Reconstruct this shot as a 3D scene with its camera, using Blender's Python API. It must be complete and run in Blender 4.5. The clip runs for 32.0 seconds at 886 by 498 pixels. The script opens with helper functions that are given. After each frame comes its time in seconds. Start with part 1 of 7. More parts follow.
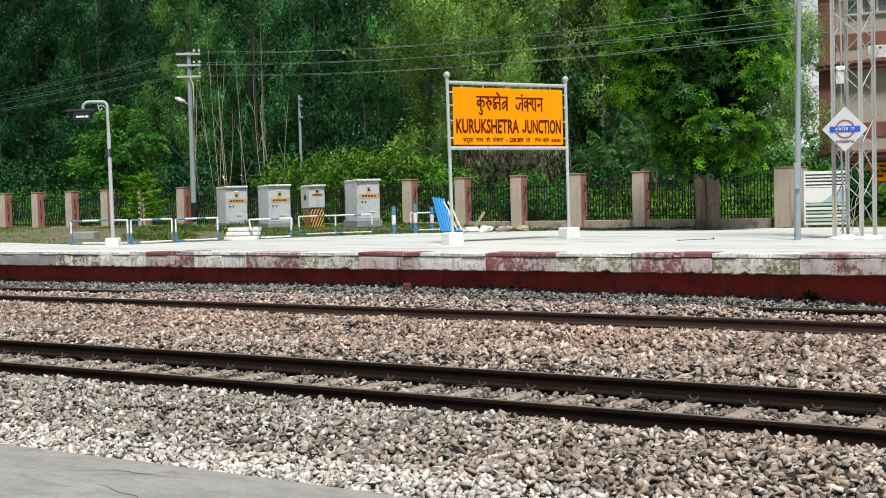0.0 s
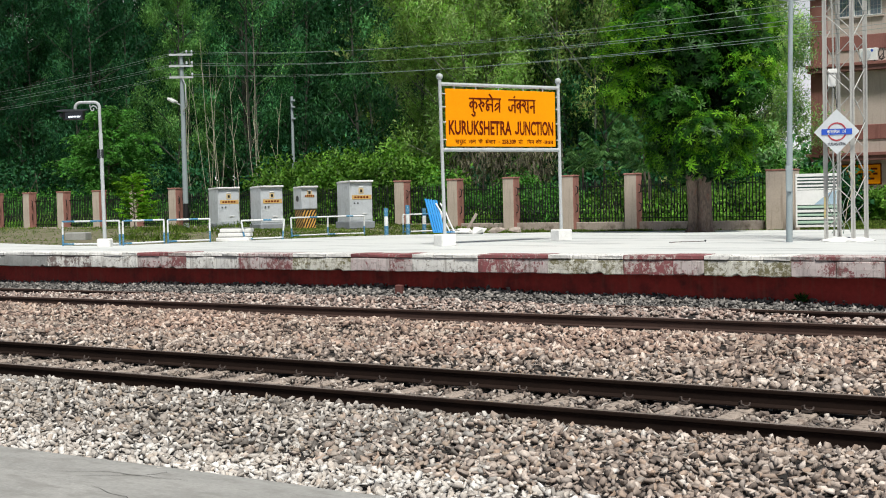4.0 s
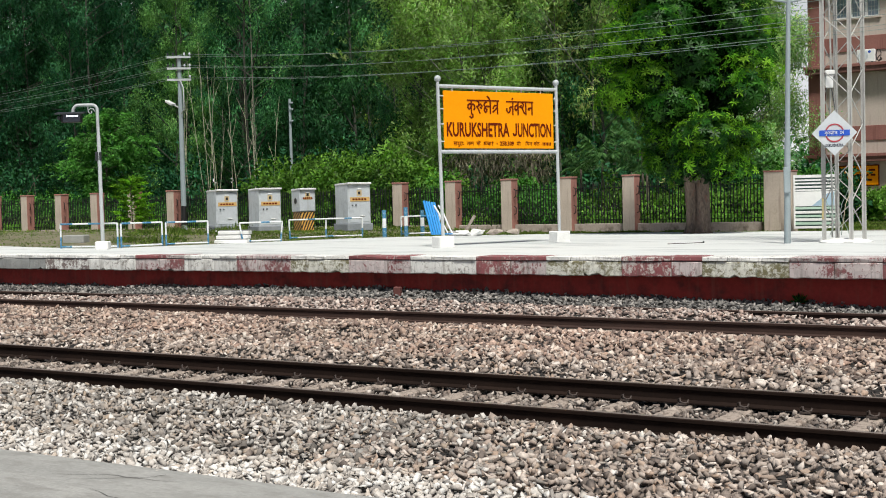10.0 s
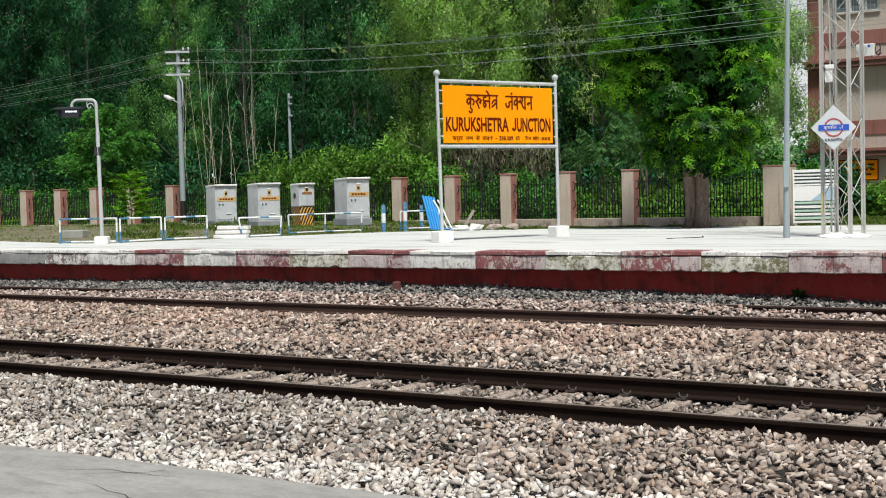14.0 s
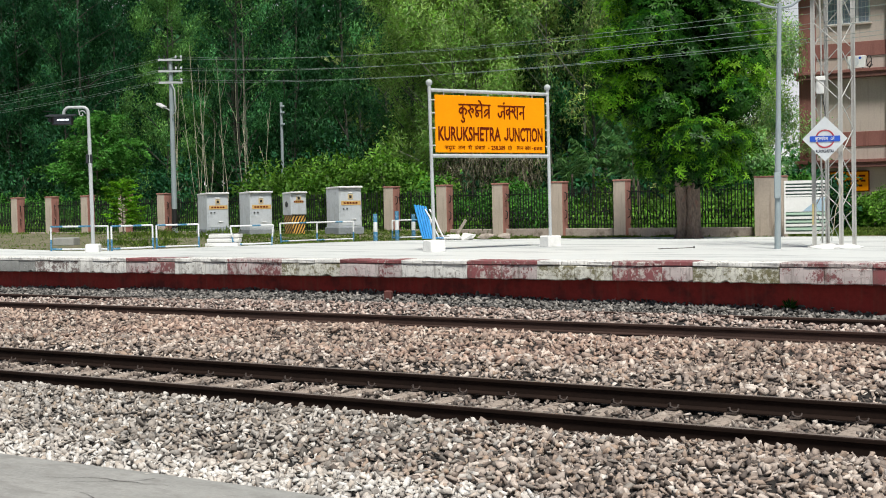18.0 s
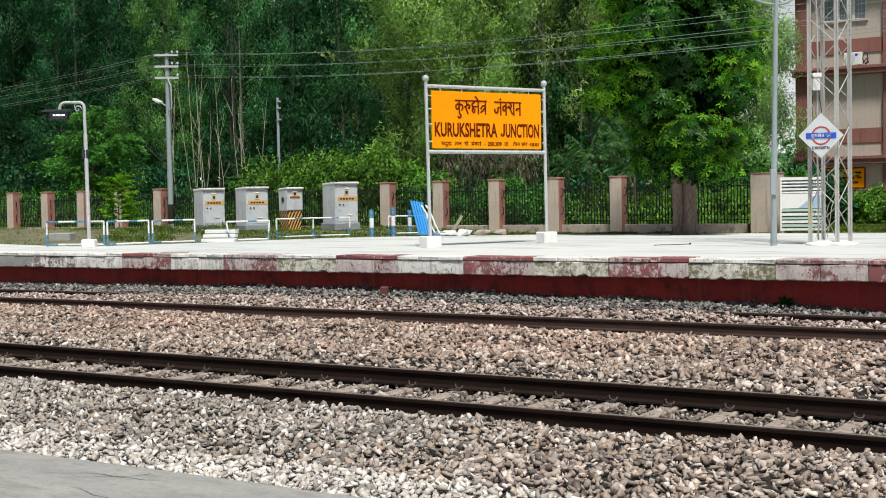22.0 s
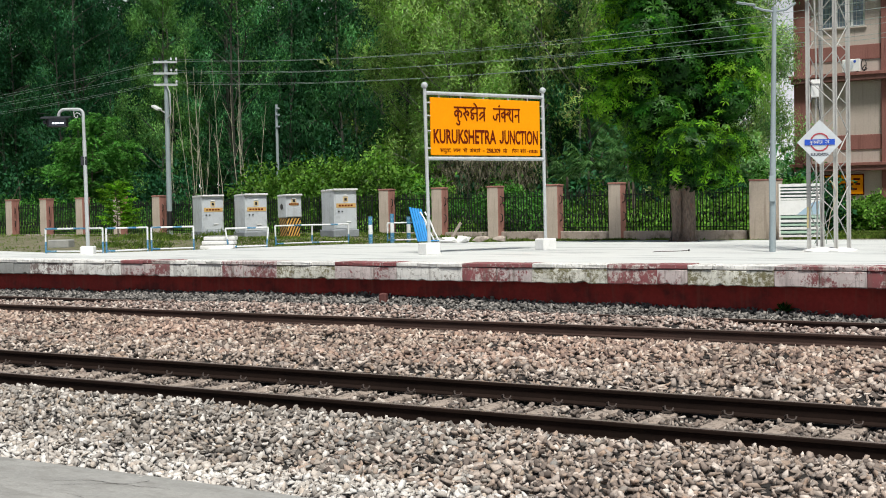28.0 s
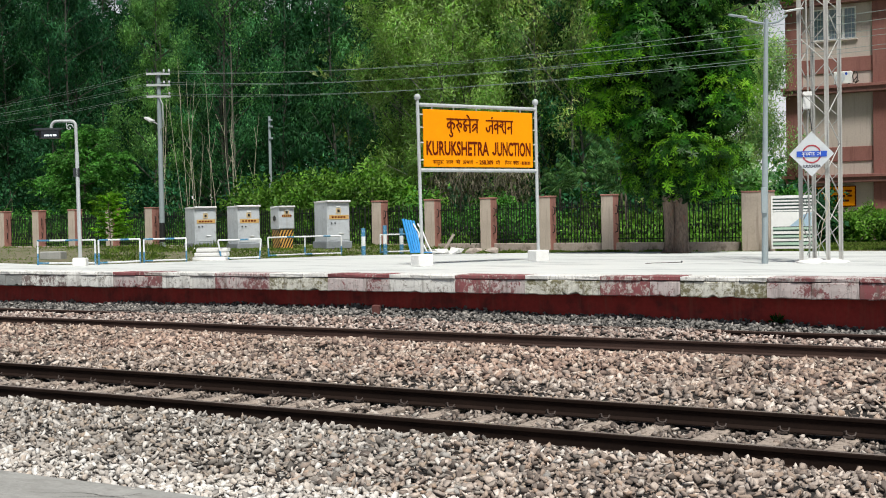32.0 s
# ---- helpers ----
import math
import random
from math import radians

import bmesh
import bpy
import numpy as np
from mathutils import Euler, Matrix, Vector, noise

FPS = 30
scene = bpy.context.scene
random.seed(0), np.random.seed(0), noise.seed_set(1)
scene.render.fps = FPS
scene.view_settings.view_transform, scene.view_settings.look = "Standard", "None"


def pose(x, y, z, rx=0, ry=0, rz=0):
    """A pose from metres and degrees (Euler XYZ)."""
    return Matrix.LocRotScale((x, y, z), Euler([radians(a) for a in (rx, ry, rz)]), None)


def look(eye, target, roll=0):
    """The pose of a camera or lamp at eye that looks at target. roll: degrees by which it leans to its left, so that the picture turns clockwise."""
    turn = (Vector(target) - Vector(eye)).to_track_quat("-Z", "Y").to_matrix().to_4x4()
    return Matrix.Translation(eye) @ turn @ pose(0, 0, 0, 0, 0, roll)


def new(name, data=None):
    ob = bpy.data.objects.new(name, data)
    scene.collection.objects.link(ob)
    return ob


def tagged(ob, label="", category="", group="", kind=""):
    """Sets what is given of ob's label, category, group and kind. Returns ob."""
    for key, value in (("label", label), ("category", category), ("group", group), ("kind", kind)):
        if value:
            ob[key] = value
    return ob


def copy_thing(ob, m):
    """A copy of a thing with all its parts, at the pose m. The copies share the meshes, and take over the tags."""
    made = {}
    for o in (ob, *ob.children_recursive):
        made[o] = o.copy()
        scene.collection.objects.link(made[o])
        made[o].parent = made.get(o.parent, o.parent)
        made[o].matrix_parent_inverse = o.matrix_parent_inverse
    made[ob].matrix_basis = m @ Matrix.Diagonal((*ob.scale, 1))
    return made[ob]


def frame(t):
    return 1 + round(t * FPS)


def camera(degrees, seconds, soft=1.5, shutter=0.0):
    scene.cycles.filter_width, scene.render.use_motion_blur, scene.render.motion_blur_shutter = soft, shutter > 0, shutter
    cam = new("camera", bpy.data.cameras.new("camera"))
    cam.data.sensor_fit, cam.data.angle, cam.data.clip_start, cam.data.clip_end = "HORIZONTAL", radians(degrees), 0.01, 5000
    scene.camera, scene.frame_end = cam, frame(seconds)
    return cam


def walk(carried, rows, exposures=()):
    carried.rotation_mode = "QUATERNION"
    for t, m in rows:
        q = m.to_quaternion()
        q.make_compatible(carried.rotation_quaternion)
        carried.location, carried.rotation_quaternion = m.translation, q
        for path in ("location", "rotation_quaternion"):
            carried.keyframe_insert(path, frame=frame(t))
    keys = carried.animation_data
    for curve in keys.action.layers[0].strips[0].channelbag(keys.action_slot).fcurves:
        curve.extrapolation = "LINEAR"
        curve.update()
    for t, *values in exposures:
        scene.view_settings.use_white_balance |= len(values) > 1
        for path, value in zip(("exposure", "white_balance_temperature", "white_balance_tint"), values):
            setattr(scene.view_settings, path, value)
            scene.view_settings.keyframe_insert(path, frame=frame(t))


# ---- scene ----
EYE = (0.0, 0.0, 1.90)


def aim(turn, tilt, roll):
    """A handheld pose: turned to the left of straight across the tracks, tilted up, leaning left (degrees)."""
    a, b = radians(turn), radians(tilt)
    way = Vector((-math.sin(a) * math.cos(b), math.cos(a) * math.cos(b), math.sin(b)))
    return look(EYE, Vector(EYE) + way * 10, roll)


cam = camera(38.98, 32.0, soft=1.0)
walk(cam, [
    (0, aim(33.056, -2.373, -1.427)), (0.5, aim(33.020, -2.570, -1.437)), (1, aim(32.940, -2.516, -1.495)),
    (1.5, aim(32.984, -2.466, -1.389)), (2, aim(33.021, -2.454, -1.406)), (2.5, aim(32.878, -2.383, -1.285)),
    (3, aim(32.733, -2.314, -1.278)), (3.5, aim(32.720, -2.337, -1.276)), (5.5, aim(32.665, -2.170, -1.358)),
    (6, aim(32.813, -2.219, -1.455)), (6.5, aim(32.892, -2.299, -1.440)), (7, aim(32.743, -2.263, -1.418)),
    (7.5, aim(32.624, -2.152, -1.429)), (8, aim(32.575, -2.079, -1.438)), (8.5, aim(32.665, -2.184, -1.431)),
    (9, aim(32.782, -2.301, -1.421)), (9.5, aim(32.706, -2.272, -1.374)), (10, aim(32.619, -2.225, -1.399)),
    (10.5, aim(32.562, -2.215, -1.324)), (11, aim(32.667, -2.304, -1.414)), (11.5, aim(32.670, -2.383, -1.409)),
    (12, aim(32.574, -2.340, -1.438)), (12.5, aim(32.502, -2.269, -1.416)), (13, aim(32.438, -2.270, -1.405)),
    (13.5, aim(32.515, -2.388, -1.421)), (14, aim(32.590, -2.463, -1.432)), (14.5, aim(32.515, -2.351, -1.385)),
    (16.5, aim(32.442, -2.188, -1.220)), (17, aim(32.378, -2.163, -1.199)), (17.5, aim(32.294, -2.079, -1.194)),
    (18, aim(32.202, -2.049, -1.157)), (18.5, aim(32.253, -2.126, -1.188)), (19, aim(32.361, -2.192, -1.196)),
    (19.5, aim(32.278, -2.133, -1.150)), (20, aim(32.168, -2.026, -1.056)), (20.5, aim(32.138, -2.023, -1.028)),
    (21, aim(32.249, -2.093, -1.116)), (21.5, aim(32.227, -2.154, -1.055)), (22, aim(32.032, -2.236, -1.044)),
    (22.5, aim(31.924, -2.285, -1.037)), (23, aim(31.931, -2.315, -1.036)), (23.5, aim(32.029, -2.327, -1.044)),
    (24, aim(32.017, -2.236, -1.028)), (24.5, aim(32.008, -2.120, -1.046)), (25, aim(31.989, -2.031, -1.111)),
    (25.5, aim(32.210, -2.108, -1.207)), (27.5, aim(31.948, -1.834, -1.105)), (28, aim(31.976, -1.930, -1.068)),
    (28.5, aim(32.005, -1.923, -1.038)), (29, aim(31.889, -1.776, -1.031)), (29.5, aim(31.805, -1.617, -1.052)),
    (30, aim(31.673, -1.571, -1.014)), (30.5, aim(31.673, -1.664, -1.068)), (31, aim(31.757, -1.642, -1.107)),
    (31.5, aim(31.704, -1.499, -1.040)), (32, aim(31.641, -1.403, -1.074)),
])

# ---- world, sun, exposure ----
SUN_ELEVATION, SUN_TURN = 60.0, 136.0
world = bpy.data.worlds.new("sky")
world.use_nodes = True
scene.world = world
sky = world.node_tree.nodes.new("ShaderNodeTexSky")
sky.sky_type, sky.sun_disc = "NISHITA", False
sky.sun_elevation, sky.sun_rotation = radians(SUN_ELEVATION), radians(SUN_TURN)
sky.air_density, sky.dust_density, sky.ozone_density = 1.0, 1.5, 1.0
back = world.node_tree.nodes["Background"]
back.inputs["Strength"].default_value = 0.045
# thin bright cloud whitens the sky, most of all round the horizon
tree = world.node_tree
put = tree.nodes.new("ShaderNodeTexCoord")
split = tree.nodes.new("ShaderNodeSeparateXYZ")
rise = tree.nodes.new("ShaderNodeMapRange")
rise.interpolation_type = "SMOOTHSTEP"
blend = tree.nodes.new("ShaderNodeMix")
blend.data_type = "RGBA"
for key, value in (("From Min", 0.0), ("From Max", 0.38), ("To Min", 1.0), ("To Max", 0.0)):
    rise.inputs[key].default_value = value
tree.links.new(put.outputs["Generated"], split.inputs[0])
tree.links.new(split.outputs[2], rise.inputs["Value"])
tree.links.new(rise.outputs[0], blend.inputs[0])
tree.links.new(sky.outputs[0], blend.inputs[6])
blend.inputs[7].default_value = (18.7, 19.0, 19.3, 1)
tree.links.new(blend.outputs[2], back.inputs["Color"])
lamp = bpy.data.lights.new("sun", "SUN")
lamp.energy, lamp.angle, lamp.color = 5.0, radians(12), (0.985, 0.955, 0.885)
sun = new("sun", lamp)
a, b = radians(SUN_TURN), radians(SUN_ELEVATION)
sun.matrix_basis = look((math.sin(a) * math.cos(b) * 60, math.cos(a) * math.cos(b) * 60, math.sin(b) * 60), (0, 0, 0))
scene.view_settings.exposure = 0.0

# ---- materials ----


class Nodes:
    """A thin wrapper for one node material."""

    def __init__(self, name, rough=0.6, metal=0.0):
        self.mat = bpy.data.materials.new(name)
        self.mat.use_nodes = True
        self.tree = self.mat.node_tree
        self.b = self.tree.nodes["Principled BSDF"]
        self.b.inputs["Roughness"].default_value = rough
        self.b.inputs["Metallic"].default_value = metal

    def add(self, kind, **inputs):
        n = self.tree.nodes.new(kind)
        for k, v in inputs.items():
            self.put(n, k, v)
        return n

    def put(self, n, key, v):
        socket = n.inputs[int(key[1:])] if key[0] == "i" and key[1:].isdigit() else n.inputs[key]
        if isinstance(v, bpy.types.NodeSocket):
            self.tree.links.new(v, socket)
        else:
            socket.default_value = v

    def coords(self, where="Object", scale=(1, 1, 1)):
        c = self.add("ShaderNodeTexCoord")
        m = self.add("ShaderNodeMapping", Vector=c.outputs[where], Scale=scale)
        return m.outputs[0]

    def noise(self, vec, scale, detail=4.0, rough=0.55):
        return self.add("ShaderNodeTexNoise", Vector=vec, Scale=scale, Detail=detail, Roughness=rough).outputs["Fac"]

    def sums(self, op, a, b):
        m = self.add("ShaderNodeMath")
        m.operation = op
        self.put(m, "i0", a)
        self.put(m, "i1", b)
        return m.outputs[0]

    def ramp(self, fac, stops):
        r = self.add("ShaderNodeValToRGB", Fac=fac)
        e = r.color_ramp.elements
        while len(e) < len(stops):
            e.new(0.5)
        for el, (pos, col) in zip(e, stops):
            el.position = pos
            el.color = (*col, 1) if len(col) == 3 else col
        return r.outputs["Color"]

    def mix(self, fac, a, b, blend="MIX"):
        m = self.add("ShaderNodeMix")
        m.data_type, m.blend_type = "RGBA", blend
        for i, v in ((0, fac), (6, a), (7, b)):
            if isinstance(v, bpy.types.NodeSocket):
                self.tree.links.new(v, m.inputs[i])
            else:
                m.inputs[i].default_value = v if i == 0 else (*v, 1)
        return m.outputs[2]

    def colour(self, v):
        if isinstance(v, bpy.types.NodeSocket):
            self.tree.links.new(v, self.b.inputs["Base Color"])
        else:
            self.b.inputs["Base Color"].default_value = (*v, 1)

    def bump(self, height, strength=0.3, distance=0.01):
        n = self.add("ShaderNodeBump", Height=height, Strength=strength, Distance=distance)
        self.tree.links.new(n.outputs[0], self.b.inputs["Normal"])


def g(v):
    return (v, v, v)


def surface(name, dark, light, rough=0.6, coarse=1.5, fine=30.0, bump=0.2, metal=0.0, depth=0.004, stain=None, stain_at=(0.55, 0.7),
            stretch=(1, 1, 1), where="Object", streak=None):
    """Two colours mixed by a coarse noise and a fine grain, with optional stains and streaks that run down."""
    n = Nodes(name, rough, metal)
    v = n.coords(where, stretch)
    c = n.noise(v, coarse)
    f = n.noise(v, fine, 3.0)
    col = n.ramp(n.sums("MULTIPLY", n.sums("ADD", c, f), 0.5), [(0.3, dark), (0.7, light)])
    if stain:
        s = n.noise(v, coarse * 2.7, 6.0, 0.65)
        col = n.mix(n.ramp(s, [(stain_at[0], g(0)), (stain_at[1], g(1))]), col, stain)
    if streak:
        s = n.noise(n.coords(where, (9, 9, 0.7)), 1.0, 5.0, 0.6)
        col = n.mix(n.ramp(s, [(0.52, g(0)), (0.72, g(0.75))]), col, streak)
    n.colour(col)
    n.bump(f, bump, depth)
    return n.mat


def stones(name, ramp, patchy=False, single=False):
    """Crushed stone: every stone its own colour, with grain and dust; patchy heaps turn grey in places."""
    n = Nodes(name, 0.85)
    isl = n.add("ShaderNodeObjectInfo").outputs["Random"] if single else n.add("ShaderNodeNewGeometry").outputs["Random Per Island"]
    col = n.ramp(isl, ramp)
    v = n.coords("Object")
    f = n.noise(v, 60.0, 4.0, 0.65)
    col = n.mix(0.55, col, n.ramp(f, [(0.3, g(0.45)), (0.7, g(1.0))]), "MULTIPLY")
    big = n.noise(v, 0.9, 3.0)
    col = n.mix(0.5, col, n.ramp(big, [(0.35, g(0.6)), (0.65, g(1.0))]), "MULTIPLY")
    if patchy:
        grey = n.mix(1.0, col, (0.88, 0.93, 0.94), "MULTIPLY")
        col = n.mix(n.ramp(n.noise(n.coords("Object", (0.35, 1.0, 1.0)), 0.9, 2.0), [(0.44, g(0)), (0.56, g(1))]), col, grey)
    n.colour(col)
    n.bump(f, 0.5, 0.006)
    return n.mat


def leaf(name, ramp, rough=0.5, glow=0.35, gloss=0.15, olive=False):
    """Leaves: every leaf its own green, thin enough to let some light through."""
    n = Nodes(name, rough)
    isl = n.add("ShaderNodeNewGeometry").outputs["Random Per Island"]
    col = n.ramp(n.sums("ADD", n.sums("MULTIPLY", isl, 0.72), 0.12), ramp)
    # two noises paint shaded hollows and lit clumps into the leaf colour
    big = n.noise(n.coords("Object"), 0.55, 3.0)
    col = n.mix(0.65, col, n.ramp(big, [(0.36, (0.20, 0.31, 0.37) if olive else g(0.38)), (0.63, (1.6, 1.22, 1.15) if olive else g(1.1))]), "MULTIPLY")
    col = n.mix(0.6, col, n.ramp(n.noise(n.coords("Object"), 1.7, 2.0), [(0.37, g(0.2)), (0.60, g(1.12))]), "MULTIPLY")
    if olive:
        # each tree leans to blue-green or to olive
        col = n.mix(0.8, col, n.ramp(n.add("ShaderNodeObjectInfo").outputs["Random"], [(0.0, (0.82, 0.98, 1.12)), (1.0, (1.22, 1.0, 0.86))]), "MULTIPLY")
    n.colour(col)
    n.b.inputs["Specular IOR Level"].default_value = gloss
    t = n.add("ShaderNodeBsdfTranslucent", Color=n.mix(1.0, col, (0.85, 1.0, 0.45), "MULTIPLY"))
    m = n.add("ShaderNodeMixShader", Fac=glow, i1=n.b.outputs[0], i2=t.outputs[0])
    n.tree.links.new(m.outputs[0], n.tree.nodes["Material Output"].inputs["Surface"])
    return n.mat


def plain(name, col, rough=0.5, metal=0.0, var=0.15, scale=12.0):
    return surface(name, tuple(c * (1 - var) for c in col), col, rough, scale * 0.2, scale, 0.08, metal, 0.002)


PALE = [(0.0, (0.140, 0.126, 0.112)), (0.16, (0.288, 0.256, 0.228)), (0.38, (0.446, 0.395, 0.349)), (0.5, (0.456, 0.358, 0.274)), (0.62, (0.391, 0.377, 0.358)), (0.8, (0.586, 0.530, 0.474)), (1.0, (0.900, 0.865, 0.810))]
DUN = [(0.0, (0.134, 0.108, 0.094)), (0.18, (0.299, 0.241, 0.206)), (0.40, (0.474, 0.384, 0.324)), (0.52, (0.484, 0.350, 0.264)), (0.64, (0.402, 0.350, 0.317)), (0.84, (0.639, 0.532, 0.456)), (1.0, (0.906, 0.808, 0.725))]
DUSTY = [(0.0, (0.361, 0.332, 0.304)), (0.2, (0.551, 0.503, 0.456)), (0.45, (0.722, 0.674, 0.617)), (0.55, (0.646, 0.551, 0.465)), (0.7, (0.817, 0.779, 0.727)), (1.0, (0.960, 0.940, 0.900))]
M_BALLAST = [
    stones("ballast_white", DUSTY),
    stones("ballast_pale", PALE),
    stones("ballast_brown", [(0.0, (0.12, 0.09, 0.078)), (0.2, (0.30, 0.21, 0.175)), (0.42, (0.54, 0.365, 0.28)), (0.58, (0.42, 0.32, 0.27)), (0.80, (0.66, 0.475, 0.38)), (1.0, (0.86, 0.74, 0.64))], True),
    stones("ballast_grey", [(0.0, (0.085, 0.083, 0.08)), (0.4, (0.19, 0.182, 0.174)), (0.75, (0.305, 0.288, 0.268)), (1.0, (0.52, 0.48, 0.44))]),
    stones("ballast_dun", DUN),
    stones("ballast_rose", [(0.0, (0.13, 0.10, 0.09)), (0.2, (0.32, 0.24, 0.21)), (0.42, (0.54, 0.385, 0.32)), (0.58, (0.39, 0.34, 0.315)), (0.80, (0.64, 0.50, 0.43)), (1.0, (0.87, 0.78, 0.71))]),
    stones("ballast_oily", [(0.0, (0.07, 0.058, 0.05)), (0.2, (0.18, 0.145, 0.125)), (0.42, (0.32, 0.25, 0.21)), (0.58, (0.25, 0.22, 0.20)), (0.82, (0.44, 0.365, 0.31)), (1.0, (0.72, 0.65, 0.58))]),
]
M_STONE = stones("loose_stone", DUSTY, single=True)
M_STONE_DUN = stones("loose_dun_stone", DUN, single=True)
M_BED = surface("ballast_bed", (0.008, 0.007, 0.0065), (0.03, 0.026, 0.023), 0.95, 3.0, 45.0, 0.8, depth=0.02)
M_APRON = surface("apron_concrete", (0.245, 0.245, 0.232), (0.385, 0.38, 0.362), 0.85, 2.2, 38.0, 0.8, depth=0.008, stain=(0.25, 0.245, 0.23), stain_at=(0.48, 0.66), stretch=(0.6, 1.4, 1))
M_RAIL = surface("rail_steel", (0.010, 0.0062, 0.005), (0.024, 0.014, 0.0105), 0.9, 2.0, 40.0, 0.3)
M_RAIL.node_tree.nodes["Principled BSDF"].inputs["Specular IOR Level"].default_value = 0.12
M_RAIL_RUST = surface("rusty_rail_steel", (0.024, 0.0112, 0.008), (0.054, 0.026, 0.0185), 0.9, 2.0, 40.0, 0.3)
M_RAIL_HEAD = surface("worn_rail_head", (0.17, 0.135, 0.115), (0.34, 0.29, 0.26), 0.45, 2.0, 50.0, 0.1, metal=0.35, stretch=(0.2, 1, 1))
M_SLEEPER = surface("sleeper_concrete", (0.23, 0.19, 0.16), (0.46, 0.38, 0.32), 0.9, 4.0, 40.0, 0.4, stain=(0.10, 0.08, 0.065), stain_at=(0.5, 0.62))
M_CLIP = plain("rusty_clip", (0.085, 0.066, 0.058), 0.6, 0.3)
M_RED_WALL = surface("red_oxide_wall", (0.26, 0.019, 0.015), (0.46, 0.041, 0.032), 0.75, 0.9, 14.0, 0.3, stain=(0.14, 0.016, 0.014), stain_at=(0.48, 0.66), streak=(0.30, 0.07, 0.05))
M_PAVING = surface("pale_paving", (0.56, 0.58, 0.57), (0.69, 0.71, 0.695), 0.75, 0.35, 9.0, 0.15, stain=(0.43, 0.45, 0.45), stain_at=(0.52, 0.62), stretch=(0.35, 1.6, 1))


def cope_paint(name, paint, under, bare, moss=0.0, grime=0.5):
    """Old limewash or paint on coping stones: flaked where bare is high, grimy, cracked and in places mossy."""
    n = Nodes(name, 0.85)
    at = n.add("ShaderNodeNewGeometry").outputs["Position"]

    def place(*scale):
        return n.add("ShaderNodeMapping", Vector=at, Scale=scale).outputs[0]

    fine, wide = n.noise(place(1, 1, 0.8), 12.0, 9.0, 0.78), n.noise(place(1, 1, 1), 1.7, 3.0)
    tone = n.noise(place(1, 1, 1), 3.3, 5.0, 0.65)
    top = n.ramp(tone, [(0.3, tuple(c * 0.72 for c in paint)), (0.62, paint)])
    low = n.ramp(fine, [(0.35, tuple(c * 0.6 for c in under)), (0.65, under)])
    flake = n.sums("ADD", n.sums("MULTIPLY", fine, 0.62), n.sums("MULTIPLY", wide, 0.38))
    edge = 0.64 - 0.28 * bare
    col = n.mix(n.ramp(flake, [(edge - 0.018, g(0)), (edge + 0.022, g(1))]), top, low)
    if moss:
        patch = n.sums("ADD", n.sums("MULTIPLY", n.noise(place(1.2, 1, 1.4), 11.0, 8.0, 0.75), 0.62), n.sums("MULTIPLY", n.noise(place(1, 1, 1), 2.3, 3.0), 0.38))
        col = n.mix(n.ramp(patch, [(0.58 - 0.1 * moss, g(0)), (0.66 - 0.1 * moss, g(0.9))]), col, (0.125, 0.11, 0.03))
    run = n.noise(place(16, 16, 1.3), 1.0, 5.0, 0.65)
    col = n.mix(n.ramp(run, [(0.5, g(0)), (0.74, g(grime))]), col, (0.15, 0.13, 0.11))
    crack = n.add("ShaderNodeTexVoronoi", Vector=n.mix(0.22, place(1, 1, 1.3), n.add("ShaderNodeTexNoise", Vector=place(1, 1, 1), Scale=6.0).outputs["Color"]), Scale=2.6)
    crack.feature = "DISTANCE_TO_EDGE"
    col = n.mix(n.ramp(crack.outputs["Distance"], [(0.0, g(0.5)), (0.016, g(0))]), col, (0.09, 0.08, 0.07))
    n.colour(col)
    n.bump(fine, 0.6, 0.008)
    return n.mat


COPE_LIME, COPE_RED_PAINT = (0.80, 0.80, 0.765), (0.27, 0.085, 0.092)
M_COPE_WHITE = cope_paint("worn_white_paint", COPE_LIME, (0.30, 0.28, 0.25), 0.30, grime=0.75)
M_COPE_SLAB = cope_paint("white_slab_paint", (0.82, 0.82, 0.79), (0.42, 0.40, 0.37), 0.2, grime=0.6)
M_COPE_MOSS = cope_paint("mossy_white_paint", (0.76, 0.76, 0.68), (0.36, 0.34, 0.29), 0.32, moss=1.0, grime=0.6)
M_COPE_FLAKED = cope_paint("flaked_white_paint", COPE_LIME, (0.22, 0.17, 0.16), 0.45, grime=0.8)
M_COPE_RED = cope_paint("worn_maroon_paint", COPE_RED_PAINT, (0.62, 0.56, 0.53), 0.36, grime=0.75)
M_COPE_PEEL = cope_paint("peeling_maroon_paint", (0.60, 0.53, 0.52), (0.25, 0.09, 0.095), 0.40, grime=1.0)
M_COPE_GREY = cope_paint("bare_grey_coping", (0.30, 0.31, 0.30), (0.64, 0.63, 0.60), 0.20, grime=0.3)
M_SOIL = surface("bare_soil", (0.105, 0.095, 0.058), (0.27, 0.235, 0.165), 0.95, 1.1, 22.0, 0.8, depth=0.03, stain=(0.085, 0.11, 0.032), stain_at=(0.46, 0.62))
M_GRASS = leaf("grass_blades", [(0.0, (0.07, 0.14, 0.02)), (0.45, (0.15, 0.26, 0.04)), (0.75, (0.26, 0.34, 0.08)), (1.0, (0.45, 0.42, 0.22))], 0.6, 0.4)
M_STEEL = surface("galvanised_pipe", (0.46, 0.48, 0.48), (0.66, 0.68, 0.67), 0.65, 3.0, 60.0, 0.1, metal=0.1)
M_SILVER = surface("silver_paint", (0.39, 0.42, 0.43), (0.53, 0.565, 0.575), 0.65, 3.0, 40.0, 0.1, metal=0.1, streak=(0.36, 0.37, 0.36))
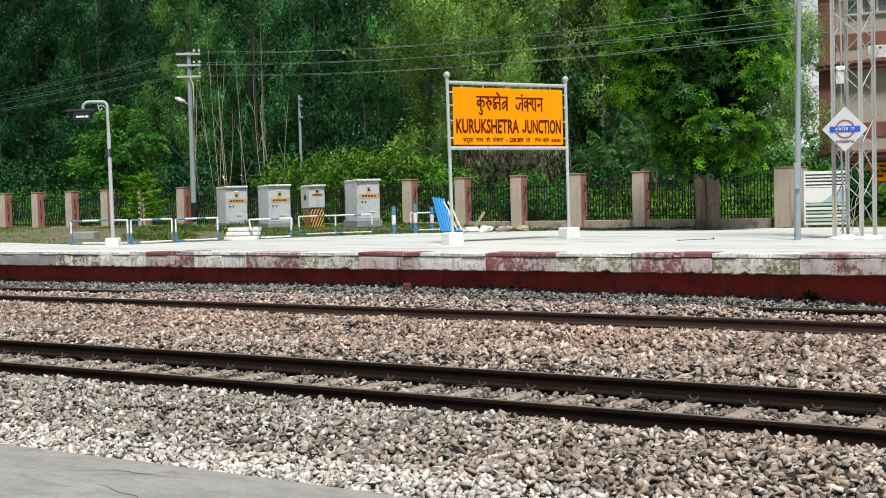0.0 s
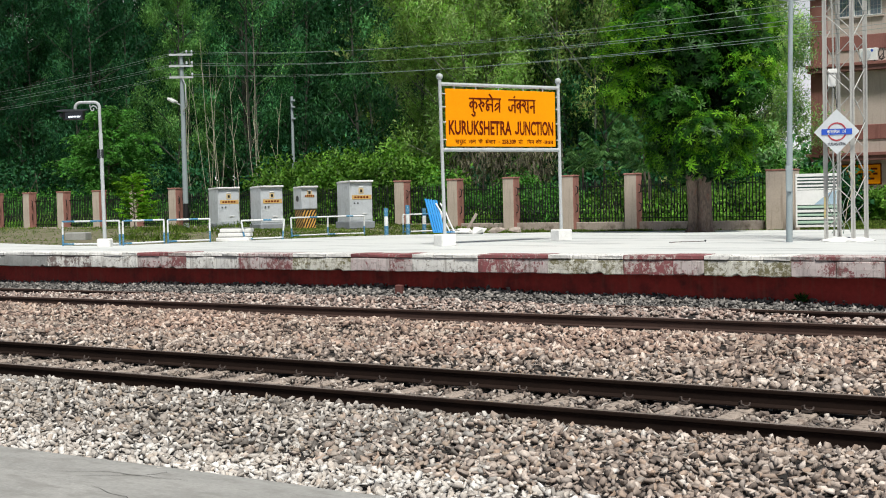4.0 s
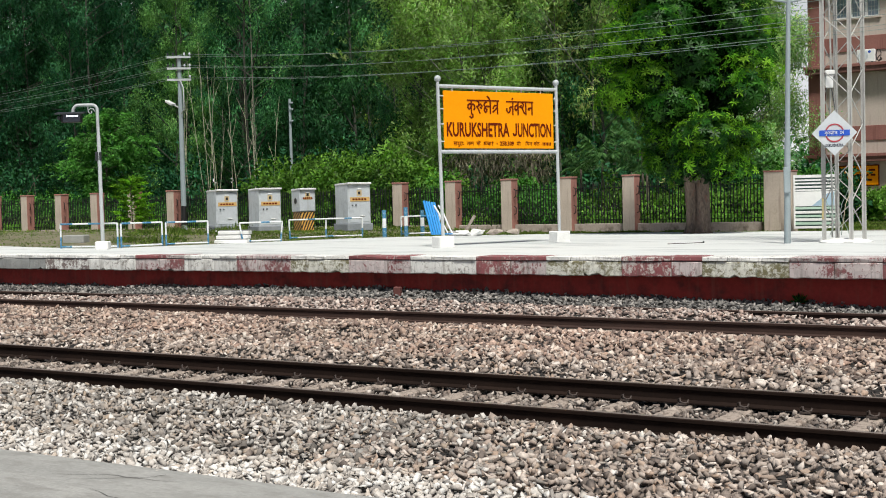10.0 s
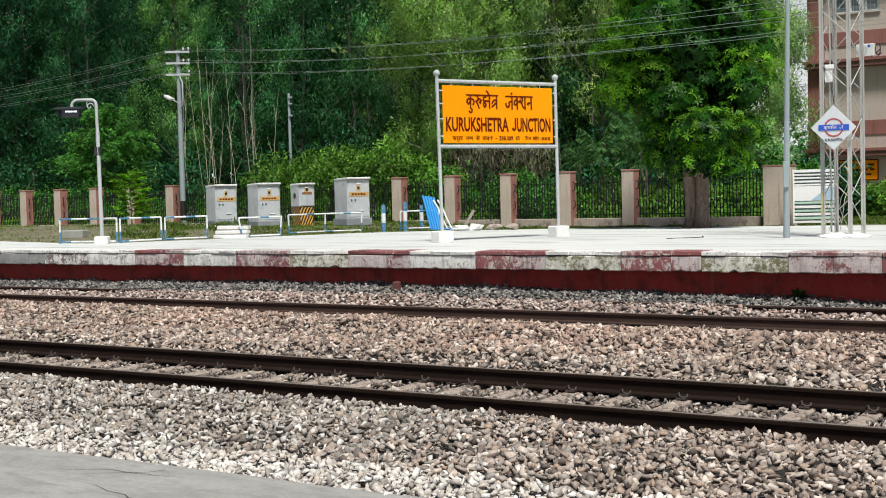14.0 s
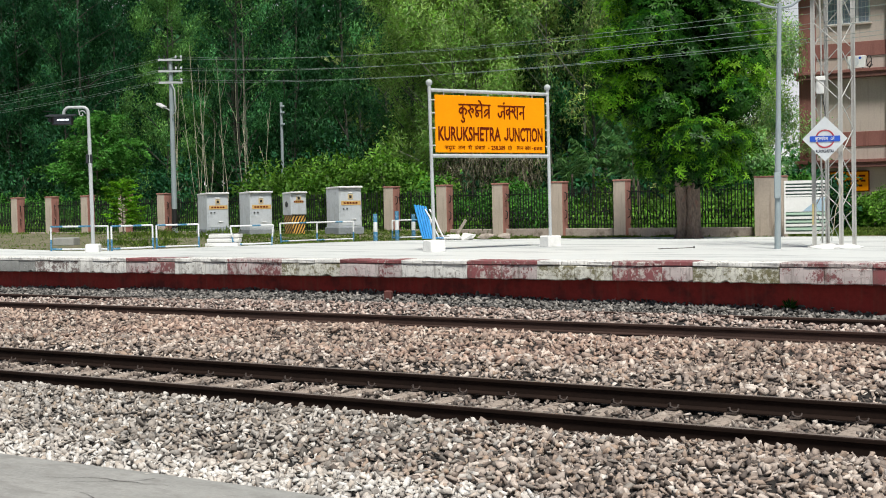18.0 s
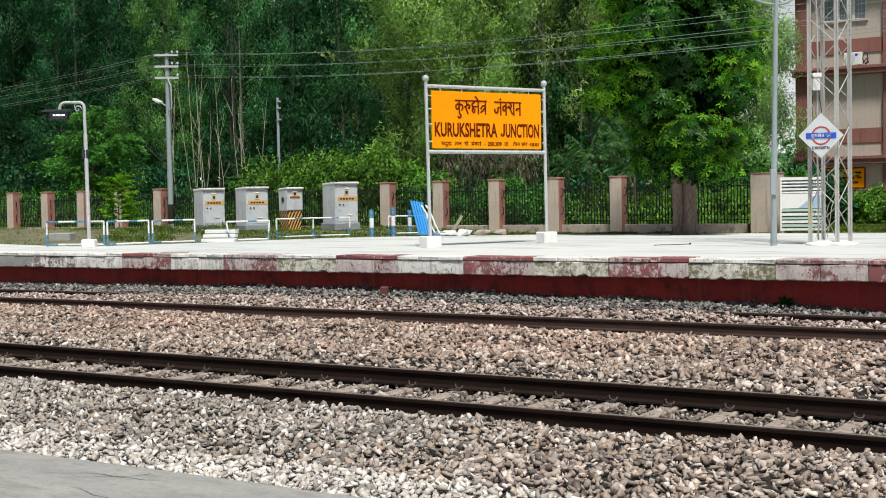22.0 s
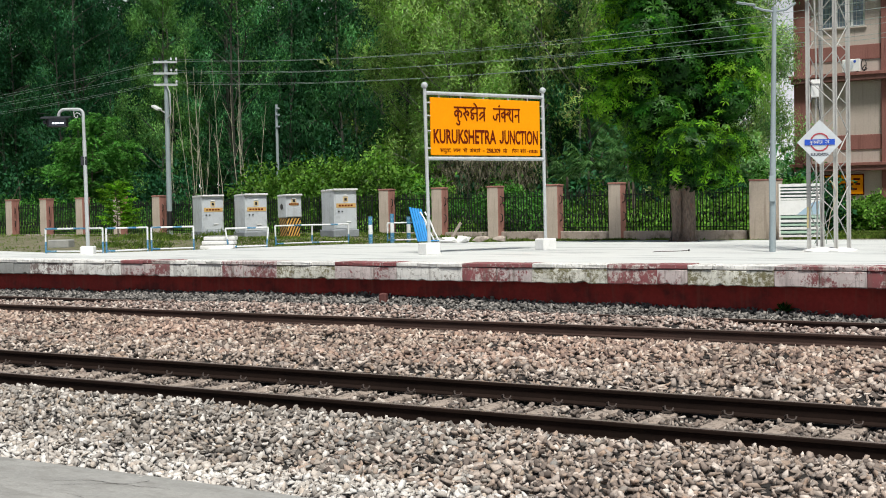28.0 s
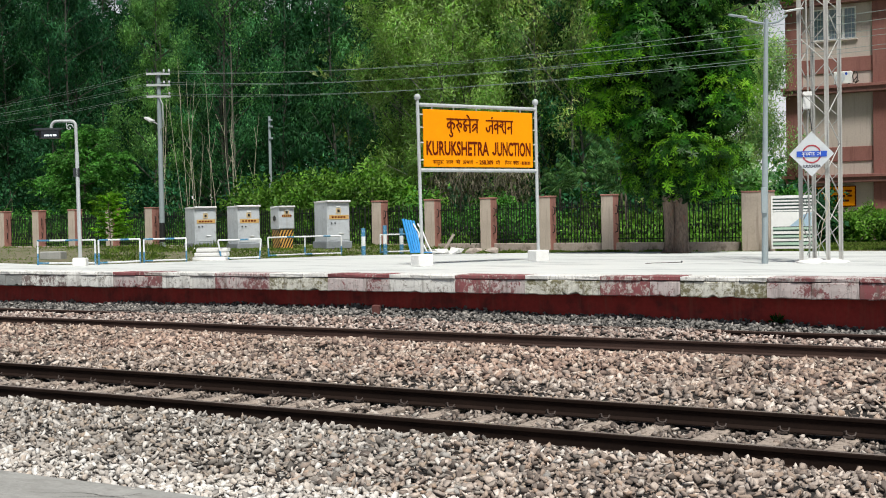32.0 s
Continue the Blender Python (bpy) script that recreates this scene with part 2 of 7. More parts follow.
M_MAST = surface("dull_silver_steel", (0.34, 0.34, 0.325), (0.50, 0.50, 0.48), 0.65, 2.0, 40.0, 0.1, metal=0.1, streak=(0.26, 0.24, 0.22))
M_POLE = surface("grey_painted_pole", (0.22, 0.275, 0.295), (0.31, 0.365, 0.385), 0.75, 2.0, 40.0, 0.1, metal=0.0, streak=(0.26, 0.28, 0.28))
M_BLOCK = surface("whitewashed_concrete", (0.66, 0.66, 0.64), (0.84, 0.84, 0.82), 0.8, 3.0, 30.0, 0.3)
M_ORANGE = surface("sign_orange", (0.86, 0.285, 0.0), (0.93, 0.33, 0.0), 0.55, 0.8, 20.0, 0.03)
M_ORANGE.node_tree.nodes["Principled BSDF"].inputs["Specular IOR Level"].default_value = 0.12
M_MAROON = plain("sign_maroon", (0.13, 0.014, 0.002), 0.7)
M_MAROON.node_tree.nodes["Principled BSDF"].inputs["Specular IOR Level"].default_value = 0.1
M_BLUE_PAINT = surface("blue_paint", (0.03, 0.15, 0.29), (0.07, 0.25, 0.40), 0.55, 6.0, 40.0, 0.2, stain=(0.50, 0.55, 0.58), stain_at=(0.54, 0.66))
M_BAND_WHITE = surface("chipped_white_paint", (0.60, 0.63, 0.64), (0.78, 0.80, 0.80), 0.55, 6.0, 40.0, 0.2, stain=(0.22, 0.20, 0.18), stain_at=(0.58, 0.72))
M_WHITE = plain("white_paint", (0.78, 0.79, 0.78), 0.5)
M_SIGN_WHITE = plain("sign_white", (0.58, 0.62, 0.65), 0.5)
M_SIGN_BLUE = plain("sign_blue", (0.02, 0.09, 0.52), 0.4)
M_SIGN_RED = plain("sign_ring_red", (0.40, 0.05, 0.07), 0.4)
M_BLACK = plain("black_paint", (0.012, 0.012, 0.013), 0.5)
M_DARK = plain("dark_grey_metal", (0.035, 0.04, 0.045), 0.5, 0.2)
M_PLINTH = surface("plinth_plaster", (0.30, 0.25, 0.21), (0.46, 0.40, 0.35), 0.85, 1.2, 20.0, 0.3, stain=(0.16, 0.13, 0.10), stain_at=(0.52, 0.7))
M_BEIGE = surface("pillar_beige_plaster", (0.42, 0.355, 0.295), (0.58, 0.50, 0.42), 0.85, 1.5, 25.0, 0.3, streak=(0.30, 0.24, 0.20))
M_PINK = surface("pillar_red_plaster", (0.25, 0.115, 0.092), (0.43, 0.205, 0.165), 0.85, 1.5, 25.0, 0.3, streak=(0.14, 0.065, 0.055))
M_IRON = plain("black_iron", (0.012, 0.014, 0.014), 0.55, 0.4)
M_CAB_PLINTH = surface("cabinet_plinth", (0.17, 0.19, 0.21), (0.30, 0.33, 0.35), 0.9, 2.5, 30.0, 0.4)
M_CABINET = surface("grey_cabinet_paint", (0.48, 0.52, 0.56), (0.68, 0.72, 0.76), 0.45, 1.4, 30.0, 0.1, metal=0.1, stain=(0.38, 0.41, 0.44), stain_at=(0.54, 0.74), streak=(0.44, 0.46, 0.47))
M_CAB_TOP = plain("pale_cabinet_roof", (0.82, 0.83, 0.83), 0.45)
M_YELLOW = plain("amber_label", (0.72, 0.40, 0.09), 0.5)
M_CONCRETE = surface("old_concrete", (0.22, 0.23, 0.22), (0.38, 0.38, 0.36), 0.9, 2.5, 30.0, 0.4)
M_TRUNK = surface("brown_furrowed_bark", (0.055, 0.042, 0.035), (0.30, 0.225, 0.18), 0.95, 4.0, 30.0, 1.0, depth=0.03, stain=(0.20, 0.08, 0.06), stain_at=(0.58, 0.7), stretch=(1, 1, 0.3))
M_BARK = surface("dark_bark", (0.065, 0.054, 0.042), (0.20, 0.165, 0.13), 0.95, 3.0, 25.0, 0.9, depth=0.02, stretch=(1, 1, 0.25))
M_DIM_BARK = surface("grey_brown_bark", (0.022, 0.026, 0.02), (0.075, 0.08, 0.06), 0.9, 1.2, 18.0, 0.4, stretch=(1, 1, 0.3))
M_PALE_BARK = surface("pale_bark", (0.06, 0.065, 0.05), (0.21, 0.215, 0.165), 0.85, 1.2, 18.0, 0.4, stretch=(1, 1, 0.3))

# ---- mesh helpers ----


def finish(name, bm, material, smooth=False):
    me = bpy.data.meshes.new(name)
    bm.normal_update()
    bm.to_mesh(me)
    bm.free()
    for m in material if isinstance(material, (list, tuple)) else [material]:
        me.materials.append(m)
    if smooth:
        me.shade_smooth()
        me.set_sharp_from_angle(angle=radians(42))
    return me


def part(name, bm, material, parent, label="", smooth=False, m=None):
    """Links a bmesh as ONE mesh object under a thing or a part."""
    ob = new(name, finish(name, bm, material, smooth))
    ob.parent = parent
    if m is not None:
        ob.matrix_basis = m
    if label:
        ob["label"] = label
    return ob


def share(name, data, parent, m):
    """One more piece on an existing mesh."""
    ob = new(name, data)
    ob.parent = parent
    ob.matrix_basis = m
    return ob


def thing(name, label, category, m=None, group="", kind=""):
    ob = new(name)
    ob.empty_display_size = 0.2
    ob.matrix_basis = m if m is not None else Matrix()
    return tagged(ob, label, category, group, kind)


def box(bm, centre, size, rz=0.0, bevel=0.0, m=None):
    """A box with its centre, size and turn; bevel rounds its edges."""
    t = Matrix.Translation(centre) @ Matrix.Rotation(radians(rz), 4, "Z") @ Matrix.Diagonal((*size, 1))
    if m is not None:
        t = m @ t
    made = bmesh.ops.create_cube(bm, size=1.0, matrix=t)
    if bevel:
        edges = {e for v in made["verts"] for e in v.link_edges}
        bmesh.ops.bevel(bm, geom=list(edges), offset=bevel, segments=1, affect="EDGES")
    return bm


def rod(bm, p, q, r, r2=None, n=8, cap=True):
    """A round bar from p to q."""
    p, q = Vector(p), Vector(q)
    way = q - p
    m = Matrix.Translation((p + q) / 2) @ way.to_track_quat("Z", "Y").to_matrix().to_4x4()
    bmesh.ops.create_cone(bm, cap_ends=cap, segments=n, radius1=r, radius2=r if r2 is None else r2, depth=way.length, matrix=m)
    return bm


def pipe(bm, points, r, n=8):
    """A bent round pipe through points; r may be one radius or one for each point."""
    pts = [Vector(p) for p in points]
    rs = r if isinstance(r, (list, tuple)) else [r] * len(pts)
    rings, up = [], None
    for i, p in enumerate(pts):
        d = (pts[min(i + 1, len(pts) - 1)] - pts[max(i - 1, 0)]).normalized()
        if up is None:
            up = d.orthogonal().normalized()
        up = (up - d * up.dot(d)).normalized()
        side = d.cross(up)
        rings.append([bm.verts.new(p + (up * math.cos(k * math.tau / n) + side * math.sin(k * math.tau / n)) * rs[i]) for k in range(n)])
    for a, b in zip(rings, rings[1:]):
        for k in range(n):
            bm.faces.new((a[k], a[(k + 1) % n], b[(k + 1) % n], b[k])).smooth = True
    bm.faces.new(rings[0][::-1])
    bm.faces.new(rings[-1])
    return bm


def ball(bm, p, r, n=10):
    bmesh.ops.create_uvsphere(bm, u_segments=n, v_segments=max(5, n // 2 + 1), radius=r, matrix=Matrix.Translation(p))
    return bm


def sweep(bm, profile, path):
    """A closed profile of (across, up) carried along path, a list of (x, y, z); across runs along +y."""
    rings = [[bm.verts.new((x, y + a, z + u)) for a, u in profile] for x, y, z in path]
    for p, q in zip(rings, rings[1:]):
        for k in range(len(profile)):
            j = (k + 1) % len(profile)
            bm.faces.new((p[k], p[j], q[j], q[k]))
    bm.faces.new(rings[0])
    bm.faces.new(rings[-1][::-1])
    bmesh.ops.recalc_face_normals(bm, faces=bm.faces[:])
    return bm


def raw(name, verts, faces, material, smooth=False):
    """A mesh from numpy arrays, for large numbers of small pieces with the same number of corners a face."""
    me = bpy.data.meshes.new(name)
    verts, faces = np.asarray(verts, np.float32), np.asarray(faces, np.int32)
    me.vertices.add(len(verts))
    me.vertices.foreach_set("co", verts.ravel())
    k = faces.shape[1]
    me.loops.add(faces.size)
    me.loops.foreach_set("vertex_index", faces.ravel())
    me.polygons.add(len(faces))
    me.polygons.foreach_set("loop_start", np.arange(len(faces), dtype=np.int32) * k)
    me.update(calc_edges=True)
    me.materials.append(material)
    if smooth:
        me.shade_smooth()
    return me


def bend(x, y):
    """The tracks and the platform edge bend gently."""
    return y - 0.00045 * x * x

# ---- ground, tracks, ballast ----
TOP = 0.82            # platform surface over the rail tops
RAILS = (10.01, 11.73, 17.88, 19.70)


def lie(x, y):
    """Height of the ballast between the apron and the platform wall."""
    y = y + 0.00045 * x * x
    z = np.interp(y, [5.0, 6.2, 7.2, 9.3, 9.9, 10.2, 11.6, 11.95, 13.2, 15.5, 17.3, 17.85, 18.2, 19.0, 19.55, 19.9, 20.4, 21.3],
                  [-0.03, -0.03, -0.05, -0.09, -0.14, -0.215, -0.215, -0.18, -0.09, -0.05, -0.11, -0.19, -0.12, -0.03, -0.03, -0.03, 0.03, 0.08])
    z = z + np.where((y > 17.9) & (y < 19.78), np.interp(x, [-30, -21, -17, -12.5, -10, -7.5, -5, 0], [-0.09, -0.05, 0.05, 0.05, 0.01, -0.01, -0.08, -0.09]), 0.0)
    z = z + np.where((y >= 19.78) & (y < 21.5), np.interp(x, [-30, -21, -17, -12.5, -10, -7.5, -5, 0], [-0.04, 0.0, 0.05, 0.03, -0.01, -0.03, -0.10, -0.10]), 0.0)
    z = z - np.where((y > 16.4) & (y < 17.9), np.interp(x, [-20, -14, -8], [0.0, 0.045, 0.075]) * np.clip((y - 16.4) / 0.9, 0, 1), 0.0)
    wave = 0.025 * np.sin(x * 2.1 + 1.3 * np.sin(y * 1.7)) * np.sin(y * 2.9 + 0.7 * np.sin(x * 1.1))
    return z + wave * np.where((y > 10.0) & (y < 11.8), 0.2, 1.0)


def earth(x, y):
    """Height of the ground behind the platform."""
    back = np.clip((y - 31.0) / 8.0, 0, 1)
    side = np.clip((-x - 22.0) / 5.0, 0, 1)
    z = TOP - 0.03 - 0.14 * back * (1 - side) + 0.12 * side * np.clip((y - 28) / 5, 0, 1)
    return z + 0.02 * np.sin(x * 0.9) * np.sin(y * 0.7 + 1)


def sheet(name, xs, ys, height, material):
    xs, ys = np.asarray(xs, float), np.asarray(ys, float)
    gx, gy = np.meshgrid(xs, ys)
    v = np.stack([gx, gy, height(gx, gy)], -1).reshape(-1, 3)
    n = len(xs)
    i = (np.arange(len(ys) - 1)[:, None] * n + np.arange(n - 1)[None]).ravel()
    return new(name, raw(name, v, np.stack([i, i + 1, i + n + 1, i + n], 1), material, True))


def lay_ground():
    far = [-3000, -900, -300, -140]
    xs = far + list(range(-100, 41, 1)) + [80, 300, 900, 3000]
    ys = [-3000, -900, -300, -60, -20, 0, 3, 5] + list(np.arange(5.5, 21.6, 0.25)) + list(np.arange(22, 60, 1.0)) + [70, 90, 140, 300, 900, 3000]

    def height(x, y):
        level = np.where(y > 21.4, np.minimum(earth(x, y) - 0.02, TOP + 0.3), lie(x, np.clip(y, 5, 21.4)) - 0.035)
        level = np.where(y < 5.0, -0.4, level)
        return np.where((y > 20.9) & (y < 22.3), np.where(y > 21.4, 0.3, level), level)

    tagged(sheet("ground", xs, ys, height, M_SOIL), "earth and ballast bed running to the horizon", "ground", kind="structure")
    # near-black sheet: the shade between the stones is put into its colour
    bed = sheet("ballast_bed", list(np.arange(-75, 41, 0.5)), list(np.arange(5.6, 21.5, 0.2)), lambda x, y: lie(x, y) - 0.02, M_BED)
    tagged(bed, "near-black gritty bed under the loose ballast, dark for shaded gaps", "ground", kind="structure")
    bm = bmesh.new()
    edge = [(-60 + i * 0.5, bend(-60 + i * 0.5, 6.42) + 0.06 * noise.noise(Vector((i * 0.45, 0, 0))) + 0.035 * noise.noise(Vector((i * 1.7, 3, 0)))) for i in range(160)]
    up = [bm.verts.new((x, y, 0.02)) for x, y in edge]
    low = [bm.verts.new((x, y + 0.03, -0.4)) for x, y in edge]
    rear = [bm.verts.new((x, -40, 0.02)) for x, y in edge]
    for i in range(len(edge) - 1):
        bm.faces.new((up[i], rear[i], rear[i + 1], up[i + 1]))
        bm.faces.new((low[i], up[i], up[i + 1], low[i + 1]))
    bmesh.ops.recalc_face_normals(bm, faces=bm.faces[:])
    ob = new("pavement", finish("pavement", bm, M_APRON))
    tagged(ob, "low grey concrete platform apron with hairline cracks", "pavement", kind="structure")
    # hairline cracks, a broken rim and grit along the edge
    rng = random.Random(12)
    for k in range(9):
        x, y = rng.uniform(-9.5, -1.5), rng.uniform(4.9, 6.1)
        heading, bm = rng.uniform(-0.7, 0.9), bmesh.new()
        line = []
        for i in range(14):
            w = 0.0028 * math.sin(math.pi * (i + 0.5) / 14)
            line.append((bm.verts.new((x - w * math.sin(heading), y + w * math.cos(heading), 0.0235)), bm.verts.new((x + w * math.sin(heading), y - w * math.cos(heading), 0.0235))))
            heading += rng.uniform(-0.5, 0.5)
            x, y = x + 0.09 * math.cos(heading), y + 0.09 * math.sin(heading)
            if y > bend(x, 6.3):
                break
        for (p, q), (r, t) in zip(line, line[1:]):
            bm.faces.new((p, q, t, r))
        bmesh.ops.recalc_face_normals(bm, faces=bm.faces[:])
        part("crack", bm, M_BED, ob)


RAIL_PROFILE = [(-0.075, -0.172), (0.075, -0.172), (0.075, -0.160), (0.012, -0.140), (0.009, -0.048), (0.034, -0.036), (0.036, -0.010), (0.028, -0.0015),
                (-0.028, -0.0015), (-0.036, -0.010), (-0.034, -0.036), (-0.009, -0.048), (-0.012, -0.140), (-0.075, -0.160)]
HEAD_PROFILE = [(-0.029, -0.008), (0.029, -0.008), (0.026, 0.0), (-0.026, 0.0)]


def lay_rails():
    for near, (a, b) in (("near", RAILS[:2]), ("far", RAILS[2:])):
        track = thing("railway_track", "broad gauge track of dark rusty rails on concrete sleepers", "railway track", group="tracks")
        for y in (a, b):
            path = [(x, bend(x, y), 0.0) for x in range(-80, 41, 2)]
            rail = part("rail", sweep(bmesh.new(), RAIL_PROFILE, path), M_RAIL if near == "near" else M_RAIL_RUST, track, "dark rusted flat-bottom steel rail")
            part("running_surface", sweep(bmesh.new(), HEAD_PROFILE, path), M_RAIL_HEAD, rail, "worn brownish rail head")
        bm = bmesh.new()
        box(bm, (0, 0, -0.09), (0.175, 2.6, 0.18), 0, 0.015)
        sleeper = finish("sleeper", bm, M_SLEEPER)
        bm = bmesh.new()
        # the spring clip: an upright hook and a bent bar
        pipe(bm, [(-0.052, 0.02, 0.0), (-0.056, 0.01, 0.045), (-0.03, 0.0, 0.058), (-0.02, -0.02, 0.03), (0.02, -0.03, 0.018), (0.055, -0.02, 0.026), (0.058, 0.0, 0.05)], 0.0095, 6)
        box(bm, (0, 0, 0.008), (0.10, 0.09, 0.016))
        clip = finish("rail_clip", bm, M_CLIP)
        mid = (a + b) / 2
        for i in range(-60, 41):
            x = -14.4 + 0.6078 * i + 0.015
            if not -34 < x < 6:
                continue
            turn = Matrix.Rotation(-0.0009 * x, 4, "Z")
            ob = share("sleeper", sleeper, track, Matrix.Translation((x, bend(x, mid), -0.184)) @ turn)
            for y in (a, b):
                for side in (-1, 1):
                    if (y == a) == (side == -1):
                        continue
                    share("rail_clip", clip, ob, Matrix.Translation((0, y - mid + side * 0.105, 0.012)))


def unit_rows(v):
    return v / np.linalg.norm(v, axis=-1, keepdims=True)


def scatter_ballast():
    """Crushed stones, laid by the thousand on the ballast's surface."""
    rng = np.random.default_rng(5)
    # broken shapes: hulls of points on a squarish lump, with their corners worn off
    shapes = []
    for k in range(20):
        bm = bmesh.new()
        for c in unit_rows(rng.normal(size=((12 if k < 6 else 10 if k < 14 else 8), 3))):
            c = np.sign(c) * np.abs(c) ** (0.7 if k < 6 else 0.55)
            bm.verts.new(c * rng.uniform(0.88, 1.12))
        made = bmesh.ops.convex_hull(bm, input=bm.verts[:])
        bmesh.ops.delete(bm, geom=[e for e in made["geom_interior"] if isinstance(e, bmesh.types.BMVert)], context="VERTS")
        bmesh.ops.triangulate(bm, faces=bm.faces[:])
        bm.verts.index_update()
        shapes.append((np.array([tuple(v.co) for v in bm.verts]), np.array([[v.index for v in f.verts] for f in bm.faces])))
        bm.free()

    def heap(name, label, y0, y1, density, size, material, span=(-60, 20), edge=0.0, lift=0.0, loose=None):
        # the strip in view narrows towards the camera
        n = int(density * (y1 - y0) * 60)
        y = rng.uniform(y0, y1, n)
        x = rng.uniform(-48, 12, n)
        keep = (x < -0.19 * y + 0.5) & (x > -1.33 * y - 0.8)
        y, x = y[keep], x[keep]
        y = y + edge * np.sin(x * 1.9) * np.exp(-(y - y0) * 3)
        fade = rng.normal(0, 1.3, len(x))
        k = (x + fade > span[0]) & (x + fade < span[1])
        y, x = y[k], x[k]
        n = len(x)
        yb = bend(x, y)
        big = size * np.minimum(rng.lognormal(0, 0.22, n), 1.5)
        shape = np.stack([big * rng.uniform(1.1, 1.65, n), big * rng.uniform(0.8, 1.15, n), big * rng.uniform(0.42, 0.75, n)], -1)
        q = rng.normal(size=(n, 4)) * np.array([1.0, 0.40, 0.40, 1.0])
        q /= np.linalg.norm(q, axis=1)[:, None]
        w, i, j, k = q.T
        rot = np.stack([1 - 2 * (j * j + k * k), 2 * (i * j - k * w), 2 * (i * k + j * w), 2 * (i * j + k * w), 1 - 2 * (i * i + k * k), 2 * (j * k - i * w),
                        2 * (i * k - j * w), 2 * (j * k + i * w), 1 - 2 * (i * i + j * j)], -1).reshape(n, 3, 3)
        z = lie(x, yb) + rng.uniform(-0.062, 0.030, n) + lift
        at = np.stack([x, yb, z], -1)
        singles = []
        if loose:
            near = (x > loose[0]) & (x < loose[1])
            singles = [(at[i], rot[i], shape[i]) for i in np.nonzero(near)[0][:300]]
            out = np.ones(n, bool)
            out[np.nonzero(near)[0][:300]] = False
            at, rot, shape = at[out], rot[out], shape[out]
            n = int(out.sum())
        kind = rng.integers(0, 14, n) if y0 < 11.8 else rng.integers(6 if y0 < 17 else 14, 20, n)
        vs, fs, count = [], [], 0
        for k, (hull, tri) in enumerate(shapes):
            pick = kind == k
            m = int(pick.sum())
            v = hull[None] * (1 + rng.uniform(-0.12, 0.12, (m, len(hull), 1))) * shape[pick][:, None] * 0.5
            vs.append((np.einsum("nab,nkb->nka", rot[pick], v) + at[pick][:, None]).reshape(-1, 3))
            fs.append((tri[None] + (np.arange(m) * len(hull))[:, None, None]).reshape(-1, 3) + count)
            count += m * len(hull)
        v, faces = np.concatenate(vs), np.concatenate(fs)
        ob = new(name, raw(name, v.reshape(-1, 3), faces, material))
        tagged(ob, label, "ballast", kind="stuff")
        # the stones nearest to the apron lie there one by one
        meshes = []
        for hull, tri in shapes[:14] if singles else []:
            meshes.append(raw("stone", hull * 0.5, tri, M_STONE if material == M_BALLAST[0] else M_STONE_DUN))
        for i, (p, r, s) in enumerate(singles):
            m = Matrix([list(r[k] * s) + [p[k]] for k in range(3)] + [[0, 0, 0, 1]])
            share("stone", meshes[i % 14], ob, m)
        return n

    heap("track_ballast", "white dusty crushed stone ballast along the apron edge", 6.36, 7.3, 720, 0.052, M_BALLAST[0], edge=0.07, loose=(-2.6, -2.1))
    heap("track_ballast", "pale grey crushed stone ballast before a rail", 7.2, 9.96, 560, 0.053, M_BALLAST[1], span=(-60, -5.4))
    heap("track_ballast", "dull tan and grey crushed stone ballast before a rail", 7.2, 9.96, 520, 0.054, M_BALLAST[4], span=(-5.4, 20), loose=(-2.6, -2.42))
    heap("track_ballast", "crushed stone ballast between the rails of a track", 10.10, 11.64, 540, 0.050, M_BALLAST[6], lift=-0.006)
    heap("track_ballast", "grey and dun crushed stone ballast beside a rail", 11.80, 14.2, 255, 0.068, M_BALLAST[4])
    heap("track_ballast", "pinkish brown crushed stone ballast between tracks", 13.3, 17.8, 235, 0.073, M_BALLAST[2])
    heap("track_ballast", "pale crushed stone ballast between far rails", 17.98, 19.60, 240, 0.070, M_BALLAST[5])
    heap("track_ballast", "dark grey crushed stone ballast along the platform wall", 19.81, 21.3, 340, 0.064, M_BALLAST[3])


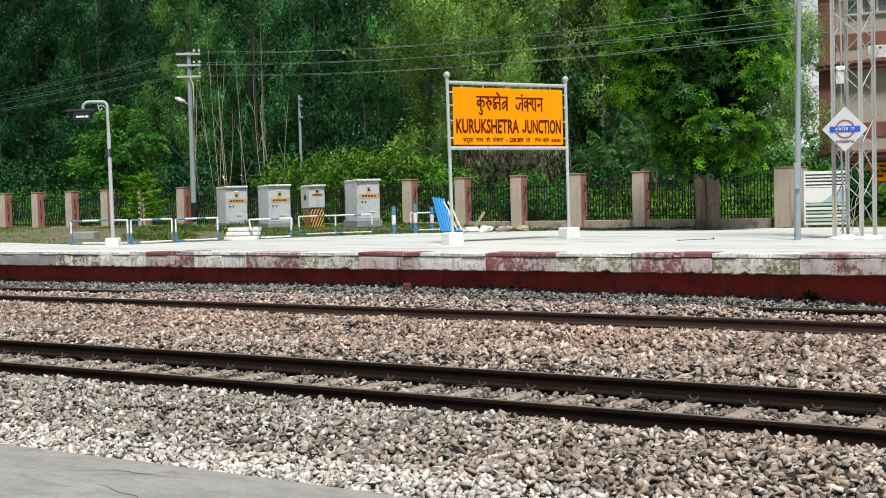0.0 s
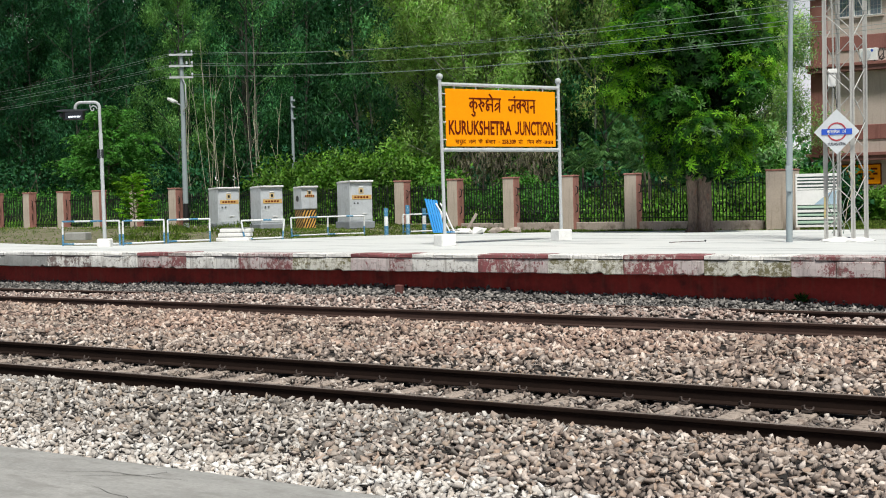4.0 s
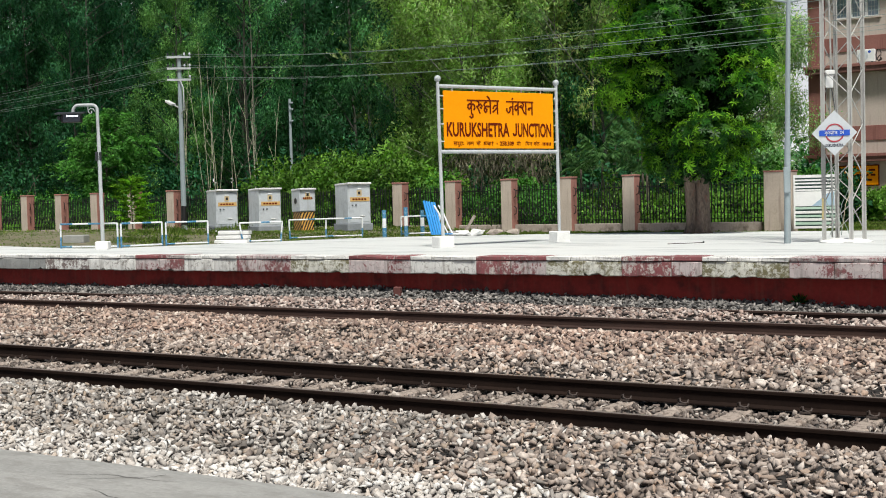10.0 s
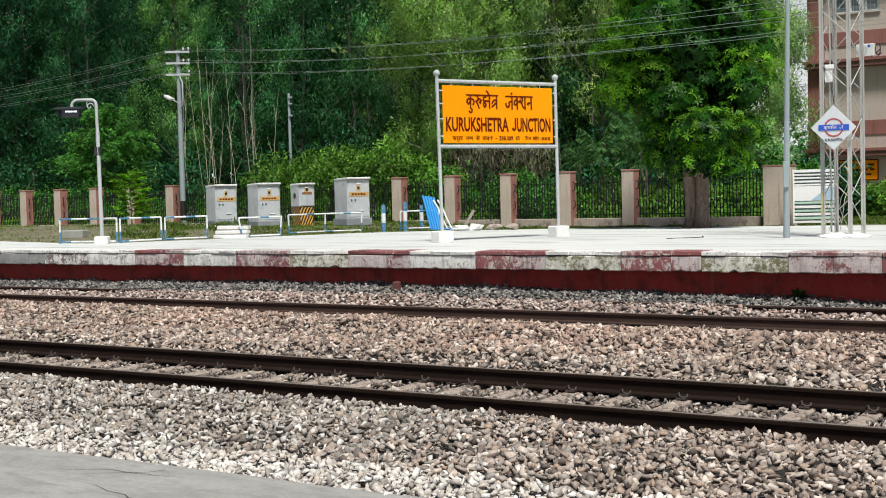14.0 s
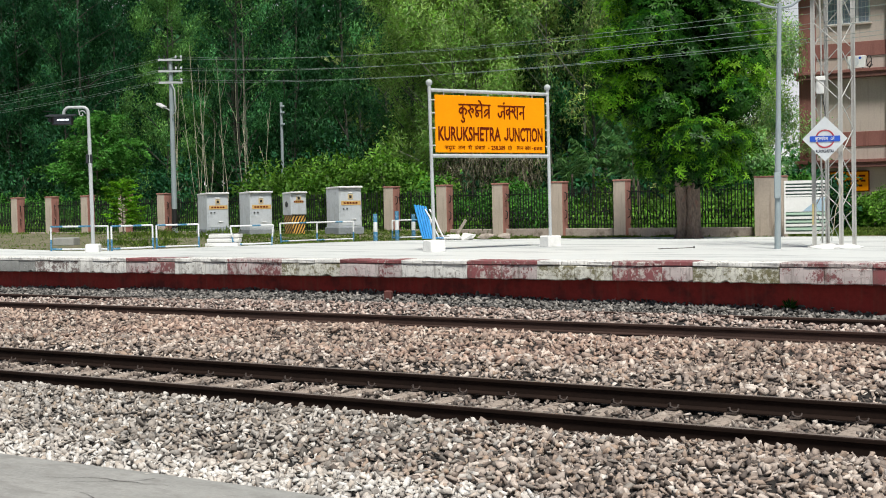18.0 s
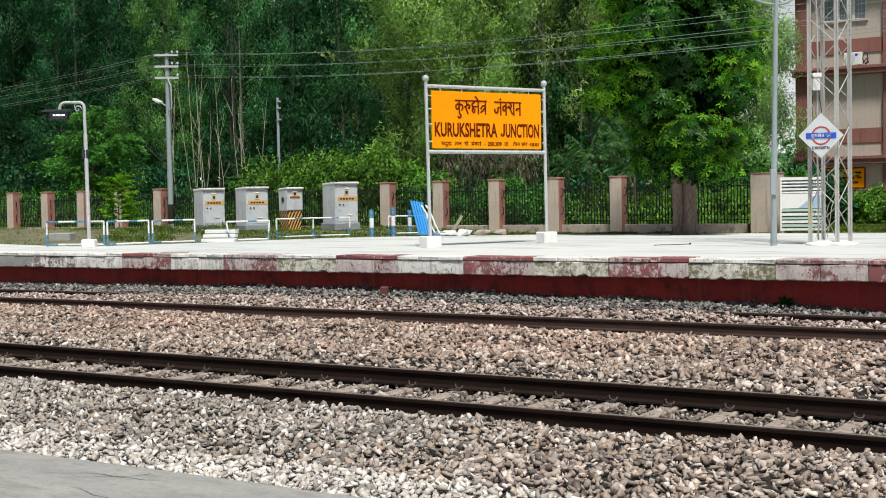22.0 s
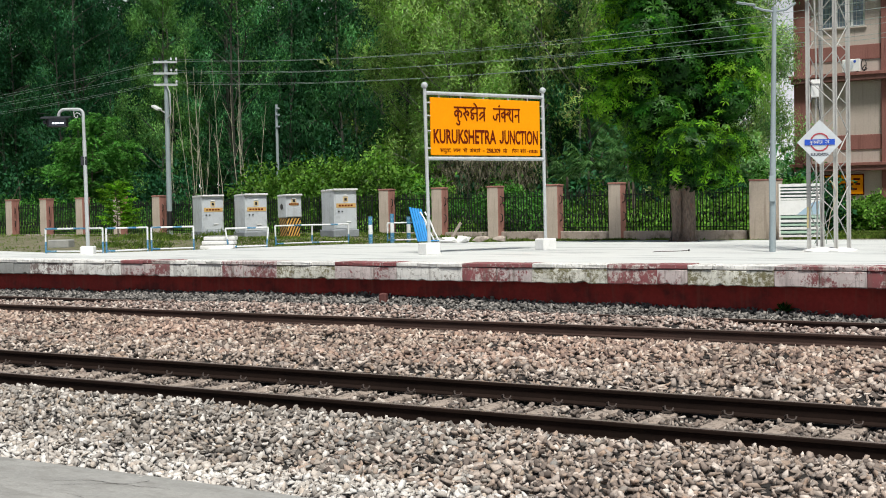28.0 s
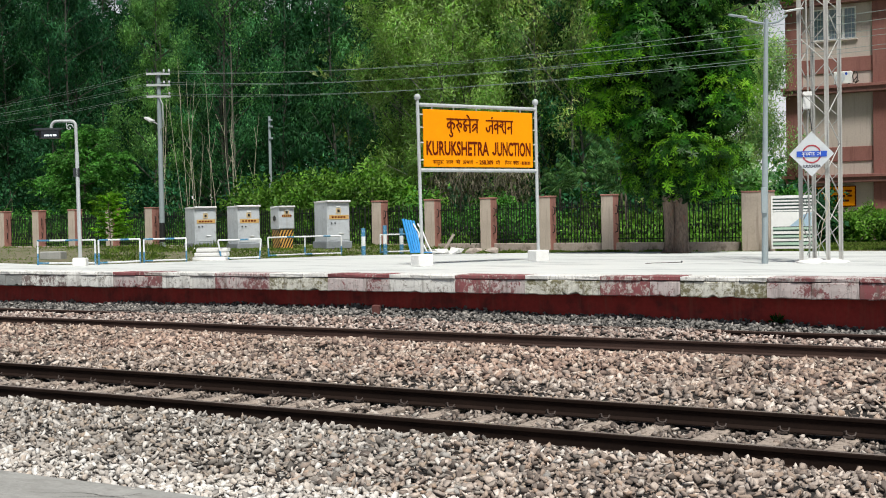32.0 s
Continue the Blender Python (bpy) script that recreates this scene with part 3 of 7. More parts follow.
def build_platform():
    plat = thing("platform", "raised railway platform with pale paving above a red retaining wall", "platform", kind="structure")
    xs = [-70 + i for i in range(0, 106)]
    bm = bmesh.new()
    sweep(bm, [(0, -0.5), (0.25, -0.5), (0.25, 0.53), (0, 0.53)], [(x, bend(x, 21.08), 0) for x in xs])
    part("retaining_wall", bm, M_RED_WALL, plat, "red oxide painted retaining wall, stained and patchy")
    # the paving: its rear edge runs aslant from the lamp to the fence
    rear = [(-70, 25.2), (-33, 25.6), (-27.6, 24.0), (-26.2, 24.3), (-25.2, 26.0), (-24.2, 28.4), (-23.2, 30.4), (-21.6, 32.6), (-20.6, 34.4), (-19.0, 36.2), (-17.0, 37.6), (-12.5, 38.2), (-8, 38.6), (35, 39)]
    bm = bmesh.new()
    front, back = [], []
    fine = sorted(set(xs) | {-27.6, -26.2, -25.2, -24.2, -23.2, -21.6, -20.6})
    for x in fine:
        y1 = float(np.interp(x, [r[0] for r in rear], [r[1] for r in rear]))
        y0 = bend(x, 21.0)
        col = []
        for k in range(9):
            y = y0 + (y1 - y0) * k / 8
            z = TOP - 0.014 - max(0.0, (y - 31.0) / 8.0) * 0.13 * min(1, max(0, (x + 24) / 4))
            col.append((x, y, z))
        front.append([bm.verts.new(c) for c in col])
        back.append([bm.verts.new((c[0], c[1], c[2] - 0.25)) for c in col])
    for a, b, lo_a, lo_b in zip(front, front[1:], back, back[1:]):
        for k in range(8):
            bm.faces.new((a[k], b[k], b[k + 1], a[k + 1]))
        bm.faces.new((a[8], b[8], lo_b[8], lo_a[8]))
    bmesh.ops.recalc_face_normals(bm, faces=bm.faces[:])
    part("paving", bm, M_PAVING, plat, "sunlit pale cement paving with faint stains")
    # painted coping: 1.5 m lengths, a thin slab over a face block
    kinds = "WGWPRWPMPWRMRMPRWPWRMWRWPMRW"
    for i in range(-20, 22):
        x0 = -21.39 + 1.505 * (i - 4)
        k = {-1: "G", 0: "G", 1: "G", 2: "F", 3: "W", 4: "R", 5: "W", 6: "P", 7: "M", 8: "P", 9: "W", 10: "R", 11: "M", 12: "R", 13: "M", 14: "P", 15: "R", 16: "W"}.get(i, kinds[i % len(kinds)])
        low = {"W": M_COPE_WHITE, "G": M_COPE_GREY, "P": M_COPE_PEEL, "M": M_COPE_MOSS, "F": M_COPE_FLAKED, "R": M_COPE_PEEL if i in (4, 14) else M_COPE_RED}[k]
        top = {"W": M_COPE_SLAB, "G": M_COPE_SLAB, "P": M_COPE_RED if i == 8 else M_COPE_PEEL, "M": M_COPE_SLAB, "F": M_COPE_SLAB, "R": M_COPE_RED}[k]
        rng = random.Random(i)
        cut = [0, 0.5 + rng.uniform(-0.12, 0.12), 1.0 + rng.uniform(-0.12, 0.12), 1.505] if k != "R" else [0, 0.8 + rng.uniform(-0.2, 0.2), 1.505]
        for a, b in zip(cut, cut[1:]):
            xm, w = x0 + (a + b) / 2, b - a - 0.010
            bm = bmesh.new()
            box(bm, (0, 0, 0), (w, 0.62, 0.075), 0, 0.012)
            for v in bm.verts:
                v.co += Vector((rng.uniform(-0.004, 0.004), rng.uniform(-0.008, 0.008), rng.uniform(-0.006, 0.003)))
            part("coping_slab", bm, top, plat, m=Matrix.Translation((xm, bend(xm, 20.84) + rng.uniform(-0.016, 0.010), TOP - 0.0385 + rng.uniform(-0.005, 0.004))) @ Matrix.Rotation(-0.0009 * xm, 4, "Z"))
        # two face blocks to a length; the second of a red pair has lost most of its paint
        seam = 0.86 + rng.uniform(-0.14, 0.14)
        for a, b, face in ((0, seam, low), (seam, 1.505, {"R": M_COPE_PEEL, "M": M_COPE_MOSS, "P": M_COPE_PEEL}.get(k, low))):
            bm, w = bmesh.new(), b - a - 0.008
            rows, steps = [], max(4, int(w / 0.09))
            for q in range(steps + 1):
                x = -w / 2 + w * q / steps
                drop = -0.132 + 0.016 * noise.noise((x0 + a + x) * 2.1 * Vector((1, 0, 0))) + rng.uniform(-0.007, 0.007)
                drop += rng.uniform(0.02, 0.05) if rng.random() < 0.05 else 0.0
                y = -0.275 + 0.010 * noise.noise((x0 + a + x) * 3.7 * Vector((0, 1, 0)))
                rows.append([bm.verts.new((x, yy, z)) for yy, z in ((y + 0.01, 0.132), (y, 0.118), (y - 0.004, 0.0), (y, drop + 0.016), (y + 0.014, drop), (0.26, drop), (0.26, 0.132))])
            for p, q in zip(rows, rows[1:]):
                for e in range(7):
                    bm.faces.new((p[e], p[(e + 1) % 7], q[(e + 1) % 7], q[e]))
            bm.faces.new(rows[0])
            bm.faces.new(rows[-1][::-1])
            bmesh.ops.recalc_face_normals(bm, faces=bm.faces[:])
            xm = x0 + (a + b) / 2
            part("coping_block", bm, face, plat, m=Matrix.Translation((xm, bend(xm, 20.822) + rng.uniform(-0.012, 0.006), TOP - 0.22)) @ Matrix.Rotation(-0.0009 * xm, 4, "Z"))


lay_ground()
build_platform()
lay_rails()
scatter_ballast()

# ---- things on the platform ----
RIGHT = Vector((0.84, 0.54, 0))   # along the picture plane
VIEW = Vector((-0.54, 0.84, 0))


def lettering(name, words, size, material, parent, x, z, y, width=None, bold=0.0, space=1.0):
    """Raised lettering that faces local -y, centred on x, with its baseline at z; squeezed to width."""
    cu = bpy.data.curves.new(name, "FONT")
    cu.body, cu.size, cu.align_x, cu.extrude, cu.offset, cu.space_character = words, size, "CENTER", 0.003, bold, space
    cu.resolution_u = 3
    tmp = new("lettering_source", cu)
    bpy.context.view_layer.update()
    me = bpy.data.meshes.new_from_object(tmp.evaluated_get(bpy.context.evaluated_depsgraph_get()))
    bpy.data.objects.remove(tmp)
    xs = [v.co.x for v in me.vertices]
    k = width / (max(xs) - min(xs)) if width and xs else 1.0
    mid = (max(xs) + min(xs)) / 2 if xs else 0
    me.transform(Matrix.Translation((x, y, z)) @ Matrix.Rotation(radians(90), 4, "X") @ Matrix.Diagonal((k, 1, 1, 1)) @ Matrix.Translation((-mid, 0, 0)))
    me.materials.clear()
    me.materials.append(material)
    me.name = name
    ob = new(name, me)
    ob.parent = parent
    return ob


GLYPHS = {
    "ka": (0.98, [[(0.5, 1), (0.5, 0)], [(0.5, 0.62), (0.34, 0.74), (0.14, 0.64), (0.1, 0.44), (0.24, 0.32), (0.4, 0.42), (0.5, 0.6), (0.68, 0.72), (0.86, 0.62), (0.9, 0.42), (0.78, 0.26)]]),
    "u": (0.0, [[(-0.48, 0.0), (-0.32, -0.12), (-0.34, -0.3), (-0.52, -0.36), (-0.66, -0.24)]]),
    "ru": (0.86, [[(0.1, 1), (0.34, 0.92), (0.4, 0.72), (0.3, 0.56), (0.14, 0.54), (0.3, 0.36), (0.5, 0.02)], [(0.36, 0.62), (0.58, 0.72), (0.74, 0.58), (0.66, 0.4), (0.54, 0.46)]]),
    "ksha": (1.0, [[(0.84, 1), (0.84, 0)], [(0.38, 1), (0.38, 0.88), (0.18, 0.80), (0.12, 0.66), (0.22, 0.55), (0.40, 0.56), (0.84, 0.56)], [(0.36, 0.56), (0.18, 0.42), (0.14, 0.24), (0.26, 0.10), (0.42, 0.16), (0.44, 0.32), (0.32, 0.40)]]),
    "e": (0.0, [[(-0.16, 1.0), (-0.34, 1.24), (-0.5, 1.34)]]),
    "tra": (0.86, [[(0.68, 1), (0.68, 0)], [(0.68, 0.64), (0.36, 0.64), (0.2, 0.5), (0.16, 0.4)], [(0.68, 0.5), (0.42, 0.3), (0.14, 0.12)]]),
    "ja": (0.98, [[(0.82, 1), (0.82, 0)], [(0.82, 0.58), (0.54, 0.58), (0.44, 0.50), (0.48, 0.34), (0.40, 0.18), (0.22, 0.14), (0.08, 0.28), (0.06, 0.44)]]),
    "dot": (0.0, [[(-0.24, 1.2), (-0.16, 1.26)]]),
    "kh": (0.72, [[(0.5, 1), (0.5, 0)], [(0.5, 0.62), (0.34, 0.74), (0.14, 0.64), (0.1, 0.44), (0.24, 0.32), (0.4, 0.42), (0.5, 0.6), (0.72, 0.6)]]),
    "sha": (0.92, [[(0.76, 1), (0.76, 0)], [(0.12, 0.98), (0.38, 0.92), (0.46, 0.74), (0.36, 0.58), (0.18, 0.54), (0.10, 0.66), (0.20, 0.74)], [(0.30, 0.56), (0.40, 0.34), (0.56, 0.10)]]),
    "na": (0.8, [[(0.62, 1), (0.62, 0)], [(0.62, 0.52), (0.24, 0.52), (0.14, 0.42), (0.26, 0.38)]]),
    "sa": (0.9, [[(0.7, 1), (0.7, 0)], [(0.1, 1), (0.35, 0.9), (0.38, 0.7), (0.2, 0.55), (0.45, 0.1)], [(0.3, 0.5), (0.7, 0.5)]]),
    "ma": (0.85, [[(0.68, 1), (0.68, 0)], [(0.2, 1), (0.2, 0.35), (0.1, 0.25), (0.25, 0.2), (0.35, 0.35), (0.68, 0.35)]]),
    "dra": (0.7, [[(0.3, 1), (0.3, 0.75), (0.15, 0.6), (0.2, 0.35), (0.45, 0.35), (0.6, 0.15)], [(0.25, 0.3), (0.05, 0.05)]]),
    "ta": (0.8, [[(0.65, 1), (0.65, 0)], [(0.65, 0.6), (0.35, 0.62), (0.15, 0.4), (0.3, 0.1)]]),
    "la": (0.9, [[(0.75, 1), (0.75, 0)], [(0.75, 0.55), (0.55, 0.7), (0.42, 0.45), (0.3, 0.7), (0.1, 0.5), (0.2, 0.15)]]),
    "uu": (0.9, [[(0.3, 1), (0.4, 0.8), (0.2, 0.6), (0.45, 0.45), (0.3, 0.15), (0.1, 0.3)], [(0.45, 0.5), (0.7, 0.55), (0.75, 0.25), (0.6, 0.2)]]),
    "cha": (0.85, [[(0.7, 1), (0.7, 0)], [(0.1, 0.65), (0.7, 0.65)], [(0.3, 0.65), (0.25, 0.35), (0.45, 0.25), (0.65, 0.45)]]),
    "aa": (0.35, [[(0.2, 1), (0.2, 0)]]),
    "ii": (0.7, [[(0.5, 0.95), (0.2, 0.8), (0.45, 0.6), (0.2, 0.4), (0.45, 0.25), (0.3, 0.0)], [(0.3, 1.0), (0.45, 1.25)]]),
    "ii_mark": (0.4, [[(0.2, 1), (0.2, 0)], [(0.2, 1), (-0.1, 1.25), (-0.3, 1.05)]]),
    "i_mark": (0.35, [[(0.15, 1), (0.15, 0)], [(0.15, 1), (0.4, 1.25), (0.7, 1.05)]]),
    "pa": (0.75, [[(0.6, 1), (0.6, 0)], [(0.15, 1), (0.15, 0.5), (0.3, 0.35), (0.6, 0.4)]]),
    "o_mark": (0.35, [[(0.2, 1), (0.2, 0)], [(0.2, 1), (-0.05, 1.3)]]),
    "da": (0.75, [[(0.4, 1), (0.4, 0.8), (0.15, 0.65), (0.45, 0.5), (0.5, 0.25), (0.25, 0.1)]]),
    " ": (0.75, []),
}


def strokes(word, height, material, parent, x0, x1, z, y, name):
    """Letters hung from a head line, drawn with a flat brush; they fill x0 to x1 with the baseline at z."""
    total = sum(GLYPHS[k][0] for k in word)
    sx, w, bm, at, count = (x1 - x0) / total, height * 0.125, bmesh.new(), 0.0, 0
    runs, begun = [], 0.0
    for k in word:
        wide, lines = GLYPHS[k]
        for line in lines:
            pts = [(x0 + (at + a) * sx, z + b * height) for a, b in line]
            for (ax, az), (bx, bz) in zip(pts, pts[1:]):
                count += 1
                ang = math.atan2(bz - az, bx - ax)
                m = Matrix.Translation(((ax + bx) / 2, y - 0.0003 * (count % 9), (az + bz) / 2)) @ Matrix.Rotation(-ang, 4, "Y")
                bmesh.ops.create_cube(bm, size=1, matrix=m @ Matrix.Diagonal((math.hypot(bx - ax, bz - az) + w * 0.7, 0.006, w, 1)))
        if k == " ":
            runs.append((begun, at))
            begun = at + wide
        at += wide
    runs.append((begun, at))
    for a, b in runs:
        bmesh.ops.create_cube(bm, size=1, matrix=Matrix.Translation((x0 + (a + b) / 2 * sx, y - 0.003, z + height)) @ Matrix.Diagonal(((b - a) * sx, 0.006, w * 0.9, 1)))
    return part(name, bm, material, parent)


def name_board():
    ob = thing("station_name_board", "orange station name board with maroon lettering between silver pipe posts", "sign", pose(-14.835, 25.845, TOP - 0.015, 0, 0, 65.0))
    half = 1.69
    for s, lean in ((-1, -0.05), (1, -0.02)):
        bm = bmesh.new()
        rod(bm, (s * half, 0, 0.2), (s * half + lean, 0, 3.83), 0.040, n=14)
        post = part("post", bm, M_SILVER, ob, "silver painted pipe post", True)
        part("finial", ball(bmesh.new(), (s * half + lean, 0, 3.89), 0.078, 14), M_SILVER, post, smooth=True)
        bm = bmesh.new()
        box(bm, (s * half, 0, 0.13), (0.40, 0.38, 0.29), 0, 0.025)
        part("footing", bm, M_BLOCK, ob, "whitewashed concrete footing block")
        for z in (2.45, 2.85, 3.2, 3.5):
            bm = bmesh.new()
            rod(bm, (s * (half - 0.1), 0, z), (s * half + lean * z / 3.8, 0, z), 0.015, n=6)
            part("bracket", bm, M_STEEL, ob)
    for z, r in ((3.72, 0.042), (2.215, 0.042)):
        bm = bmesh.new()
        rod(bm, (-half - 0.04 * z / 3.8, 0, z), (half - 0.02, 0, z), r, n=12)
        part("crossbar", bm, M_SILVER, ob, "silver painted pipe crossbar", True)
    for x in (-1.35, -0.75, -0.1, 0.62, 1.2):
        bm = bmesh.new()
        rod(bm, (x, 0, 3.58), (x, 0, 3.72), 0.014, n=6)
        part("hanger", bm, M_STEEL, ob)
    bm = bmesh.new()
    box(bm, (-0.02, 0, 2.955), (3.16, 0.035, 1.33), 0, 0.008)
    part("panel", bm, M_ORANGE, ob, "bright orange enamelled panel")
    strokes(["ka", "u", "ru", "ksha", "e", "tra"], 0.30, M_MAROON, ob, -0.96, -0.05, 3.11, -0.022, "hindi_word")
    strokes(["ja", "dot", "kh", "sha", "na"], 0.30, M_MAROON, ob, 0.16, 0.96, 3.10, -0.022, "hindi_word")
    lettering("english_word", "KURUKSHETRA", 0.45, M_MAROON, ob, -0.645, 2.575, -0.022, 1.77, 0.011)
    lettering("english_word", "UNCTION", 0.45, M_MAROON, ob, 0.985, 2.575, -0.022, 1.0, 0.011)
    # the first letter stands on the line, with a short hook
    bm = bmesh.new()
    pts = [(0.44, 0.30), (0.44, 0.09), (0.425, 0.045), (0.395, 0.025), (0.365, 0.04), (0.355, 0.075)]
    for i, ((ax, az), (bx, bz)) in enumerate(zip(pts, pts[1:])):
        m = Matrix.Translation(((ax + bx) / 2, -0.0225 - 0.0004 * i, 2.575 + (az + bz) / 2)) @ Matrix.Rotation(-math.atan2(bz - az, bx - ax), 4, "Y")
        bmesh.ops.create_cube(bm, size=1, matrix=m @ Matrix.Diagonal((math.hypot(bx - ax, bz - az) + 0.024, 0.006, 0.042, 1)))
    part("english_letter", bm, M_MAROON, ob)
    # the small line: height above sea level, and bars for the code
    for word, x0, x1 in ((["sa", "ma", "u", "dra"], -1.36, -1.06), (["ta", "la"], -0.99, -0.79), (["sa", "e"], -0.72, -0.59), (["uu", "dot", "cha", "aa", "ii"], -0.52, -0.22),
                         (["ma", "ii_mark"], 0.44, 0.56), (["i_mark", "pa", "na"], 0.70, 0.90), (["ka", "o_mark", "da"], 0.95, 1.13)):
        strokes(word, 0.078, M_MAROON, ob, x0, x1, 2.362, -0.021, "small_word")
    for cx, w in ((-0.12, 0.05), (1.18, 0.03)):
        bm = bmesh.new()
        box(bm, (cx, -0.021, 2.40), (w, 0.006, 0.012))
        part("dash", bm, M_MAROON, ob)
    lettering("height_lettering", "258.309", 0.135, M_MAROON, ob, 0.16, 2.362, -0.021, 0.40, 0.003)
    for k in range(6):
        bm = bmesh.new()
        box(bm, (1.23 + 0.045 * k, -0.021, 2.40), (0.026, 0.006, 0.075))
        part("code_bar", bm, M_MAROON, ob)


def clock_post():
    ob = thing("display_post", "silver gooseneck post carrying a small black hooded display", "post", pose(-25.85, 23.43, TOP - 0.015, 0, 0, 32.7))
    bm = bmesh.new()
    rod(bm, (0, 0, 0.2), (-0.02, 0, 3.05), 0.052, n=12)
    part("post", bm, M_SILVER, ob, "silver painted round post", True)
    bm = bmesh.new()
    pts = [(-0.02, 0, 3.0), (-0.03, 0, 3.6)]
    for k in range(7):
        t = k / 6 * math.pi / 2
        pts.append((-0.03 - 0.14 * (1 - math.cos(t)), 0, 3.74 + 0.14 * math.sin(t)))
    pts.append((-0.52, 0, 3.88))
    for k in range(1, 7):
        t = k / 6 * math.pi / 2
        pts.append((-0.52 - 0.16 * math.sin(t), 0, 3.88 - 0.16 * (1 - math.cos(t))))
    pts.append((-0.68, 0, 3.70))
    pipe(bm, pts, 0.042, 10)
    part("gooseneck", bm, M_SILVER, ob, "white bent pipe arm", True)
    bm = bmesh.new()
    pipe(bm, [(-0.2 + (0.11 - 0.011 * k) * math.cos(k * 0.8), 0, 3.70 + (0.11 - 0.011 * k) * math.sin(k * 0.8)) for k in range(10)], 0.014, 6)
    pipe(bm, [(-0.26, 0, 3.88), (-0.28, 0, 3.8), (-0.27, 0, 3.68)], 0.014, 6)
    part("scroll", bm, M_SILVER, ob)
    bm = bmesh.new()
    box(bm, (-0.04, 0, 2.5), (0.16, 0.10, 0.24), 0, 0.012)
    part("junction_box", bm, M_DARK, ob)
    bm = bmesh.new()
    box(bm, (0, 0, 0.10), (0.36, 0.34, 0.24), 0, 0.03)
    part("footing", bm, M_BLOCK, ob, "whitewashed concrete footing block")
    bm = bmesh.new()
    box(bm, (-0.72, 0, 3.55), (0.54, 0.16, 0.26), 0, 0.01)
    unit = part("display", bm, M_BLACK, ob, "black display housing")
    bm = bmesh.new()
    box(bm, (-0.74, -0.02, 3.735), (0.76, 0.36, 0.04), 0, 0.006)
    for v in bm.verts:
        v.co.z -= abs(v.co.x + 0.74) * 0.10 + (0.05 if v.co.y < -0.1 else 0)
    part("hood", bm, M_DARK, unit, "sloping dark sheet hood")
    bm = bmesh.new()
    box(bm, (-0.70, -0.085, 3.54), (0.46, 0.012, 0.20), 0, 0.004)
    part("screen", bm, plain("dim_screen", (0.05, 0.06, 0.08), 0.2), unit, "dim screen")
    bm = bmesh.new()
    box(bm, (-1.04, -0.05, 3.55), (0.08, 0.1, 0.10), 0, 0.01)
    rod(bm, (-1.04, -0.12, 3.55), (-1.04, -0.05, 3.55), 0.035, n=10)
    part("side_sensor", bm, M_DARK, ob)
    bm = bmesh.new()
    rod(bm, (-1.25, 0, 3.80), (-0.9, 0, 3.76), 0.008, n=5)
    part("cable", bm, M_BLACK, ob)
    n = Nodes("led_white", 0.4)
    n.b.inputs["Emission Color"].default_value, n.b.inputs["Emission Strength"].default_value = (0.9, 0.95, 1, 1), 1.3
    n.colour((0.7, 0.75, 0.8))
    bm = bmesh.new()
    for x, w in ((-0.81, 0.06), (-0.74, 0.05), (-0.67, 0.06), (-0.57, 0.09)):
        box(bm, (x, -0.094, 3.54), (w, 0.006, 0.042))
    return part("lit_characters", bm, n.mat, unit, "lit white display characters")


def twin_lamp():
    ob = thing("street_lamp", "tall grey steel lamp post with two raised arms", "lamp post", pose(-8.17, 26.36, TOP - 0.015, 0, 0, 32.7))
    bm = bmesh.new()
    rod(bm, (0, 0, 0), (0.03, 0, 2.2), 0.070, 0.064, n=14)
    part("lower_tube", bm, M_POLE, ob, smooth=True)
    bm = bmesh.new()
    rod(bm, (0.03, 0, 2.2), (0.09, 0, 5.2), 0.058, 0.046, n=14)
    part("upper_tube", bm, M_POLE, ob, smooth=True)
    bm = bmesh.new()
    box(bm, (-0.02, -0.09, 1.35), (0.13, 0.05, 0.55), 0, 0.01)
    part("access_cover", bm, M_POLE, ob)
    for s, tip in ((-1, 0.10), (1, 0.24)):
        bm = bmesh.new()
        pipe(bm, [(0.09, 0, 5.10), (0.09 + s * 0.25, 0, 5.14), (0.09 + s * 0.45, 0, 5.16 + tip * 0.5)], 0.026, 8)
        arm = part("arm", bm, M_POLE, ob, smooth=True)
        bm = bmesh.new()
        box(bm, (0.09 + s * 0.62, 0, 5.17 + tip * 0.8), (0.40, 0.12, 0.036), 0, 0.012)
        bmesh.ops.rotate(bm, cent=(0.09 + s * 0.45, 0, 5.18), matrix=Matrix.Rotation(-s * 0.15, 3, "Y"), verts=bm.verts[:])
        part("luminaire", bm, M_POLE if s < 0 else M_STEEL, arm, "pale flat lamp head")


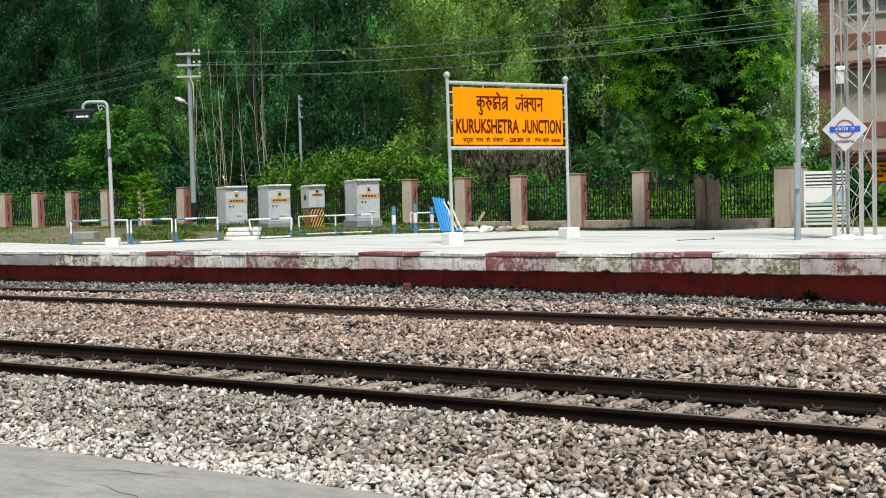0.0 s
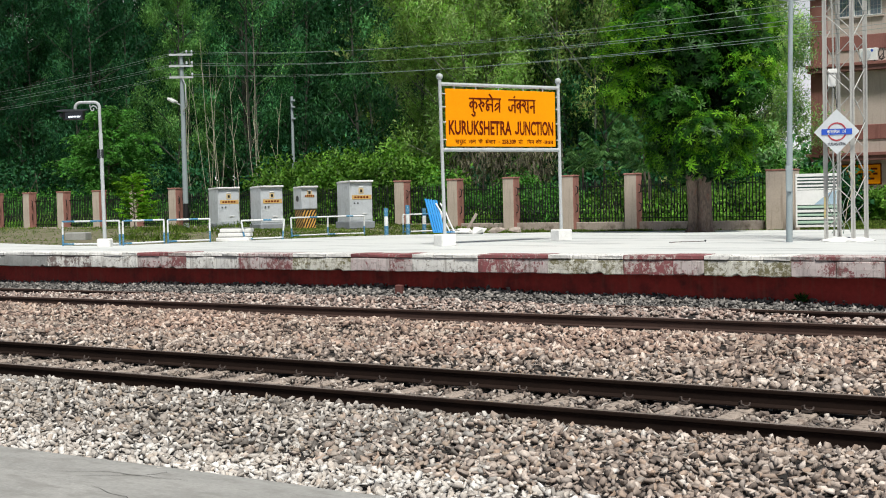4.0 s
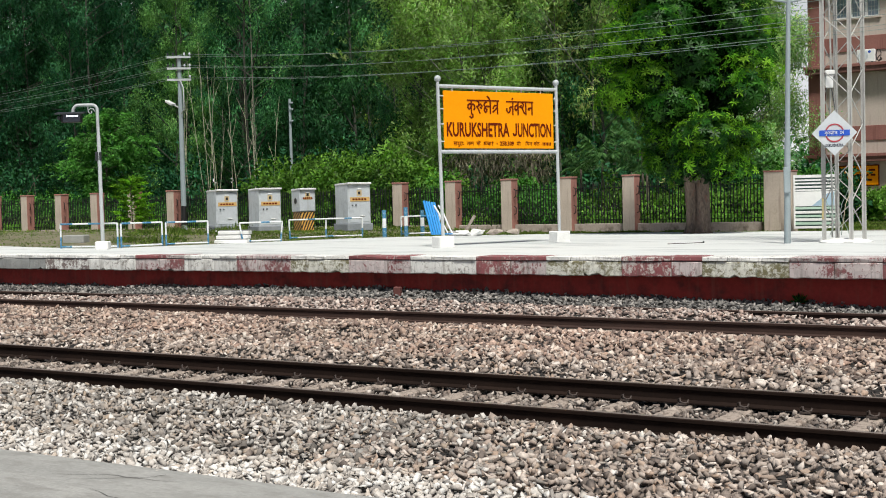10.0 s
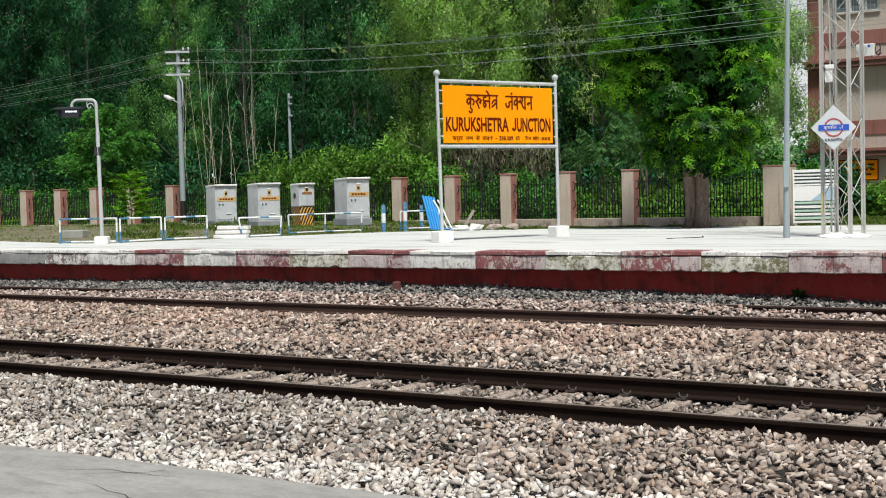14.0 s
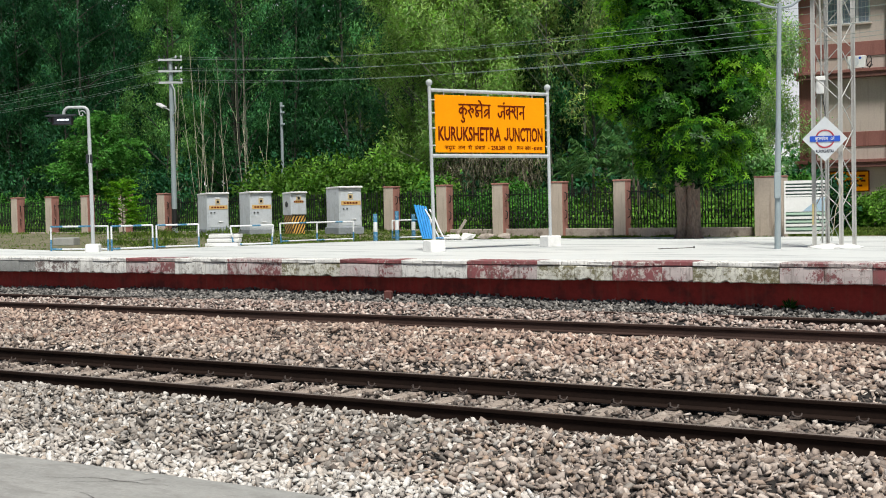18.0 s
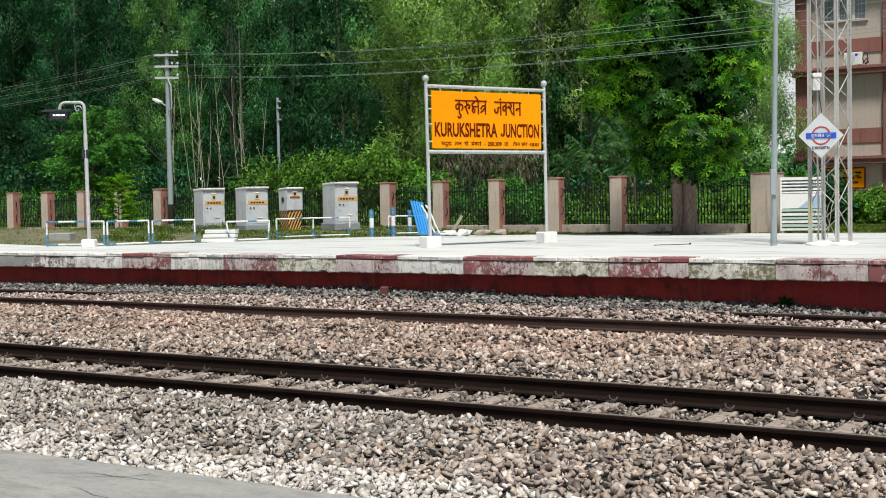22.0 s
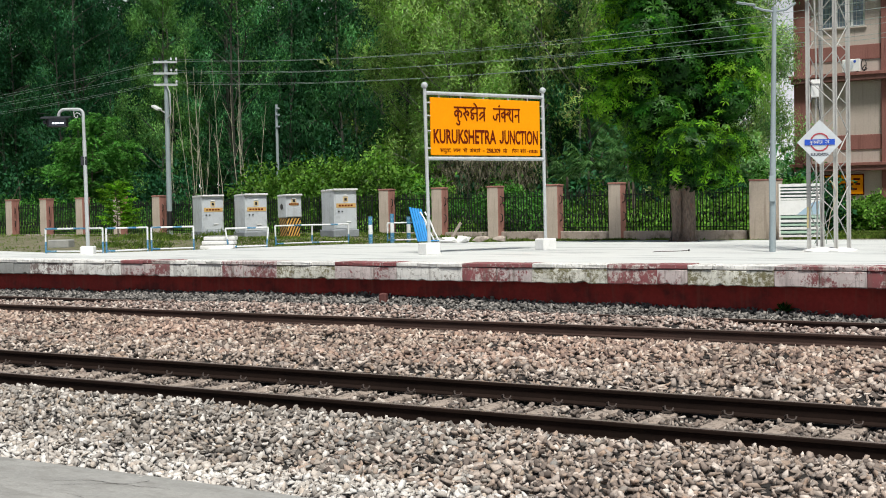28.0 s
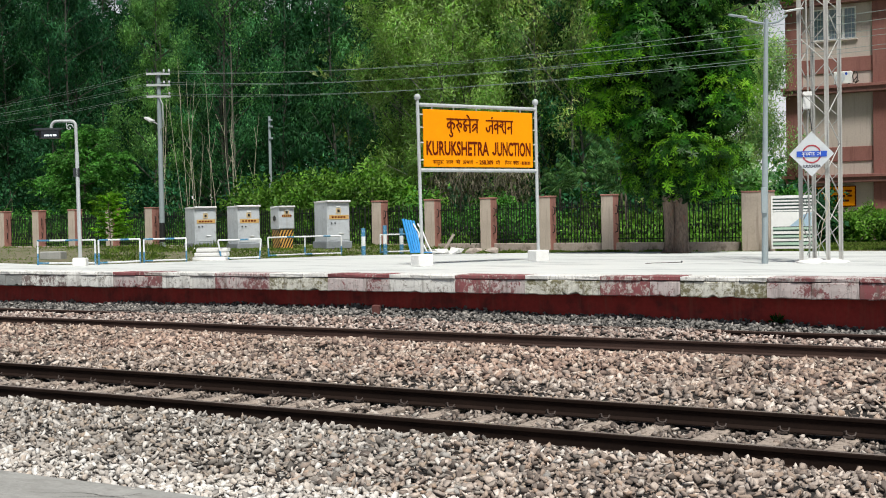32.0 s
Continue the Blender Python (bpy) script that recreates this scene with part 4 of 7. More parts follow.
def lattice_mast():
    c = Vector((-7.54, 26.9, 0))
    side, deep = Vector((0.963, 0.267, 0)), Vector((-0.267, 0.963, 0))
    ac, ab = side * 0.545 - deep * 0.275, side * 0.275 + deep * 0.545
    ob = thing("lattice_mast", "silver lattice steel mast with zigzag braces on a pale slab", "mast", Matrix.Translation((c.x, c.y, TOP - 0.015)))
    feet = [Vector((0, 0, 0)), ac, ac + ab, ab]
    high = 9.5
    for f in feet:
        bm = bmesh.new()
        box(bm, (f.x, f.y, high / 2), (0.092, 0.016, high), 15)
        box(bm, (f.x + 0.02, f.y + 0.02, high / 2), (0.016, 0.092, high), 15)
        part("leg", bm, M_MAST, ob, "angle steel leg")
    for a, b, shift in ((0, 1, 0), (1, 2, 1), (3, 2, 0), (0, 3, 1)):
        z, k = 0.25, shift
        while z < high - 0.6:
            p, q = (feet[a], feet[b]) if k % 2 == 0 else (feet[b], feet[a])
            bm = bmesh.new()
            rod(bm, p + Vector((0, 0, z)), q + Vector((0, 0, z + 0.57)), 0.011, n=6)
            part("brace", bm, M_MAST, ob)
            z += 0.57
            k += 1
    mid = (feet[0] + feet[2]) / 2
    bm = bmesh.new()
    bmesh.ops.create_icosphere(bm, subdivisions=4, radius=1.0)
    for v in bm.verts:
        w = 1 + 0.16 * noise.noise(v.co * 2.2)
        v.co = Vector((mid.x + 0.02 + v.co.x * 0.56 * w, mid.y - 0.1 + v.co.y * 0.54 * w, max(-0.02, v.co.z * 0.085 * w + 0.015 * noise.noise(v.co * 6))))
    part("slab", bm, M_BLOCK, ob, "rough mound of pale cement round the feet", True)
    for k, (dx, dy) in enumerate(((0.16, 0.2), (0.26, 0.3))):
        f = side * dx + deep * dy
        bm = bmesh.new()
        pipe(bm, [(f.x + 0.015 * math.sin(z * 2.0 + k), f.y, z) for z in np.arange(0.1, high, 0.5)], 0.022, 6)
        part("conduit", bm, M_MAST, ob)
    bm = bmesh.new()
    for s in range(3):
        pts, f = [], side * (0.12 + 0.16 * s)
        for k in range(9):
            pts.append((f.x + 0.10 * math.sin(k * 0.9 + s), f.y - 0.03, 0.15 + k * 0.17))
        pipe(bm, pts, 0.008, 5)
    part("loose_cable", bm, plain("pale_green_cable", (0.36, 0.46, 0.40), 0.6), ob, "loose dangling pale green cable")
    bm = bmesh.new()
    f = ac + side * -0.05
    pipe(bm, [(f.x - 0.06, f.y, 1.5), (f.x + 0.03, f.y - 0.03, 1.42), (f.x + 0.10, f.y - 0.04, 1.25), (f.x + 0.05, f.y - 0.05, 1.05), (f.x - 0.05, f.y - 0.05, 0.8), (f.x - 0.12, f.y - 0.03, 0.3)], 0.008, 5)
    part("loose_cable", bm, plain("cream_cable", (0.55, 0.50, 0.34), 0.6), ob, "loose cream cable")
    f = side * 0.14 + deep * 0.05
    bm = bmesh.new()
    box(bm, (f.x, f.y, 3.42), (0.16, 0.12, 0.27), 15, 0.012)
    white_box = part("junction_box", bm, M_WHITE, ob, "white weathered junction box")
    bm = bmesh.new()
    box(bm, (f.x + 0.02, f.y - 0.01, 3.61), (0.19, 0.14, 0.09), 15, 0.01)
    part("box_hood", bm, M_BLOCK, white_box)
    bm = bmesh.new()
    pipe(bm, [(f.x + 0.04, f.y, 3.30), (f.x + 0.09, f.y, 3.0), (f.x + 0.12, f.y + 0.03, 2.6)], 0.009, 5)
    part("box_cable", bm, M_DARK, white_box)
    bm = bmesh.new()
    box(bm, (-0.01, -0.05, 0.72), (0.04, 0.012, 0.46), 15)
    part("tag", bm, surface("faded_yellow_strip", (0.30, 0.29, 0.26), (0.52, 0.40, 0.12), 0.7, 6.0, 30.0), ob, "faded yellow tag strip")
    # the diamond sign bolted to the mast
    at = c + side * 0.235 - deep * 0.22 - VIEW * 0.27 - RIGHT * 0.09
    sign = thing("diamond_sign", "white diamond station sign with a blue bar and red ring", "sign", Matrix.Translation((at.x, at.y, 3.105)) @ Matrix.Rotation(radians(20.0), 4, "Z"))
    bm = bmesh.new()
    vs = [(-0.455, 0), (0, -0.47), (0.455, 0), (0, 0.47)]
    lo = [bm.verts.new((a, 0.012, b)) for a, b in vs]
    hi = [bm.verts.new((a, -0.012, b)) for a, b in vs]
    bm.faces.new(lo)
    bm.faces.new(hi[::-1])
    for k in range(4):
        bm.faces.new((lo[k], hi[k], hi[(k + 1) % 4], lo[(k + 1) % 4]))
    bmesh.ops.recalc_face_normals(bm, faces=bm.faces[:])
    part("plate", bm, M_SIGN_WHITE, sign, "white painted square plate on its corner")
    bm = bmesh.new()
    ring = []
    for k in range(40):
        a = k / 40 * math.tau
        ring.append([bm.verts.new((r * math.cos(a), y, r * math.sin(a))) for r, y in ((0.165, -0.014), (0.195, -0.014), (0.195, -0.02), (0.165, -0.02))])
    for k in range(40):
        p, q = ring[k], ring[(k + 1) % 40]
        for j in range(4):
            bm.faces.new((p[j], p[(j + 1) % 4], q[(j + 1) % 4], q[j]))
    bmesh.ops.recalc_face_normals(bm, faces=bm.faces[:])
    part("ring", bm, M_SIGN_RED, sign, "maroon red ring")
    bm = bmesh.new()
    box(bm, (0, -0.022, 0.0), (0.61, 0.006, 0.12))
    part("bar", bm, M_SIGN_BLUE, sign, "blue bar")
    strokes(["ka", "u", "ru", "ksha", "e", "tra"], 0.058, M_WHITE, sign, -0.20, 0.06, -0.030, -0.027, "hindi_word")
    strokes(["ja", "dot"], 0.058, M_WHITE, sign, 0.11, 0.19, -0.030, -0.027, "hindi_word")
    navy = plain("navy_lettering", (0.02, 0.025, 0.05), 0.5)
    lettering("station_word", "KURUKSHETRA", 0.085, navy, sign, 0.0, -0.285, -0.014, 0.36, 0.002)
    for z in (0.28, -0.28):
        bm = bmesh.new()
        box(bm, (0, 0.16, z), (0.36, 0.30, 0.04))
        part("bracket", bm, M_STEEL, sign)


def banded(parent, p, q, r, bands, name="post"):
    """A pipe painted in bands; bands lists (from, to, material) along it."""
    p, q = Vector(p), Vector(q)
    out = None
    for i, (a, b, mat) in enumerate(bands):
        bm = bmesh.new()
        rod(bm, p.lerp(q, a), p.lerp(q, b), r, n=10)
        ob = part(name if out is None else "paint_band", bm, mat, parent if out is None else out, smooth=False)
        out = out or ob
    return out


def barriers():
    runs = [
        ([(-27.91, 23.77), (-25.98, 24.08)], 0.70, 0.0), ([(-25.93, 24.16), (-25.64, 25.42)], 0.69, 0.0), ([(-25.60, 25.53), (-25.01, 26.6)], 0.68, 0.0),
        ([(-24.34, 27.34), (-23.92, 28.51)], 0.60, -0.10), ([(-24.66, 29.84), (-24.25, 31.1), (-23.48, 31.98)], 0.62, -0.02), ([(-22.75, 33.1), (-22.0, 34.2)], 0.62, 0.0),
    ]
    for pts, high, lean in runs:
        ob = thing("pipe_barrier", "low pipe barrier painted in worn white and blue bands", "barrier", Matrix.Translation((pts[0][0], pts[0][1], TOP - 0.03)), group="pipe barriers")
        o = Vector((*pts[0], 0))
        loc = [Vector((*p, 0)) - o for p in pts]
        tops = []
        for k, p in enumerate(loc):
            side = RIGHT * (lean if k == 0 else -lean * 0.6)
            top = p + side + Vector((0, 0, high))
            tops.append(top)
            banded(ob, p, top, 0.025, [(0, 0.48, M_BLUE_PAINT), (0.48, 1.0, M_BAND_WHITE)])
        for a, b in zip(tops, tops[1:]):
            banded(ob, a, b, 0.025, [(0, 0.22, M_BLUE_PAINT), (0.22, 0.5, M_BAND_WHITE), (0.5, 0.72, M_BLUE_PAINT), (0.72, 1, M_BAND_WHITE)] if lean > -0.05 and high > 0.65 else [(0, 0.5, M_BAND_WHITE), (0.5, 0.7, M_BLUE_PAINT), (0.7, 1, M_BAND_WHITE)], "top_rail")
        for a, b in zip(loc, loc[1:]):
            banded(ob, a + Vector((0, 0, 0.07)), b + Vector((0, 0, 0.07)), 0.024, [(0, 0.2, M_BLUE_PAINT), (0.2, 1, M_BAND_WHITE)], "bottom_rail")


def oddments():
    # white steps up to the cabinets
    ob = thing("concrete_step_block", "short flight of three whitewashed concrete steps", "steps", Matrix.Translation((-24.68, 27.25, TOP - 0.02)) @ Matrix.Rotation(radians(25), 4, "Z"))
    for k in range(3):
        bm = bmesh.new()
        box(bm, (0, 0.14 * k, 0.055 + 0.125 * k), (0.98 - 0.03 * k, 0.36, 0.10), 0, 0.012)
        part("step", bm, M_BLOCK, ob)
        bm = bmesh.new()
        box(bm, (0, 0.14 * k + 0.02, 0.115 + 0.125 * k), (0.93 - 0.03 * k, 0.33, 0.03))
        part("joint", bm, M_CONCRETE, ob)
    for x, y, h in ((-22.53, 31.85, 0.86), (-22.35, 32.78, 0.93), (-22.6, 34.1, 0.82)):
        ob = thing("bollard", "round bollard banded in blue and white paint", "bollard", Matrix.Translation((x, y, TOP - 0.04)), group="bollards")
        banded(ob, (0, 0, 0), (0, 0, h), 0.068, [(0, 0.36, M_BLUE_PAINT), (0.36, 0.70, M_BAND_WHITE), (0.70, 1, M_BLUE_PAINT)], "pipe")
    # a tipped-up bench of blue slats
    ob = thing("broken_bench", "tipped-up bench of bright blue slats with white bent legs", "bench", Matrix.Translation((-21.25, 32.7, TOP - 0.02)) @ Matrix.Rotation(radians(32.7), 4, "Z"))
    blue = surface("bench_blue", (0.02, 0.22, 0.55), (0.05, 0.32, 0.70), 0.45, 4, 30, 0.1)
    for k in range(5):
        bm = bmesh.new()
        p, q = Vector((-0.05 + 0.075 * k, -0.05 - 0.02 * k, 0.04)), Vector((-0.30 + 0.082 * k, 0.32, 1.10 - 0.015 * k))
        d = q - p
        m = Matrix.Translation((p + q) / 2) @ d.to_track_quat("Z", "Y").to_matrix().to_4x4()
        bmesh.ops.create_cube(bm, size=1, matrix=m @ Matrix.Diagonal((0.066, 0.028, d.length, 1)))
        part("slat", bm, blue, ob, "blue painted slat")
    for dx in (0.22, 0.36):
        bm = bmesh.new()
        pipe(bm, [(dx - 0.2, 0.25, 0.95), (dx - 0.05, 0.12, 0.7), (dx + 0.08, 0.0, 0.35), (dx + 0.22, -0.08, 0.06), (dx + 0.42, -0.05, 0.04)], 0.026, 8)
        part("leg", bm, M_WHITE, ob, "bent white pipe leg", True)
    for k in range(2):
        bm = bmesh.new()
        box(bm, (0.2 + 0.12 * k, -0.2 - 0.1 * k, 0.06), (0.55, 0.07, 0.03), 12 - 20 * k)
        part("loose_slat", bm, blue, ob)
    ob = thing("leaning_plank", "weathered plank leaning among rubble", "plank", Matrix.Translation((-20.9, 33.9, TOP - 0.05)))
    bm = bmesh.new()
    rod(bm, (0, 0, 0.03), (0.35, 0.12, 0.62), 0.05, n=5)
    part("board", bm, M_PLINTH, ob)
    rng = random.Random(8)
    for k, (x, y, w) in enumerate(((-20.75, 33.6, 0.42), (-20.4, 33.9, 0.42), (-20.0, 34.4, 0.5), (-20.9, 33.2, 0.3), (-19.7, 35.0, 0.35))):
        bm = bmesh.new()
        for _ in range(16):
            c = [rng.uniform(-1, 1) for _ in range(3)]
            c[rng.randrange(3)] = rng.choice([-1, 1])
            bm.verts.new((c[0] * w * 0.55, c[1] * 0.2, 0.09 + c[2] * (0.13 if k == 1 else 0.09)))
        made = bmesh.ops.convex_hull(bm, input=bm.verts[:])
        bmesh.ops.delete(bm, geom=[e for e in made["geom_interior"] if isinstance(e, bmesh.types.BMVert)], context="VERTS")
        ob = new("rubble_block", finish("rubble_block", bm, M_PLINTH if k in (2, 4) else M_CONCRETE if k == 3 else M_BLOCK))
        ob.location = (x, y, TOP - 0.06)
        tagged(ob, "broken pale concrete block on the ground", "rubble", group="rubble blocks")
    ob = thing("iron_rod", "thin dark iron rod lying on the paving", "rod", Matrix.Translation((-10.95, 25.6, TOP)))
    bm = bmesh.new()
    pipe(bm, [(0.25, 0.29, 0.0), (0.4, 0.47, 0.004), (0.62, 0.72, 0.0), (0.83, 0.97, 0.004)], 0.008, 6)
    part("bar", bm, M_CLIP, ob)
    bm = bmesh.new()
    ball(bm, (0.83, 0.97, 0.012), 0.024, 8)
    part("knob", bm, M_DARK, ob)
    bm = bmesh.new()
    box(bm, (0, 0, 0.12), (0.75, 0.45, 0.28), 20, 0.03)
    ob = new("concrete_block", finish("concrete_block", bm, M_CONCRETE))
    ob.location = (-32.6, 28.4, TOP - 0.03)
    tagged(ob, "grey weathered concrete block on bare ground", "concrete block")


def marker_stone():
    ob = thing("marker_stone", "small maroon painted stone post set in the ballast", "marker", Matrix.Translation((-13.95, bend(-13.95, 20.2), 0.02)))
    bm = bmesh.new()
    box(bm, (0, 0, 0.06), (0.15, 0.13, 0.30), 8, 0.018)
    for v in bm.verts:
        v.co += noise.noise_vector(v.co * 9) * 0.008
    part("post", bm, plain("dull_maroon_paint", (0.13, 0.045, 0.038), 0.8), ob)


marker_stone()
name_board()
DISPLAY_LINE = clock_post()
twin_lamp()
lattice_mast()
barriers()
oddments()

# ---- fence, gate, signal cabinets ----
FENCE_Y, PITCH = 40.0, 2.416


def fence_line():
    tall = 2.62
    ob = thing("boundary_fence", "boundary fence of plastered pillars, low plinth wall and black iron bars", "fence")
    bm = bmesh.new()
    box(bm, (0, 0, 0.95), (0.46, 0.46, 1.9), 0, 0.012)
    pillar = finish("pillar", bm, [M_BEIGE, M_PINK])
    for f in pillar.polygons:
        f.material_index = 1 if f.normal.x > 0.5 else 0
    bm = bmesh.new()
    box(bm, (0, 0, 0.03), (0.50, 0.50, 0.06), 0, 0.012)
    cap = finish("cap", bm, M_PINK)
    bm = bmesh.new()
    box(bm, (0, 0, 0), (PITCH - 0.47, 0.24, 0.5), 0, 0.015)
    plinth = finish("plinth", bm, M_PLINTH)
    bm = bmesh.new()
    rod(bm, (0, 0, 0), (0, 0, 1.40), 0.0185, n=5)
    rod(bm, (0, 0, 1.40), (0, 0, 1.49), 0.019, 0.002, n=5)
    bar = finish("iron_bar", bm, M_IRON)
    bm = bmesh.new()
    box(bm, (0, 0, 0), (PITCH - 0.46, 0.035, 0.025))
    flat = finish("iron_rail", bm, M_IRON)
    bm = bmesh.new()
    pipe(bm, [(0, 0, 0), (0.1, -0.05, 0.04), (0.12, -0.06, 0.25), (0.02, -0.02, 0.3)], 0.018, 5)
    hook = finish("iron_hook", bm, M_IRON)
    bm = bmesh.new()
    step = (PITCH - 0.6) / 16
    pipe(bm, [(-step / 2 + step * t / 6, -0.012, -0.16 * math.sin(t / 6 * math.pi)) for t in range(7)], 0.017, 5)
    scroll = finish("iron_scroll", bm, M_IRON)
    rng = random.Random(3)
    for i in range(-4, 16):
        x = -51.65 + PITCH * i
        p = share("pillar", pillar, ob, Matrix.Translation((x, FENCE_Y, tall - 1.93 - (0.12 if 6 <= i <= 9 else 0))))
        p["label"] = "beige and red plastered brick pillar"
        share("cap", cap, p, Matrix.Translation((0, 0, 1.88)))
        for z in (0.62, 1.25):
            share("iron_hook", hook, p, Matrix.Translation((0.24, -0.08, z)))
        xm = x + PITCH / 2
        share("plinth", plinth, ob, Matrix.Translation((xm, FENCE_Y + 0.07, 0.70)))
        for z in (1.08, 2.2):
            share("iron_rail", flat, ob, Matrix.Translation((xm, FENCE_Y + 0.14, z)))
        for k in range(16):
            share("iron_scroll", scroll, ob, Matrix.Translation((x + 0.3 + step * (k + 0.5), FENCE_Y + 0.14, 1.40)) @ Matrix.Rotation(math.pi * (k % 2), 4, "Y"))
        n = 17
        for k in range(n):
            bx = x + 0.3 + (PITCH - 0.6) * k / (n - 1)
            share("iron_bar", bar, ob, Matrix.Translation((bx, FENCE_Y + 0.15, 0.94)) @ Matrix.Rotation(rng.uniform(-0.03, 0.03), 4, "Y"))


def gate():
    for x, w in ((-12.60, 0.92), (-8.0, 0.9)):
        ob = thing("gate_pillar", "broad beige plastered gate pillar with a flat cap", "pillar", Matrix.Translation((x, FENCE_Y, 0.45)), group="gate pillars")
        bm = bmesh.new()
        box(bm, (0, 0, 1.05), (w, 0.6, 2.1), 0, 0.015)
        part("shaft", bm, M_BEIGE, ob)
        bm = bmesh.new()
        box(bm, (0, 0, 2.125), (w + 0.03, 0.63, 0.055), 0, 0.012)
        part("cap", bm, M_PINK, ob)
    ob = thing("steel_gate", "white painted steel gate with horizontal slats and a tinted panel", "gate", Matrix.Translation((-11.87, 39.0, 0.72)) @ Matrix.Rotation(radians(14), 4, "Z"))
    w = 1.28
    for x in (0.02, w - 0.02):
        bm = bmesh.new()
        box(bm, (x, 0, 0.86), (0.05, 0.05, 1.68), 0, 0.006)
        part("stile", bm, M_WHITE, ob)
    pale_green = plain("pale_green_paint", (0.42, 0.60, 0.48), 0.5)
    for z, h, mat in ((0.06, 0.07, M_WHITE), (0.18, 0.08, pale_green), (0.30, 0.08, M_WHITE), (0.41, 0.06, pale_green), (0.53, 0.08, M_WHITE), (0.66, 0.07, pale_green), (1.22, 0.05, M_WHITE), (1.32, 0.06, M_WHITE), (1.43, 0.05, M_WHITE), (1.53, 0.05, M_WHITE), (1.65, 0.09, M_WHITE)):
        bm = bmesh.new()
        box(bm, (w / 2, 0, z), (w - 0.08, 0.03, h), 0, 0.004)
        part("slat", bm, mat, ob)
    bm = bmesh.new()
    box(bm, (w / 2, 0, 0.95), (w - 0.08, 0.024, 0.46))
    panel = part("panel", bm, M_WHITE, ob, "white sheet panel with a pale blue triangle")
    bm = bmesh.new()
    vs = [bm.verts.new(v) for v in ((0.55, -0.016, 0.73), (1.22, -0.016, 0.73), (1.22, -0.016, 1.16), (1.0, -0.016, 1.10))]
    top = [bm.verts.new((v.co.x, -0.013, v.co.z)) for v in vs]
    bm.faces.new(vs)
    for k in range(4):
        bm.faces.new((vs[k], vs[(k + 1) % 4], top[(k + 1) % 4], top[k]))
    part("painted_hill", bm, plain("pale_blue_paint", (0.36, 0.50, 0.62), 0.5), panel)
    # solid dark sheet added to give the slat gaps their shade
    bm = bmesh.new()
    box(bm, (w / 2, 0.06, 0.86), (w - 0.1, 0.01, 1.6))
    part("backing", bm, plain("shaded_backing", (0.10, 0.16, 0.14), 0.7), ob, "dark sheet behind the slats, coloured as their shaded gaps")


